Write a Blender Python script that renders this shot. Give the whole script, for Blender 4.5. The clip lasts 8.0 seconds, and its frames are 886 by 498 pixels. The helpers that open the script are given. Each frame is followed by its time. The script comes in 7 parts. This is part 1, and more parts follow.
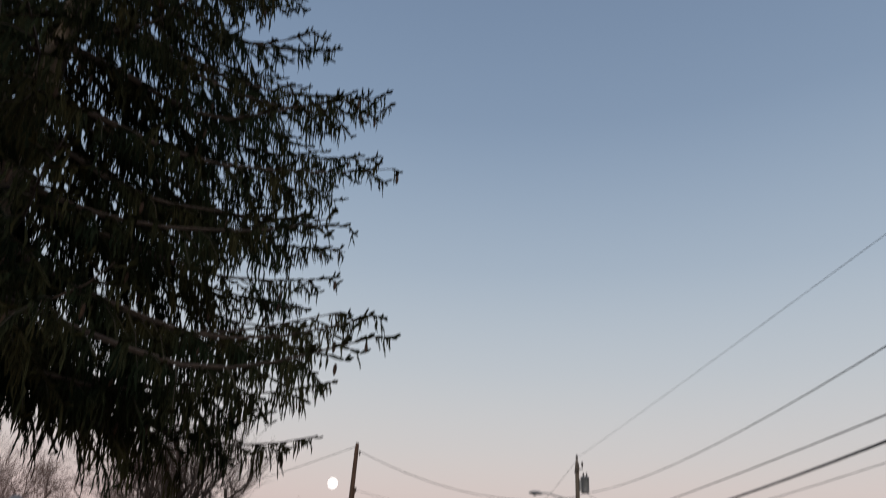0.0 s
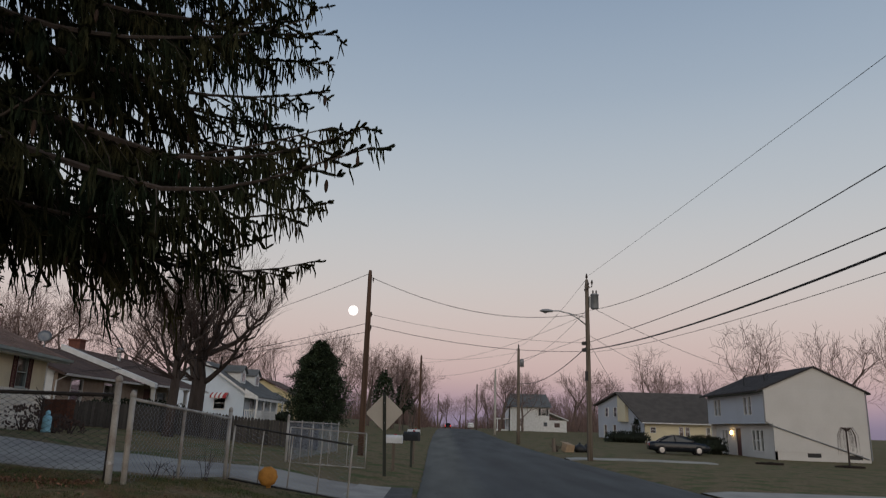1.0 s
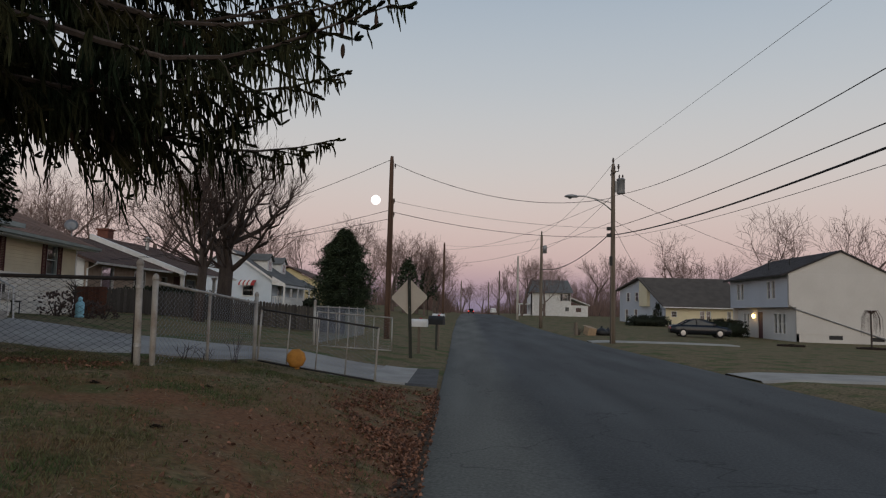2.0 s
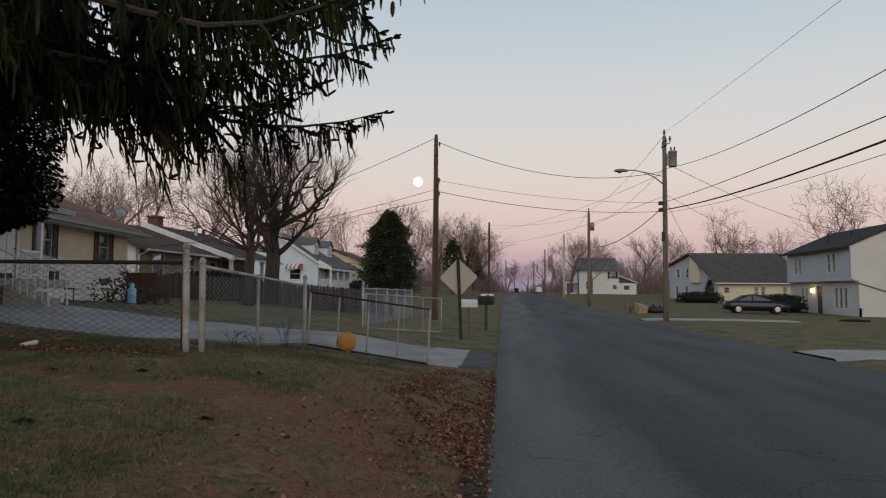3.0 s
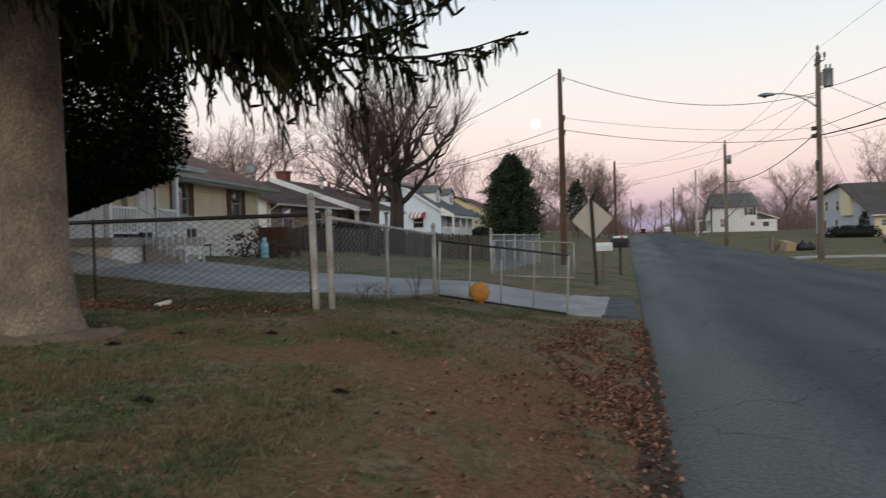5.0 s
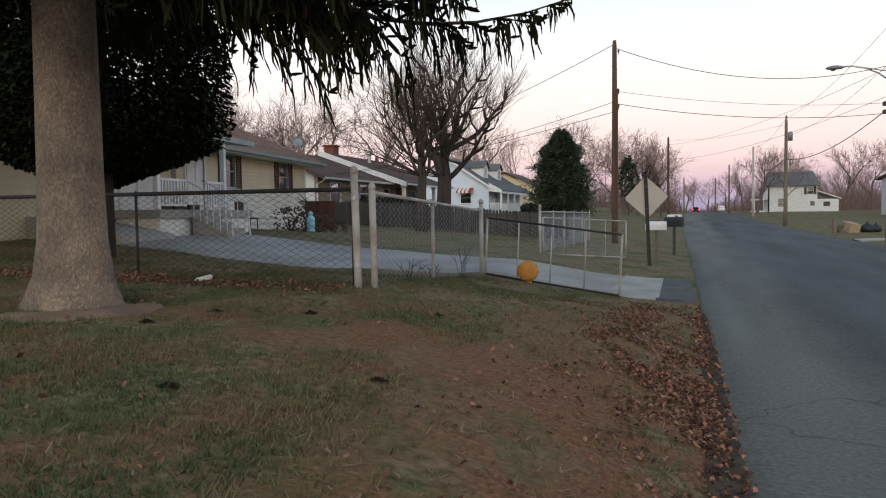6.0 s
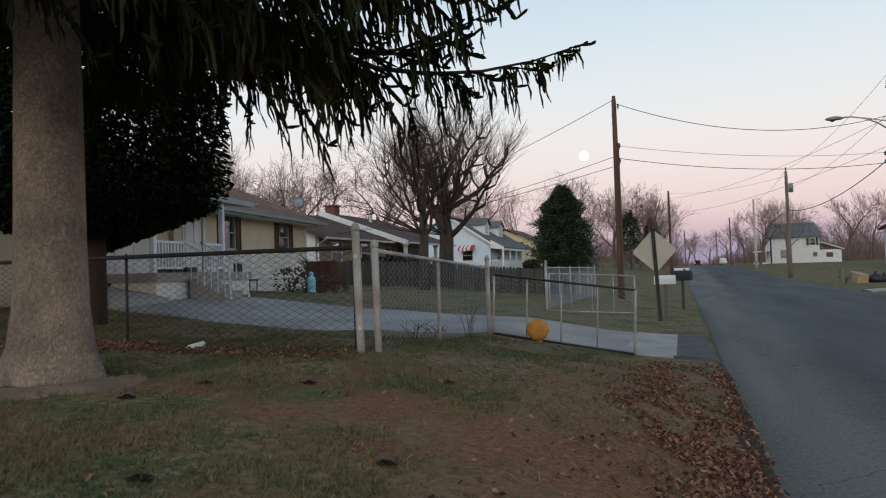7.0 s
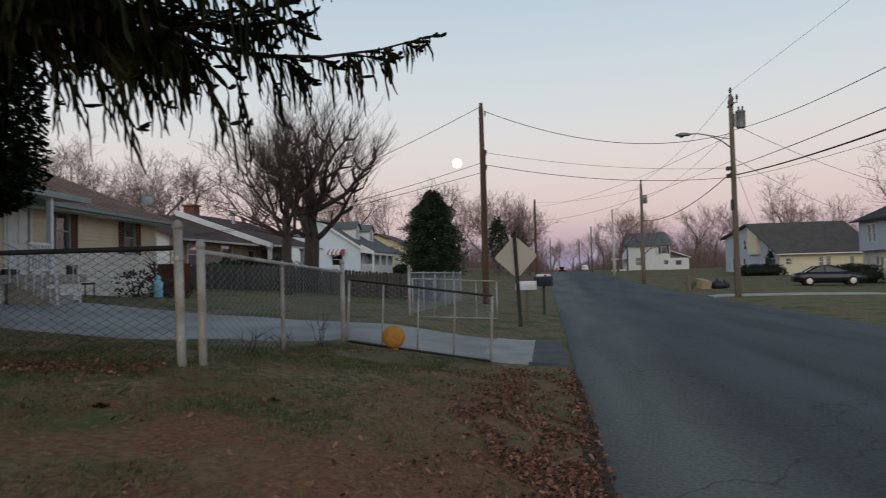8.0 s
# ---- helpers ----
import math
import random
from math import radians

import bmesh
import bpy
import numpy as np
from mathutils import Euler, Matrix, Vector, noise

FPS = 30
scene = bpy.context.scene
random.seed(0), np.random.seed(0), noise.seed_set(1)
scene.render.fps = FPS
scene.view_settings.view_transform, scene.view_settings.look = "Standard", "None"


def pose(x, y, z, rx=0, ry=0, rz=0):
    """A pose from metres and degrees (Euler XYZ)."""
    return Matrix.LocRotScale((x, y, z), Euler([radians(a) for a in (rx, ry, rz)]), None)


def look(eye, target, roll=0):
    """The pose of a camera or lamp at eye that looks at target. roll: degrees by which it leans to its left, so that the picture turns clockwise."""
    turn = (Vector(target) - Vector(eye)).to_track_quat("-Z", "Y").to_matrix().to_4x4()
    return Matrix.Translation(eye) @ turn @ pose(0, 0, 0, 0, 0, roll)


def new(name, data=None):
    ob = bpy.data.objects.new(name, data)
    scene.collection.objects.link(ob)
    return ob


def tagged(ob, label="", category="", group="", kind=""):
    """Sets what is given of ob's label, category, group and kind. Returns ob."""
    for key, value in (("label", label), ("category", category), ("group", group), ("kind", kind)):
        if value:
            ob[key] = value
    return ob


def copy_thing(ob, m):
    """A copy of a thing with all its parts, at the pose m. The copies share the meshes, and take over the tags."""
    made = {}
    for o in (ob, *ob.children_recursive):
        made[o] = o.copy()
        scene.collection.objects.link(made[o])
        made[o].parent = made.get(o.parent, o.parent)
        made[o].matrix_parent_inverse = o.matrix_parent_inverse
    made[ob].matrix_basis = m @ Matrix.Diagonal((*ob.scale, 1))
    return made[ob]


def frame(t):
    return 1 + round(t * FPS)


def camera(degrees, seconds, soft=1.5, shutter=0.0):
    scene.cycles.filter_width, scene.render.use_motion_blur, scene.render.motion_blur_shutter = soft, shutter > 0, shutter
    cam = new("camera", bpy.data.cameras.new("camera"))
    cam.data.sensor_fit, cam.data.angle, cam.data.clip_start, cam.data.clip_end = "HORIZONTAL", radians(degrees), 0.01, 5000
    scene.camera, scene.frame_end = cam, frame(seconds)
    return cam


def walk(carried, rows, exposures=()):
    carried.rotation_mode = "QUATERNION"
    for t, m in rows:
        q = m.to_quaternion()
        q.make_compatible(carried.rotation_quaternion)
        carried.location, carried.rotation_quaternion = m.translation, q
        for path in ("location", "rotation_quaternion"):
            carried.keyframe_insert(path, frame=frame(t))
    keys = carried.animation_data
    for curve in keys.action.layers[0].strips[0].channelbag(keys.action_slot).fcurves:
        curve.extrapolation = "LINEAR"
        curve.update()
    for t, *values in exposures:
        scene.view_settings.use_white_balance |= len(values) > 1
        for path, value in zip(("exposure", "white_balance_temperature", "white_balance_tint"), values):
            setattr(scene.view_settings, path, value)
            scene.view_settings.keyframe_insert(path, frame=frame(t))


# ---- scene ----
cam = camera(63.9, 8.0, soft=1.1, shutter=0.3)
PATH = [
    (0, (0.244, 0.316, 1.526), (0.228, 2.088, 2.453), 4.0),
    (0.3, (0.135, 0.476, 1.526), (0.133, 2.35, 2.227), 3.8),
    (0.5, (0.237, 0.648, 1.521), (0.232, 2.556, 2.122), 2.7),
    (1, (0.355, 1.023, 1.573), (0.334, 2.964, 2.057), 1.7),
    (1.5, (0.332, 1.238, 1.543), (0.29, 3.215, 1.843), 1.8),
    (3, (0.109, 1.991, 1.513), (-0.088, 3.978, 1.631), 0.4),
    (3.5, (-0.07, 2.197, 1.522), (-0.351, 4.173, 1.645), 0.7),
    (4, (-0.16, 2.457, 1.502), (-0.468, 4.431, 1.58), 0.4),
    (4.5, (-0.105, 2.684, 1.525), (-0.448, 4.654, 1.553), -1.1),
    (5, (-0.284, 2.906, 1.532), (-0.815, 4.834, 1.5), -1.6),
    (5.2, (-0.42, 2.983, 1.53), (-1.014, 4.892, 1.464), -1.3),
    (6.3, (-0.394, 3.384, 1.553), (-1.072, 5.263, 1.458), -1.4),
    (6.5, (-0.418, 3.455, 1.533), (-1.107, 5.332, 1.511), -1.8),
    (7, (-0.612, 3.706, 1.55), (-1.27, 5.593, 1.615), -1.9),
    (7.5, (-0.562, 4.011, 1.532), (-1.067, 5.945, 1.596), -1.5),
    (8, (-0.459, 4.309, 1.539), (-0.773, 6.283, 1.607), -1.5),
]
EXPOSURES = [(0, -0.13, 6500, 10), (0.5, -0.18, 6500, 10), (1, -0.24, 6550, 10), (1.5, -0.26, 6600, 10), (3, 0.05, 6600, 8), (3.5, 0.1, 6600, 7), (4, 0.15, 6600, 7),
             (4.5, 0.26, 6600, 6), (5, 0.5, 6500, 6), (6.5, 0.68, 6350, 7), (7, 0.38, 6200, 5), (7.5, 0.24, 6200, 5), (8, 0.12, 6200, 5)]
walk(cam, [(t, look(eye, target, roll)) for t, eye, target, roll in PATH], EXPOSURES)

# ---- world and light ----
world = bpy.data.worlds.new("dusk_sky")
scene.world = world
world.use_nodes = True
wn, wl = world.node_tree.nodes, world.node_tree.links
wn.clear()
w_out = wn.new("ShaderNodeOutputWorld")
w_bg = wn.new("ShaderNodeBackground")
w_tc = wn.new("ShaderNodeTexCoord")
w_sep = wn.new("ShaderNodeSeparateXYZ")
w_asin = wn.new("ShaderNodeMath")
w_asin.operation = "ARCSINE"
w_map = wn.new("ShaderNodeMapRange")
w_map.inputs["From Min"].default_value = radians(-5)
w_map.inputs["From Max"].default_value = radians(85)
w_ramp = wn.new("ShaderNodeValToRGB")
w_ramp.color_ramp.interpolation = "B_SPLINE"


def srgb(r, g, b):
    """Linear colour from 0..255 display values."""
    return tuple((c / 255 / 12.92 if c <= 10 else ((c / 255 + 0.055) / 1.055) ** 2.4) for c in (r, g, b)) + (1,)


# elevation in degrees and colour of the dusk sky opposite the set sun
SKY = [(-5, (112, 100, 120)), (0.5, (142, 134, 160)), (2.0, (180, 156, 170)), (4.0, (212, 184, 182)), (8.0, (219, 203, 199)),
       (12.0, (212, 208, 207)), (18.0, (195, 202, 209)), (26.0, (169, 185, 202)), (38.0, (131, 153, 181)), (60.0, (104, 123, 152)), (85, (94, 110, 140))]
ramp = w_ramp.color_ramp
for i, (deg, col) in enumerate(SKY):
    at = (deg + 5) / 90
    e = ramp.elements[i] if i < 2 else ramp.elements.new(at)
    e.position, e.color = at, srgb(*col)
# the low sun's own sky, at the back of the view, from the sky model
w_sky = wn.new("ShaderNodeTexSky")
w_sky.sky_type, w_sky.sun_disc = "NISHITA", False
w_sky.sun_elevation, w_sky.sun_rotation = radians(0.5), radians(186)
w_mul = wn.new("ShaderNodeMixRGB")
w_mul.blend_type, w_mul.inputs["Fac"].default_value = "ADD", 0.02
wl.new(w_tc.outputs["Generated"], w_sep.inputs[0])
wl.new(w_sep.outputs["Z"], w_asin.inputs[0])
wl.new(w_asin.outputs[0], w_map.inputs["Value"])
wl.new(w_map.outputs[0], w_ramp.inputs[0])
wl.new(w_ramp.outputs[0], w_mul.inputs[1])
wl.new(w_sky.outputs[0], w_mul.inputs[2])
wl.new(w_mul.outputs[0], w_bg.inputs[0])
wl.new(w_bg.outputs[0], w_out.inputs[0])
w_bg.inputs[1].default_value = 1.0

sun = new("afterglow_sun", bpy.data.lights.new("afterglow_sun", "SUN"))
sun.data.energy, sun.data.angle, sun.data.color = 0.85, radians(60), (1.0, 0.88, 0.70)
sun.matrix_world = look((3, -60, 24), (0, 0, 0))

# ---- mesh and material helpers ----
rnd = random.Random(7)


class Geo:
    """Vertices and faces gathered for one mesh."""

    def __init__(self):
        self.v, self.f = [], []

    def add(self, verts, faces):
        n = len(self.v)
        self.v += [tuple(p) for p in verts]
        self.f += [tuple(i + n for i in face) for face in faces]
        return self

    def box(self, x0, x1, y0, y1, z0, z1):
        return self.add([(x0, y0, z0), (x1, y0, z0), (x1, y1, z0), (x0, y1, z0), (x0, y0, z1), (x1, y0, z1), (x1, y1, z1), (x0, y1, z1)],
                        [(3, 2, 1, 0), (4, 5, 6, 7), (0, 1, 5, 4), (1, 2, 6, 5), (2, 3, 7, 6), (3, 0, 4, 7)])

    def bevel_box(self, x0, x1, y0, y1, z0, z1, b):
        bm = bmesh.new()
        bmesh.ops.create_cube(bm, size=1)
        bmesh.ops.scale(bm, vec=(x1 - x0, y1 - y0, z1 - z0), verts=bm.verts)
        bmesh.ops.translate(bm, vec=((x0 + x1) / 2, (y0 + y1) / 2, (z0 + z1) / 2), verts=bm.verts)
        bmesh.ops.bevel(bm, geom=bm.edges[:], offset=b, segments=2, affect="EDGES")
        bm.verts.index_update()
        self.add([v.co[:] for v in bm.verts], [[v.index for v in f.verts] for f in bm.faces])
        bm.free()
        return self

    def prism(self, outline, axis, a, b):
        """An outline of (u, w) pairs pushed from a to b along the axis."""
        n = len(outline)
        put = {"x": lambda u, w, s: (s, u, w), "y": lambda u, w, s: (u, s, w), "z": lambda u, w, s: (u, w, s)}[axis]
        return self.add([put(u, w, s) for s in (a, b) for u, w in outline],
                        [tuple(range(n)), tuple(range(2 * n - 1, n - 1, -1))] + [((i + 1) % n, i, n + i, n + (i + 1) % n) for i in range(n)])

    def tube(self, pts, radii, n=6, caps=True):
        pts = [Vector(p) for p in pts]
        if not hasattr(radii, "__len__"):
            radii = [radii] * len(pts)
        base, ref = len(self.v), Vector((0.31, 0.17, 0.93)).normalized()
        for i, p in enumerate(pts):
            d = pts[min(i + 1, len(pts) - 1)] - pts[max(i - 1, 0)]
            d = d.normalized() if d.length > 1e-9 else Vector((0, 0, 1))
            a = d.cross(ref if abs(d.dot(ref)) < 0.95 else Vector((1, 0, 0))).normalized()
            b = d.cross(a)
            for k in range(n):
                t = 2 * math.pi * k / n
                self.v.append(tuple(p + (a * math.cos(t) + b * math.sin(t)) * radii[i]))
        for i in range(len(pts) - 1):
            for k in range(n):
                q = base + i * n
                self.f.append((q + k, q + (k + 1) % n, q + n + (k + 1) % n, q + n + k))
        if caps:
            self.f.append(tuple(base + k for k in reversed(range(n))))
            self.f.append(tuple(base + (len(pts) - 1) * n + k for k in range(n)))
        return self

    def lathe(self, profile, at=(0, 0, 0), n=16):
        """A profile of (radius, height) turned about the vertical."""
        base = len(self.v)
        for r, z in profile:
            for k in range(n):
                t = 2 * math.pi * k / n
                self.v.append((at[0] + r * math.cos(t), at[1] + r * math.sin(t), at[2] + z))
        for i in range(len(profile) - 1):
            for k in range(n):
                q = base + i * n
                self.f.append((q + k, q + (k + 1) % n, q + n + (k + 1) % n, q + n + k))
        self.f.append(tuple(base + k for k in reversed(range(n))))
        self.f.append(tuple(base + (len(profile) - 1) * n + k for k in range(n)))
        return self

    def xf(self, m):
        self.v = [tuple(m @ Vector(p)) for p in self.v]
        return self


def mesh_of(name, g, material, smooth=False):
    me = bpy.data.meshes.new(name)
    me.from_pydata(g.v, [], g.f)
    me.materials.append(material)
    if smooth:
        me.shade_smooth()
    me.update()
    return me


BASE = {}


def thing(name, at, label, category, group="", kind=""):
    """An Empty at the base of a thing; its parts are built in world coordinates."""
    ob = new(name)
    ob.empty_display_size = 0.2
    ob.location = at
    BASE[ob.name] = Vector(at)
    return tagged(ob, label, category, group, kind)


def piece(name, me, parent, m=None, label=""):
    ob = new(name, me)
    ob.parent = parent
    if parent is not None and parent.name in BASE:
        ob.matrix_parent_inverse = Matrix.Translation(-BASE[parent.name])
    if m is not None:
        ob.matrix_basis = m
    if label:
        tagged(ob, label)
    return ob


def part(name, g, material, parent, label="", smooth=False):
    return piece(name, mesh_of(name, g, material, smooth), parent, None, label)


def solo(name, g, material, label, category, group="", kind="", smooth=False):
    """A top-level thing of one mesh."""
    return tagged(new(name, mesh_of(name, g, material, smooth)), label, category, group, kind)


def mat(name, col, rough=0.8, var=0.25, scale=4.0, fine=40.0, bump=0.2, metal=0.0, col2=None, stretch=(1, 1, 1), island=0.0, spec=0.4, detail=6):
    """A surface with variation at two scales. col, col2: base colours."""
    m = bpy.data.materials.new(name)
    m.use_nodes = True
    nt = m.node_tree
    n, l = nt.nodes, nt.links
    bsdf = n["Principled BSDF"]
    bsdf.inputs["Roughness"].default_value, bsdf.inputs["Metallic"].default_value = rough, metal
    bsdf.inputs["Specular IOR Level"].default_value = spec
    tc, mp = n.new("ShaderNodeTexCoord"), n.new("ShaderNodeMapping")
    mp.inputs["Scale"].default_value = stretch
    l.new(tc.outputs["Object"], mp.inputs[0])
    big, small = n.new("ShaderNodeTexNoise"), n.new("ShaderNodeTexNoise")
    big.inputs["Scale"].default_value, big.inputs["Detail"].default_value = scale, detail
    small.inputs["Scale"].default_value, small.inputs["Detail"].default_value = fine, 4
    l.new(mp.outputs[0], big.inputs[0])
    l.new(mp.outputs[0], small.inputs[0])
    c2 = col2 or tuple(c * (1 - var) for c in col)
    mix = n.new("ShaderNodeMixRGB")
    mix.inputs[1].default_value, mix.inputs[2].default_value = (*col, 1), (*c2, 1)
    rp = n.new("ShaderNodeValToRGB")
    rp.color_ramp.elements[0].position, rp.color_ramp.elements[1].position = 0.38, 0.64
    l.new(big.outputs["Fac"], rp.inputs[0])
    l.new(rp.outputs[0], mix.inputs[0])
    hsv = n.new("ShaderNodeHueSaturation")
    mr = n.new("ShaderNodeMapRange")
    mr.inputs["To Min"].default_value, mr.inputs["To Max"].default_value = 1 - var, 1 + var
    l.new(small.outputs["Fac"], mr.inputs[0])
    value = mr.outputs[0]
    if island:
        info, geo = n.new("ShaderNodeObjectInfo"), n.new("ShaderNodeNewGeometry")
        add, md = n.new("ShaderNodeMath"), n.new("ShaderNodeMath")
        l.new(info.outputs["Random"], add.inputs[0])
        l.new(geo.outputs["Random Per Island"], add.inputs[1])
        md.operation = "FRACT"
        l.new(add.outputs[0], md.inputs[0])
        m2, m3 = n.new("ShaderNodeMapRange"), n.new("ShaderNodeMath")
        m2.inputs["To Min"].default_value, m2.inputs["To Max"].default_value = 1 - island, 1 + island
        l.new(md.outputs[0], m2.inputs[0])
        m3.operation = "MULTIPLY"
        l.new(value, m3.inputs[0])
        l.new(m2.outputs[0], m3.inputs[1])
        value = m3.outputs[0]
    l.new(value, hsv.inputs["Value"])
    l.new(mix.outputs[0], hsv.inputs["Color"])
    l.new(hsv.outputs[0], bsdf.inputs["Base Color"])
    if bump:
        b = n.new("ShaderNodeBump")
        b.inputs["Strength"].default_value, b.inputs["Distance"].default_value = bump, 0.02
        l.new(small.outputs["Fac"], b.inputs["Height"])
        l.new(b.outputs[0], bsdf.inputs["Normal"])
    return m


def glow(name, col, strength):
    m = bpy.data.materials.new(name)
    m.use_nodes = True
    b = m.node_tree.nodes["Principled BSDF"]
    b.inputs["Base Color"].default_value = (*col, 1)
    b.inputs["Emission Color"].default_value, b.inputs["Emission Strength"].default_value = (*col, 1), strength
    return m


def glass(name, tint):
    m = bpy.data.materials.new(name)
    m.use_nodes = True
    b = m.node_tree.nodes["Principled BSDF"]
    b.inputs["Base Color"].default_value = (*tint, 1)
    b.inputs["Roughness"].default_value, b.inputs["Transmission Weight"].default_value, b.inputs["IOR"].default_value = 0.03, 1.0, 1.45
    return m


# ---- materials ----
M_BARK = mat("spruce_bark", (0.30, 0.235, 0.185), 0.95, 0.4, 5.0, 26, 1.0, col2=(0.17, 0.13, 0.105), stretch=(1, 1, 0.45))
M_NEEDLE = mat("spruce_needles", (0.019, 0.029, 0.017), 1.0, 0.4, 1.2, 30, 0, col2=(0.045, 0.042, 0.02), island=0.45, spec=0.05)
M_NEEDLE2 = mat("arborvitae_sprays", (0.013, 0.022, 0.013), 1.0, 0.4, 1.2, 30, 0, col2=(0.024, 0.031, 0.015), island=0.4, spec=0.02)
M_CONE = mat("cone_scales", (0.07, 0.04, 0.025), 0.8, 0.4, 8, 90, 0.6)
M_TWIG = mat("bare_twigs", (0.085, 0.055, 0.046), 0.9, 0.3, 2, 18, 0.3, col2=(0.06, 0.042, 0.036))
# far twigs paler and pinker than near ones: dusk glow put into the colour
M_TWIG_FAR = mat("glow_tinted_far_twigs", (0.21, 0.14, 0.12), 0.95, 0.3, 0.5, 6, 0, col2=(0.15, 0.10, 0.088), island=0.25)
M_BARK_DARK = mat("maple_bark", (0.085, 0.065, 0.055), 0.95, 0.4, 3, 20, 0.8, col2=(0.055, 0.042, 0.036), stretch=(1, 1, 0.3))
M_BARK_PALE = mat("grey_bark", (0.17, 0.13, 0.11), 0.95, 0.35, 2, 14, 0.5)
M_POLE = mat("weathered_pole", (0.20, 0.165, 0.13), 0.9, 0.3, 2.0, 30, 0.5, col2=(0.14, 0.11, 0.085), stretch=(4, 4, 0.25))
M_POLE_BROWN = mat("brown_pole", (0.13, 0.075, 0.05), 0.9, 0.3, 2.0, 30, 0.5, col2=(0.09, 0.055, 0.04), stretch=(4, 4, 0.25))
M_POLE_PALE = mat("pale_pole", (0.5, 0.47, 0.42), 0.8, 0.2, 2.0, 30, 0.3)
M_GALV = mat("galvanised_steel", (0.46, 0.47, 0.47), 0.45, 0.2, 3, 60, 0.15, metal=0.75, col2=(0.34, 0.33, 0.31))
M_POST = mat("chalky_painted_steel", (0.50, 0.49, 0.46), 0.75, 0.25, 3, 50, 0.3, col2=(0.33, 0.29, 0.25))
M_RAIL_DARK = mat("tarnished_rail", (0.055, 0.05, 0.047), 0.6, 0.3, 4, 60, 0.2, metal=0.4)
M_WIRE_DARK = mat("tarnished_wire", (0.05, 0.048, 0.045), 0.7, 0.2, 4, 60, 0, metal=0.3)
M_WIRE_PALE = mat("zinc_wire", (0.42, 0.46, 0.52), 0.6, 0.2, 4, 60, 0, metal=0.4)
M_CABLE = mat("black_cable", (0.02, 0.02, 0.022), 0.7, 0.2, 4, 30, 0)
M_METAL_GREY = mat("grey_metal", (0.28, 0.29, 0.30), 0.5, 0.2, 4, 40, 0.1, metal=0.5)
M_DARK = mat("dark_plastic", (0.025, 0.026, 0.028), 0.5, 0.3, 5, 60, 0.1)
M_PORCELAIN = mat("brown_porcelain", (0.05, 0.035, 0.03), 0.3, 0.2, 6, 60, 0)
M_WHITE = mat("white_paint", (0.76, 0.76, 0.75), 0.6, 0.08, 3, 50, 0.1, col2=(0.66, 0.66, 0.64))
M_SIGN = mat("bare_aluminium_sign", (0.50, 0.45, 0.38), 0.55, 0.1, 2, 40, 0.05, metal=0.25, col2=(0.44, 0.40, 0.34))
M_SIGNPOST = mat("green_steel_channel", (0.045, 0.05, 0.04), 0.7, 0.3, 6, 60, 0.3)
M_ORANGE = mat("yellow_orange_plastic", (0.56, 0.26, 0.05), 0.7, 0.2, 9, 40, 0.1, col2=(0.45, 0.2, 0.04))
M_CREAM = mat("cream_siding", (0.66, 0.58, 0.41), 0.7, 0.08, 1.5, 30, 0.05, col2=(0.60, 0.52, 0.37))
M_STONE = mat("white_painted_stone", (0.80, 0.77, 0.70), 0.85, 0.1, 5, 40, 0.5, col2=(0.70, 0.67, 0.60), island=0.08)
M_MORTAR = mat("mortar", (0.55, 0.52, 0.46), 0.95, 0.2, 6, 60, 0.4)
M_ROOF_BROWN = mat("brown_shingles", (0.27, 0.165, 0.12), 0.95, 0.25, 1.2, 12, 0.6, col2=(0.2, 0.125, 0.09), island=0.12)
M_ROOF_DARK = mat("charcoal_shingles", (0.055, 0.05, 0.05), 0.95, 0.25, 1.2, 12, 0.6, island=0.12)
M_ROOF_UMBER = mat("umber_shingles", (0.125, 0.078, 0.062), 0.95, 0.25, 1.2, 12, 0.6, island=0.12)
M_ROOF_TAUPE = mat("taupe_shingles", (0.115, 0.10, 0.085), 0.95, 0.2, 1.2, 12, 0.6, col2=(0.09, 0.078, 0.068), island=0.1)
M_ROOF_GREY = mat("grey_green_shingles", (0.15, 0.155, 0.15), 0.95, 0.2, 1.2, 12, 0.6, island=0.12)
M_SHUTTER = mat("maroon_shutter", (0.10, 0.035, 0.03), 0.6, 0.2, 4, 40, 0.1)
M_FASCIA = mat("grey_green_gutter", (0.34, 0.38, 0.36), 0.6, 0.12, 2, 40, 0.05)
M_TAN_WALL = mat("tan_brick_wall", (0.36, 0.29, 0.23), 0.9, 0.2, 3, 30, 0.3, col2=(0.30, 0.23, 0.18))
M_BLUE_WALL = mat("pale_blue_siding", (0.62, 0.70, 0.78), 0.7, 0.05, 1.5, 20, 0.05, col2=(0.58, 0.66, 0.74))
M_YELLOW_WALL = mat("pale_yellow_siding", (0.74, 0.62, 0.36), 0.7, 0.06, 1.5, 20, 0.05)
M_LEMON_WALL = mat("lemon_cream_siding", (0.74, 0.66, 0.46), 0.7, 0.06, 1.5, 20, 0.05)
M_GREY_WALL = mat("pale_grey_siding", (0.62, 0.60, 0.57), 0.75, 0.05, 0.6, 8, 0.1, col2=(0.58, 0.56, 0.53))
M_GREYBLUE_WALL = mat("grey_blue_siding", (0.50, 0.53, 0.58), 0.75, 0.06, 0.6, 8, 0.1)
M_RED = mat("red_canvas", (0.42, 0.05, 0.05), 0.8, 0.15, 4, 40, 0.1)
M_TERRACOTTA = mat("terracotta", (0.17, 0.065, 0.045), 0.85, 0.2, 5, 50, 0.2)
M_STATUE = mat("painted_blue_plaster", (0.30, 0.60, 0.72), 0.6, 0.1, 5, 50, 0.1)
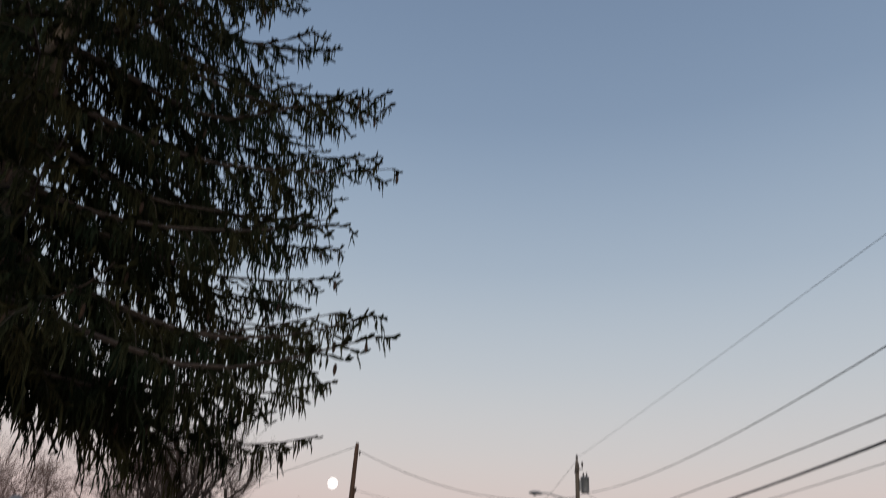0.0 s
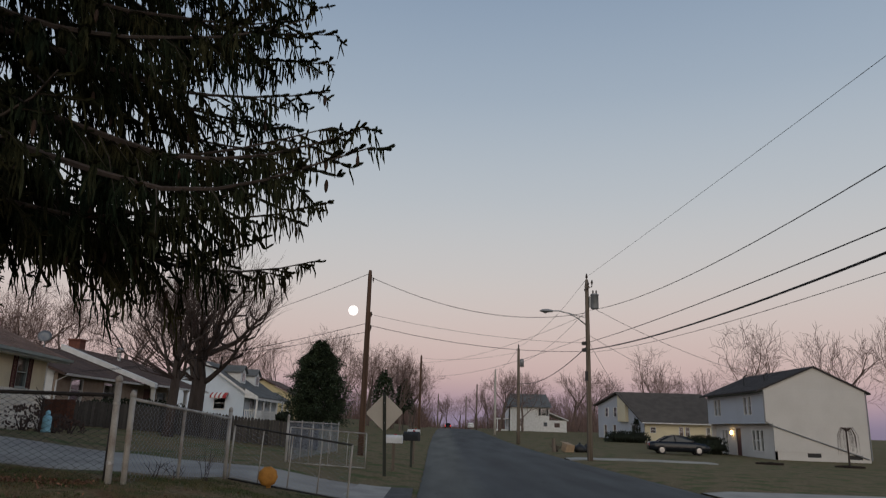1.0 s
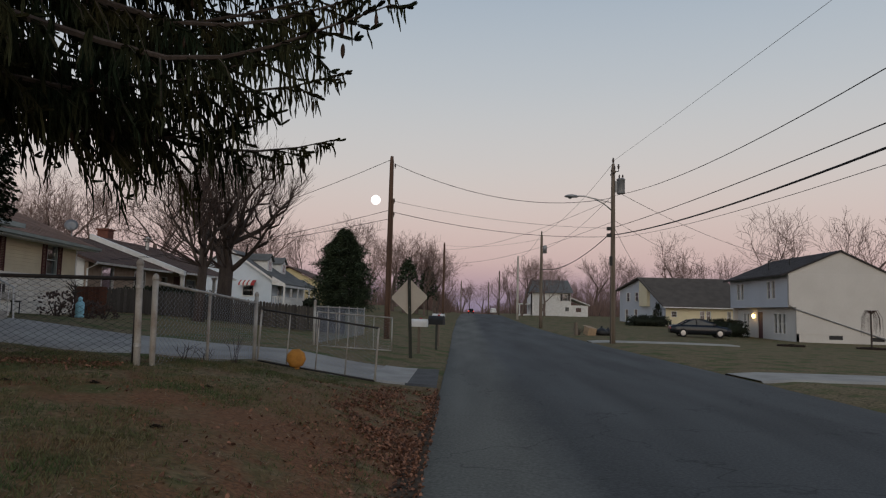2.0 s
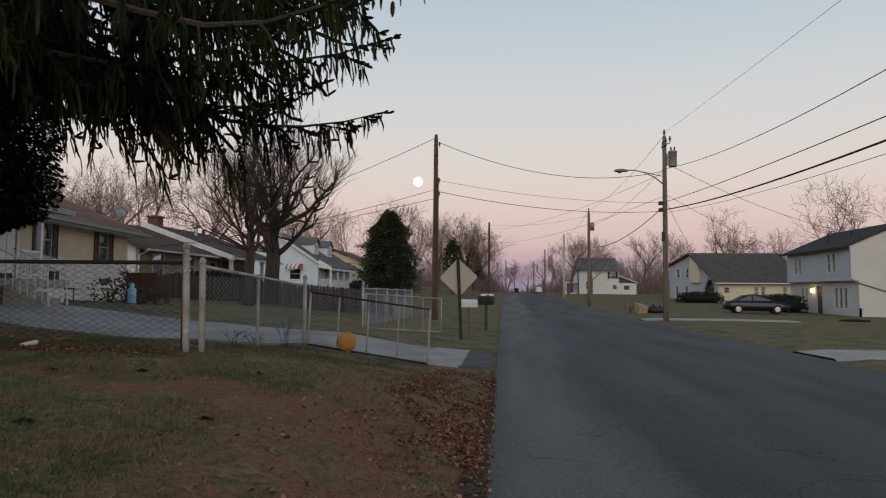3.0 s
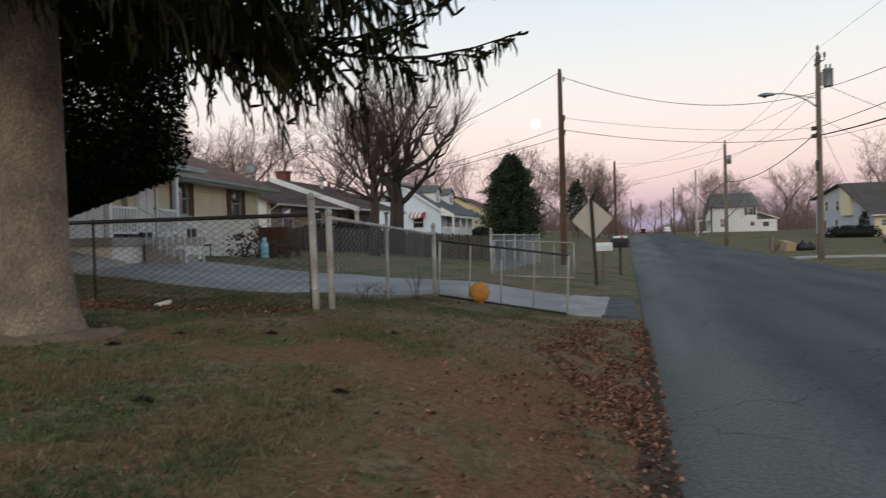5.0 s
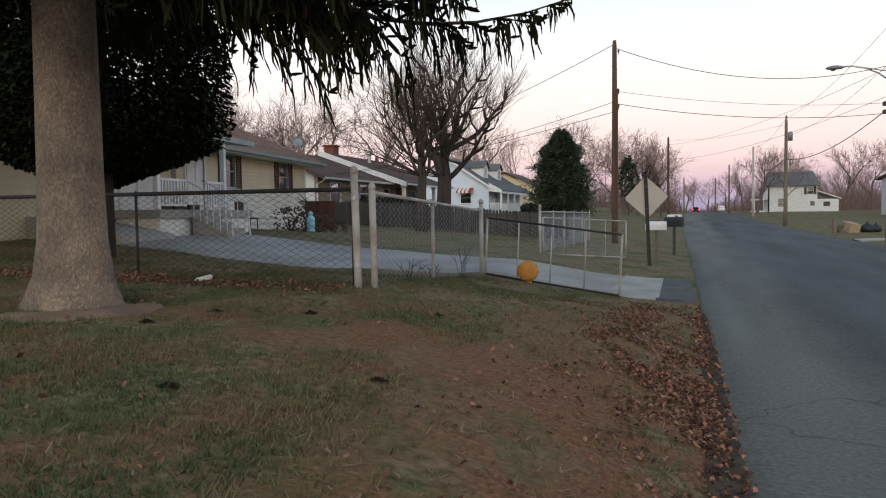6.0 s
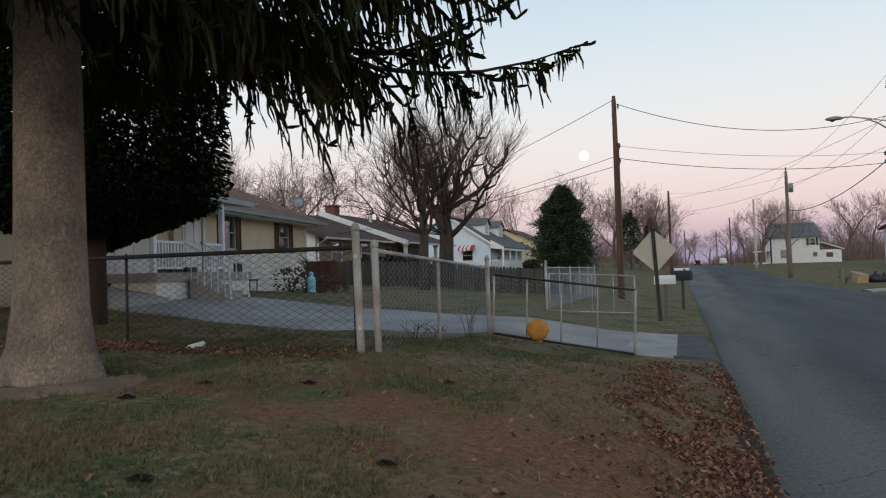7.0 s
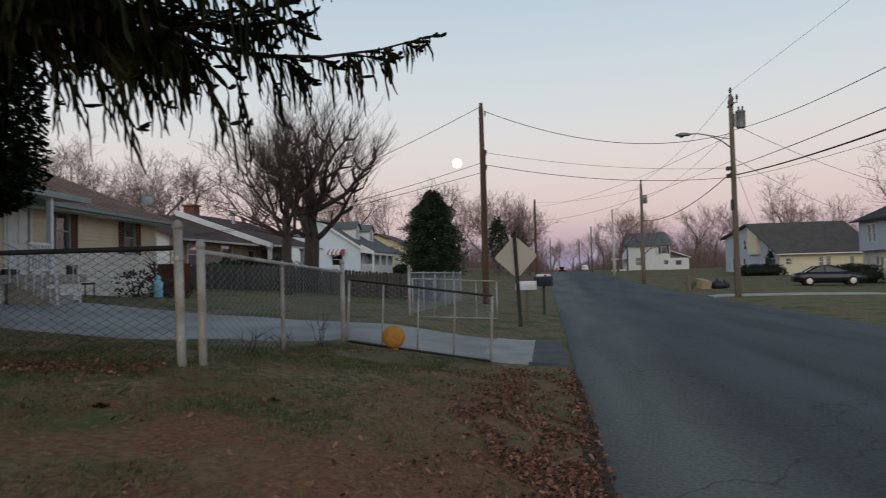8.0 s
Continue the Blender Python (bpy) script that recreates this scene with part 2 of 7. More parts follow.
M_WOODFENCE = mat("greyed_fence_wood", (0.078, 0.07, 0.064), 0.95, 0.3, 2, 20, 0.4, col2=(0.056, 0.05, 0.046), stretch=(6, 6, 0.5), island=0.25)
M_REDFENCE = mat("red_brown_wood", (0.13, 0.055, 0.035), 0.9, 0.25, 2, 20, 0.3, island=0.15)
M_CONCRETE = mat("driveway_concrete", (0.37, 0.345, 0.305), 0.9, 0.22, 0.7, 18, 0.3, col2=(0.27, 0.25, 0.222))
M_CONCRETE_PALE = mat("apron_concrete", (0.38, 0.36, 0.32), 0.9, 0.2, 1.2, 18, 0.3, col2=(0.29, 0.275, 0.25))
M_PATCH = mat("old_asphalt_patch", (0.10, 0.098, 0.095), 0.9, 0.3, 3, 60, 0.5)
M_GLASS = glass("window_glass", (0.75, 0.8, 0.82))
M_DARKIN = mat("dim_interior", (0.05, 0.045, 0.04), 0.9, 0.3, 2, 10, 0)
M_SHADE = mat("window_blind", (0.42, 0.40, 0.36), 0.9, 0.1, 2, 30, 0)
M_CAR = mat("dark_blue_car_paint", (0.012, 0.015, 0.02), 0.22, 0.1, 3, 60, 0, spec=0.5)
M_CAR_GLASS = mat("tinted_car_glass", (0.02, 0.024, 0.028), 0.08, 0.1, 3, 60, 0, spec=0.6)
M_TYRE = mat("tyre_rubber", (0.02, 0.02, 0.02), 0.85, 0.2, 8, 60, 0.2)
M_RIM = mat("silver_wheel", (0.5, 0.5, 0.5), 0.35, 0.1, 8, 60, 0, metal=0.8)
M_CARDBOARD = mat("cardboard", (0.42, 0.30, 0.19), 0.9, 0.15, 5, 40, 0.1)
M_HEDGE = mat("dark_hedge_leaves", (0.022, 0.03, 0.016), 0.85, 0.4, 3, 30, 0, island=0.4)
M_CONIFER = mat("conifer_leaves", (0.06, 0.085, 0.045), 0.95, 0.4, 1.5, 30, 0, col2=(0.026, 0.042, 0.022), island=0.45)
M_LEAF = mat("dead_oak_leaves", (0.25, 0.122, 0.075), 0.95, 0.3, 12, 60, 0.2, col2=(0.115, 0.057, 0.038), island=0.65)
M_GRASS = mat("winter_grass", (0.062, 0.09, 0.029), 0.8, 0.35, 1.5, 30, 0, col2=(0.145, 0.118, 0.058), island=0.45)
M_DIRT = mat("damp_gutter_dirt", (0.045, 0.034, 0.025), 0.95, 0.5, 7, 50, 1.0, col2=(0.10, 0.072, 0.05), spec=0.15)
M_STRAW = mat("dry_straw", (0.27, 0.205, 0.125), 0.9, 0.3, 8, 60, 0, col2=(0.17, 0.13, 0.08), island=0.4)
M_SAND = mat("sandy_subsoil", (0.24, 0.17, 0.115), 0.95, 0.3, 3, 40, 0.5, col2=(0.16, 0.11, 0.075))
M_MULCH = mat("mulch", (0.035, 0.024, 0.018), 0.95, 0.4, 6, 40, 0.6)
M_PAPER = mat("white_paper_litter", (0.75, 0.74, 0.70), 0.8, 0.08, 8, 50, 0.2)
M_LAMPGLOW = glow("porch_lamp_glow", (1.0, 0.62, 0.22), 14)
M_TAIL = glow("tail_lamp_red", (1.0, 0.06, 0.03), 0.8)
M_MOON = glow("moon_disc", (1.0, 0.96, 0.9), 1.6)


def bark_material():
    """Flaking scale bark: plates edged by dark cracks."""
    m = mat("spruce_bark_plates", (0.33, 0.255, 0.19), 0.95, 0.45, 2.4, 28, 0.4, col2=(0.19, 0.15, 0.12))
    n, l = m.node_tree.nodes, m.node_tree.links
    b = n["Principled BSDF"]
    tc, mp, vo, vr, nz = n.new("ShaderNodeTexCoord"), n.new("ShaderNodeMapping"), n.new("ShaderNodeTexVoronoi"), n.new("ShaderNodeMapRange"), n.new("ShaderNodeTexNoise")
    mp.inputs["Scale"].default_value = (1, 1, 0.55)
    l.new(tc.outputs["Object"], mp.inputs[0])
    nz.inputs["Scale"].default_value = 9
    mx = n.new("ShaderNodeMixRGB")
    mx.inputs[0].default_value = 0.2
    l.new(mp.outputs[0], mx.inputs[1])
    l.new(mp.outputs[0], nz.inputs[0])
    l.new(nz.outputs["Color"], mx.inputs[2])
    vo.feature = "DISTANCE_TO_EDGE"
    vo.inputs["Scale"].default_value = 34
    l.new(mx.outputs[0], vo.inputs[0])
    vr.inputs["From Max"].default_value, vr.inputs["To Min"].default_value = 0.2, 0.6
    l.new(vo.outputs[0], vr.inputs[0])
    old = b.inputs["Base Color"].links[0].from_socket
    mul = n.new("ShaderNodeMixRGB")
    mul.blend_type, mul.inputs[0].default_value = "MULTIPLY", 1.0
    l.new(old, mul.inputs[1])
    l.new(vr.outputs[0], mul.inputs[2])
    l.new(mul.outputs[0], b.inputs["Base Color"])
    bp = n.new("ShaderNodeBump")
    bp.inputs["Strength"].default_value, bp.inputs["Distance"].default_value = 0.7, 0.02
    l.new(vo.outputs[0], bp.inputs["Height"])
    l.new(bp.outputs[0], b.inputs["Normal"])
    return m


def ground_material():
    m = bpy.data.materials.new("winter_lawn_soil")
    m.use_nodes = True
    n, l = m.node_tree.nodes, m.node_tree.links
    b = n["Principled BSDF"]
    b.inputs["Roughness"].default_value, b.inputs["Specular IOR Level"].default_value = 0.95, 0.15
    tc = n.new("ShaderNodeTexCoord")

    def nz(scale, detail, lo, hi):
        t, r = n.new("ShaderNodeTexNoise"), n.new("ShaderNodeMapRange")
        t.inputs["Scale"].default_value, t.inputs["Detail"].default_value = scale, detail
        r.inputs["From Min"].default_value, r.inputs["From Max"].default_value = lo, hi
        l.new(tc.outputs["Object"], t.inputs[0])
        l.new(t.outputs["Fac"], r.inputs[0])
        return r.outputs[0]

    def mix(f, a, c):
        x = n.new("ShaderNodeMixRGB")
        l.new(f, x.inputs[0])
        for k, q in ((1, a), (2, c)):
            if isinstance(q, tuple):
                x.inputs[k].default_value = (*q, 1)
            else:
                l.new(q, x.inputs[k])
        return x.outputs[0]

    straw = mix(nz(14, 6, 0.35, 0.65), (0.25, 0.187, 0.105), (0.09, 0.075, 0.038))
    green = mix(nz(1.1, 5, 0.48, 0.66), straw, (0.075, 0.098, 0.032))
    soil = mix(nz(30, 5, 0.3, 0.7), (0.27, 0.13, 0.068), (0.11, 0.058, 0.034))
    # bare soil shows through the lawn under the spruce and along the bank
    sep = n.new("ShaderNodeSeparateXYZ")
    l.new(tc.outputs["Object"], sep.inputs[0])
    near = n.new("ShaderNodeMapRange")
    near.inputs["From Min"].default_value, near.inputs["From Max"].default_value = 18, 8
    l.new(sep.outputs["Y"], near.inputs[0])
    left = n.new("ShaderNodeMapRange")
    left.inputs["From Min"].default_value, left.inputs["From Max"].default_value = 3, 0
    l.new(sep.outputs["X"], left.inputs[0])
    patch = nz(0.75, 9, 0.46, 0.6)
    a, c = n.new("ShaderNodeMath"), n.new("ShaderNodeMath")
    a.operation = c.operation = "MULTIPLY"
    l.new(near.outputs[0], a.inputs[0])
    l.new(left.outputs[0], a.inputs[1])
    l.new(a.outputs[0], c.inputs[0])
    l.new(patch, c.inputs[1])
    # worn soil down the slope of the bank
    slope, wear, top_of = n.new("ShaderNodeMapRange"), n.new("ShaderNodeMath"), n.new("ShaderNodeMath")
    slope.inputs["From Min"].default_value, slope.inputs["From Max"].default_value = -2.7, -1.3
    l.new(sep.outputs["X"], slope.inputs[0])
    wear.operation, top_of.operation = "MULTIPLY", "MAXIMUM"
    worn = n.new("ShaderNodeMath")
    worn.operation = "MULTIPLY"
    l.new(slope.outputs[0], wear.inputs[0])
    l.new(nz(1.6, 8, 0.34, 0.5), wear.inputs[1])
    l.new(wear.outputs[0], worn.inputs[0])
    l.new(a.outputs[0], worn.inputs[1])
    l.new(c.outputs[0], top_of.inputs[0])
    l.new(worn.outputs[0], top_of.inputs[1])
    col = mix(top_of.outputs[0], green, soil)
    l.new(col, b.inputs["Base Color"])
    bp, t = n.new("ShaderNodeBump"), n.new("ShaderNodeTexNoise")
    t.inputs["Scale"].default_value, t.inputs["Detail"].default_value = 25, 8
    bp.inputs["Strength"].default_value, bp.inputs["Distance"].default_value = 0.8, 0.03
    l.new(tc.outputs["Object"], t.inputs[0])
    l.new(t.outputs["Fac"], bp.inputs["Height"])
    l.new(bp.outputs[0], b.inputs["Normal"])
    return m


def road_material():
    m = bpy.data.materials.new("worn_asphalt")
    m.use_nodes = True
    n, l = m.node_tree.nodes, m.node_tree.links
    b = n["Principled BSDF"]
    b.inputs["Roughness"].default_value, b.inputs["Specular IOR Level"].default_value = 0.88, 0.3
    tc = n.new("ShaderNodeTexCoord")
    st = n.new("ShaderNodeMapping")
    st.inputs["Scale"].default_value = (1, 0.12, 1)
    l.new(tc.outputs["Object"], st.inputs[0])
    streak, grit, blot, crack = n.new("ShaderNodeTexNoise"), n.new("ShaderNodeTexNoise"), n.new("ShaderNodeTexNoise"), n.new("ShaderNodeTexVoronoi")
    streak.inputs["Scale"].default_value = 0.9
    grit.inputs["Scale"].default_value, grit.inputs["Detail"].default_value = 30, 9
    blot.inputs["Scale"].default_value, blot.inputs["Detail"].default_value = 0.5, 8
    crack.feature = "DISTANCE_TO_EDGE"
    crack.inputs["Scale"].default_value = 0.33
    warp, wsum = n.new("ShaderNodeTexNoise"), n.new("ShaderNodeMixRGB")
    warp.inputs["Scale"].default_value = 1.5
    wsum.blend_type, wsum.inputs[0].default_value = "ADD", 0.9
    l.new(tc.outputs["Object"], warp.inputs[0])
    l.new(tc.outputs["Object"], wsum.inputs[1])
    l.new(warp.outputs["Color"], wsum.inputs[2])
    l.new(wsum.outputs[0], crack.inputs[0])
    l.new(st.outputs[0], streak.inputs[0])
    for t in (grit, blot):
        l.new(tc.outputs["Object"], t.inputs[0])
    sep = n.new("ShaderNodeSeparateXYZ")
    l.new(tc.outputs["Object"], sep.inputs[0])
    # the older, paler shoulder strip along the edge of the carriageway
    sh, jit = n.new("ShaderNodeMapRange"), n.new("ShaderNodeMath")
    jit.operation = "MULTIPLY_ADD"
    jit.inputs[1].default_value = 0.5
    l.new(blot.outputs["Fac"], jit.inputs[0])
    l.new(sep.outputs["X"], jit.inputs[2])
    sh.inputs["From Min"].default_value, sh.inputs["From Max"].default_value = 1.75, 1.05
    l.new(jit.outputs[0], sh.inputs[0])
    base = n.new("ShaderNodeMixRGB")
    base.inputs[1].default_value, base.inputs[2].default_value = (0.066, 0.071, 0.072, 1), (0.12, 0.122, 0.108, 1)
    l.new(sh.outputs[0], base.inputs[0])
    val, add = n.new("ShaderNodeHueSaturation"), n.new("ShaderNodeMath")
    add.operation = "ADD"
    l.new(streak.outputs["Fac"], add.inputs[0])
    l.new(grit.outputs["Fac"], add.inputs[1])
    mr = n.new("ShaderNodeMapRange")
    mr.inputs["From Min"].default_value, mr.inputs["From Max"].default_value = 0.6, 1.4
    mr.inputs["To Min"].default_value, mr.inputs["To Max"].default_value = 0.42, 1.58
    l.new(add.outputs[0], mr.inputs[0])
    l.new(mr.outputs[0], val.inputs["Value"])
    l.new(base.outputs[0], val.inputs["Color"])
    cr = n.new("ShaderNodeMapRange")
    cr.inputs["From Min"].default_value, cr.inputs["From Max"].default_value = 0.0, 0.006
    cr.inputs["To Min"].default_value = 0.55
    l.new(crack.outputs[0], cr.inputs[0])
    dk = n.new("ShaderNodeMixRGB")
    dk.blend_type, dk.inputs[0].default_value = "MULTIPLY", 1.0
    l.new(val.outputs[0], dk.inputs[1])
    l.new(cr.outputs[0], dk.inputs[2])
    l.new(dk.outputs[0], b.inputs["Base Color"])
    bp = n.new("ShaderNodeBump")
    bp.inputs["Strength"].default_value, bp.inputs["Distance"].default_value = 0.5, 0.01
    l.new(grit.outputs["Fac"], bp.inputs["Height"])
    l.new(bp.outputs[0], b.inputs["Normal"])
    return m


M_GROUND, M_ROAD, M_PLATES = ground_material(), road_material(), bark_material()

# ---- the lie of the land ----


def step(t):
    t = min(1.0, max(0.0, t))
    return t * t * (3 - 2 * t)


def along(t, pts):
    """A line through (t, value) pairs."""
    if t <= pts[0][0]:
        return pts[0][1]
    for (a, p), (b, q) in zip(pts, pts[1:]):
        if t <= b:
            return p + (q - p) * (t - a) / (b - a)
    return pts[-1][1]


def road_z(y):
    return 1.0 * step((y - 38) / 110) - 3.0 * step((y - 190) / 170)


def road_left(y):
    return along(y, [(-40, 0.1), (8, -0.12), (13, -0.2), (28, -0.4), (51, -0.8), (90, -1.2), (400, -1.2)])


def road_right(y):
    return along(y, [(-40, 7.5), (20, 7.2), (39, 7.0), (70, 6.5), (100, 6.3), (400, 6.3)])


LAWN = [(0, -0.02), (0.35, 0.06), (0.9, 0.24), (1.6, 0.44), (2.5, 0.61), (3.6, 0.74), (6, 0.80), (10, 0.92), (14, 1.2), (22, 1.3), (60, 1.3)]
DRIVE = [(0, 0.0), (1, 0.03), (2.2, 0.16), (3.8, 0.42), (6, 0.52), (8, 0.68), (10.5, 1.05), (14, 1.26), (22, 1.35), (60, 1.45)]
YARD = [(0, -0.01), (1.2, 0.12), (4, 0.32), (8, 0.60), (12, 0.95), (15, 1.1), (22, 1.12), (60, 1.3)]
RIGHT = [(0, 0.0), (0.8, 0.06), (5, 0.05), (12, -0.08), (20, -0.2), (40, -0.3)]


def ground_z(x, y):
    z = road_z(y)
    lx, rx = road_left(y), road_right(y)
    if x > rx:
        return z + along(x - rx, RIGHT) * (1 - 0.6 * step((y - 60) / 30)) + 0.35 * step((y - 85) / 25) * step((x - rx) / 4)
    if x > lx:
        return z
    u = lx - x
    a, b = step((y - 11.0) / 4.3), step((y - 21.5) / 4.0)
    h = along(u, LAWN) * (1 - a) + along(u, DRIVE) * a
    h = h * (1 - b) + along(u, YARD) * b
    return z + h + 0.32 * step((y - 36) / 26) * step(u / 8)


def lumps(x, y):
    return 0.03 * noise.noise((x * 0.9, y * 0.9, 3)) + 0.015 * noise.noise((x * 3.1, y * 3.1, 7))


def spread(a, b, step_size):
    n = max(1, round((b - a) / step_size))
    return [a + (b - a) * i / n for i in range(n)]


# ---- ground, road, driveway ----
gx = [-1500, -700, -300, -150, -90, -60, -45] + spread(-40, -16, 2) + spread(-16, -8, 0.5) + spread(-8, 0.4, 0.12) + spread(0.4, 6, 1.5) + spread(6, 9, 0.25) + spread(9, 45, 2.5) + [45, 60, 90, 150, 300, 700, 1500]
gy = [-900, -300, -100, -40, -20, -10, -4] + spread(-1, 17, 0.14) + spread(17, 46, 0.6) + spread(46, 130, 4) + spread(130, 400, 18) + [400, 600, 1000, 1700, 2600]
g = Geo()
for y in gy:
    for x in gx:
        lx, rx = road_left(y), road_right(y)
        z = ground_z(x, y)
        if lx <= x <= rx:
            z -= min(0.14, 0.02 + 0.5 * min(x - lx, rx - x))
        elif -20 < x < 9 and -5 < y < 60:
            z += lumps(x, y) * step((lx - x) / 0.8 if x < lx else (x - rx) / 1.0)
        g.v.append((x, y, z))
W = len(gx)
g.f = [(j * W + i, j * W + i + 1, (j + 1) * W + i + 1, (j + 1) * W + i) for j in range(len(gy) - 1) for i in range(W - 1)]
solo("ground", g, M_GROUND, "patchy winter lawn and bare brown soil", "ground", kind="structure", smooth=True)

g = Geo()
ry = spread(-60, 60, 1.0) + spread(60, 200, 5) + spread(200, 401, 20)
RS = [0, 0.006] + [i / 22 for i in range(1, 22)] + [0.994, 1]
RN = len(RS) - 1
for y in ry:
    for i in range(RN + 1):
        s = RS[i]
        ragged = 0.05 * noise.noise((y * 0.8, 1 + s, 0)) + 0.03 * noise.noise((y * 2.7, 5 + s, 0)) if i in (0, 1, RN - 1, RN) else 0
        x = road_left(y) + (road_right(y) - road_left(y)) * s + ragged
        z = road_z(y) + 0.02 + 0.05 * (1 - (2 * s - 1) ** 2)
        if i in (0, RN):
            z -= 0.05
        g.v.append((x, y, z))
W = RN + 1
g.f = [(j * W + i, j * W + i + 1, (j + 1) * W + i + 1, (j + 1) * W + i) for j in range(len(ry) - 1) for i in range(RN)]
solo("road", g, M_ROAD, "worn grey asphalt residential street", "road", kind="structure", smooth=True)


def slab(name, near, far, label, material, lift=0.035, n=24, m=10, kind="structure"):
    """A paved strip between two edge lines of (x, y) points, laid on the ground."""
    g = Geo()

    def at(line, s):
        k = min(int(s * (len(line) - 1)), len(line) - 2)
        t = s * (len(line) - 1) - k
        return [line[k][q] * (1 - t) + line[k + 1][q] * t for q in (0, 1)]

    for i in range(n + 1):
        p, q = at(near, i / n), at(far, i / n)
        for j in range(m + 1):
            x, y = p[0] + (q[0] - p[0]) * j / m, p[1] + (q[1] - p[1]) * j / m
            rim = j in (0, m)
            g.v.append((x, y, ground_z(x, y) + (lift if not rim else -0.05)))
    W = m + 1
    g.f = [(i * W + j, i * W + j + 1, (i + 1) * W + j + 1, (i + 1) * W + j) for i in range(n) for j in range(m)]
    return solo(name, g, material, label, "driveway", kind=kind)


slab("driveway", [(-1.74, 16.0), (-4.2, 16.3), (-7.5, 14.6), (-11, 14.0), (-16.4, 14.0)], [(-1.74, 19.7), (-4.2, 19.9), (-7.5, 20.4), (-11, 19.0), (-16.4, 18.7)],
     "pale grey concrete driveway rising to the garage", M_CONCRETE, n=40, m=14)
slab("driveway_apron", [(-0.9, 15.75), (-1.75, 15.85)], [(-0.95, 19.75), (-1.75, 19.7)], "pale concrete apron at the end of the driveway", M_CONCRETE_PALE, 0.05, 6, 20)
slab("pavement_patch", [(-0.3, 15.6), (-0.95, 15.7)], [(-0.42, 19.9), (-0.98, 19.75)], "dark asphalt patch between road and apron", M_PATCH, 0.045, 6, 20)
slab("driveway_far", [(7.0, 40.2), (15, 40.6)], [(7.0, 42.4), (15, 42.6)], "pale concrete driveway across the street", M_CONCRETE_PALE, 0.05)
slab("driveway_side", [(7.3, 18.6), (16, 18.3), (30, 18.0)], [(7.2, 21.2), (16, 21.0), (30, 20.6)], "pale concrete driveway crossing the verge", M_CONCRETE_PALE, 0.05)

# ---- utility poles and wires ----


def pole(at, top, r, material, label, lean=(0, 0), name="utility_pole"):
    x, y = at
    z0 = ground_z(x, y)
    t = thing(name, (x, y, z0), label, "utility pole", "utility poles along the street")
    pts = [(x + lean[0] * s, y + lean[1] * s, z0 - 0.3 + (top - z0 + 0.3) * s) for s in (0, 0.25, 0.5, 0.75, 0.97, 1)]
    part("shaft", Geo().tube(pts, [r * (1.12 - 0.38 * s) for s in (0, 0.25, 0.5, 0.75, 0.97)] + [r * 0.55], 12), material, t, smooth=True)
    return t


def insulator(p, parent, s=1.0):
    part("insulator", Geo().lathe([(0.015 * s, -0.1 * s), (0.02 * s, 0), (0.06 * s, 0.02 * s), (0.03 * s, 0.06 * s), (0.065 * s, 0.09 * s), (0.03 * s, 0.13 * s), (0.04 * s, 0.18 * s), (0.01, 0.2 * s)], p, 10), M_PORCELAIN, parent, smooth=True)


RP, LP, P3, P4 = Vector((7.82, 39.03, 0)), Vector((-3.31, 33.04, 0)), Vector((6.9, 67.0, 0)), Vector((7.0, 100.0, 0))
rp = pole((RP.x, RP.y), 9.55, 0.135, M_POLE, "tall weathered grey wooden utility pole with transformer and street lamp", (0.0, 0.0))
insulator((7.82, 39.03, 9.62), rp, 1.3)
g = Geo().box(7.76, 7.88, 38.6, 39.5, 9.0, 9.1)
part("crossarm", g, M_POLE, rp)
for yy in (38.65, 39.42):
    insulator((7.82, yy, 9.16), rp)
insulator((8.1, 39.03, 9.3), rp, 1.2)
part("bracket", Geo().tube([(7.82, 39.0, 9.1), (8.1, 39.0, 9.15), (8.1, 39.0, 9.3)], 0.025), M_METAL_GREY, rp)
can = part("transformer", Geo().lathe([(0.05, -0.40), (0.20, -0.38), (0.21, -0.34), (0.21, 0.34), (0.23, 0.36), (0.23, 0.40), (0.15, 0.45), (0.03, 0.47)], (8.2, 38.9, 8.3), 20), M_METAL_GREY, rp, "grey steel transformer can", True)
for dx in (-0.1, 0.12):
    part("bushing", Geo().lathe([(0.03, 0.40), (0.05, 0.45), (0.03, 0.5), (0.05, 0.55), (0.02, 0.65)], (8.2 + dx * 0.8, 38.9, 8.3), 8), M_PORCELAIN, can, smooth=True)
part("hanger", Geo().box(7.9, 8.05, 38.85, 38.95, 8.0, 8.6), M_METAL_GREY, can)
arm = part("lamp_arm", Geo().tube([(7.75, 39.03, 7.05), (7.3, 39.02, 7.42), (6.8, 39.0, 7.66), (6.3, 39.0, 7.78), (5.95, 39.0, 7.78)], 0.035, 8), M_GALV, rp, "curved grey steel lamp arm", True)
part("brace", Geo().tube([(7.75, 39.03, 7.45), (7.3, 39.02, 7.55), (6.8, 39.0, 7.68)], 0.02, 6), M_GALV, arm)
head = part("lamp_head", Geo().lathe([(0.02, -0.02), (0.13, 0.0), (0.17, 0.05), (0.13, 0.12), (0.05, 0.16), (0.02, 0.165)], (0, 0, 0), 14).xf(pose(5.62, 39.0, 7.70) @ Matrix.Diagonal((2.3, 1, 1, 1))), M_METAL_GREY, rp, "grey cobra-head street lamp, unlit", True)
part("lens", Geo().lathe([(0.02, -0.08), (0.09, -0.05), (0.12, 0.01), (0.05, 0.02)], (5.55, 39.0, 7.70), 12), M_GLASS, head, smooth=True)
for z in (5.75, 6.1):
    part("clamp", Geo().bevel_box(7.5, 7.72, 38.9, 39.14, z - 0.12, z + 0.06, 0.02), M_DARK, rp)
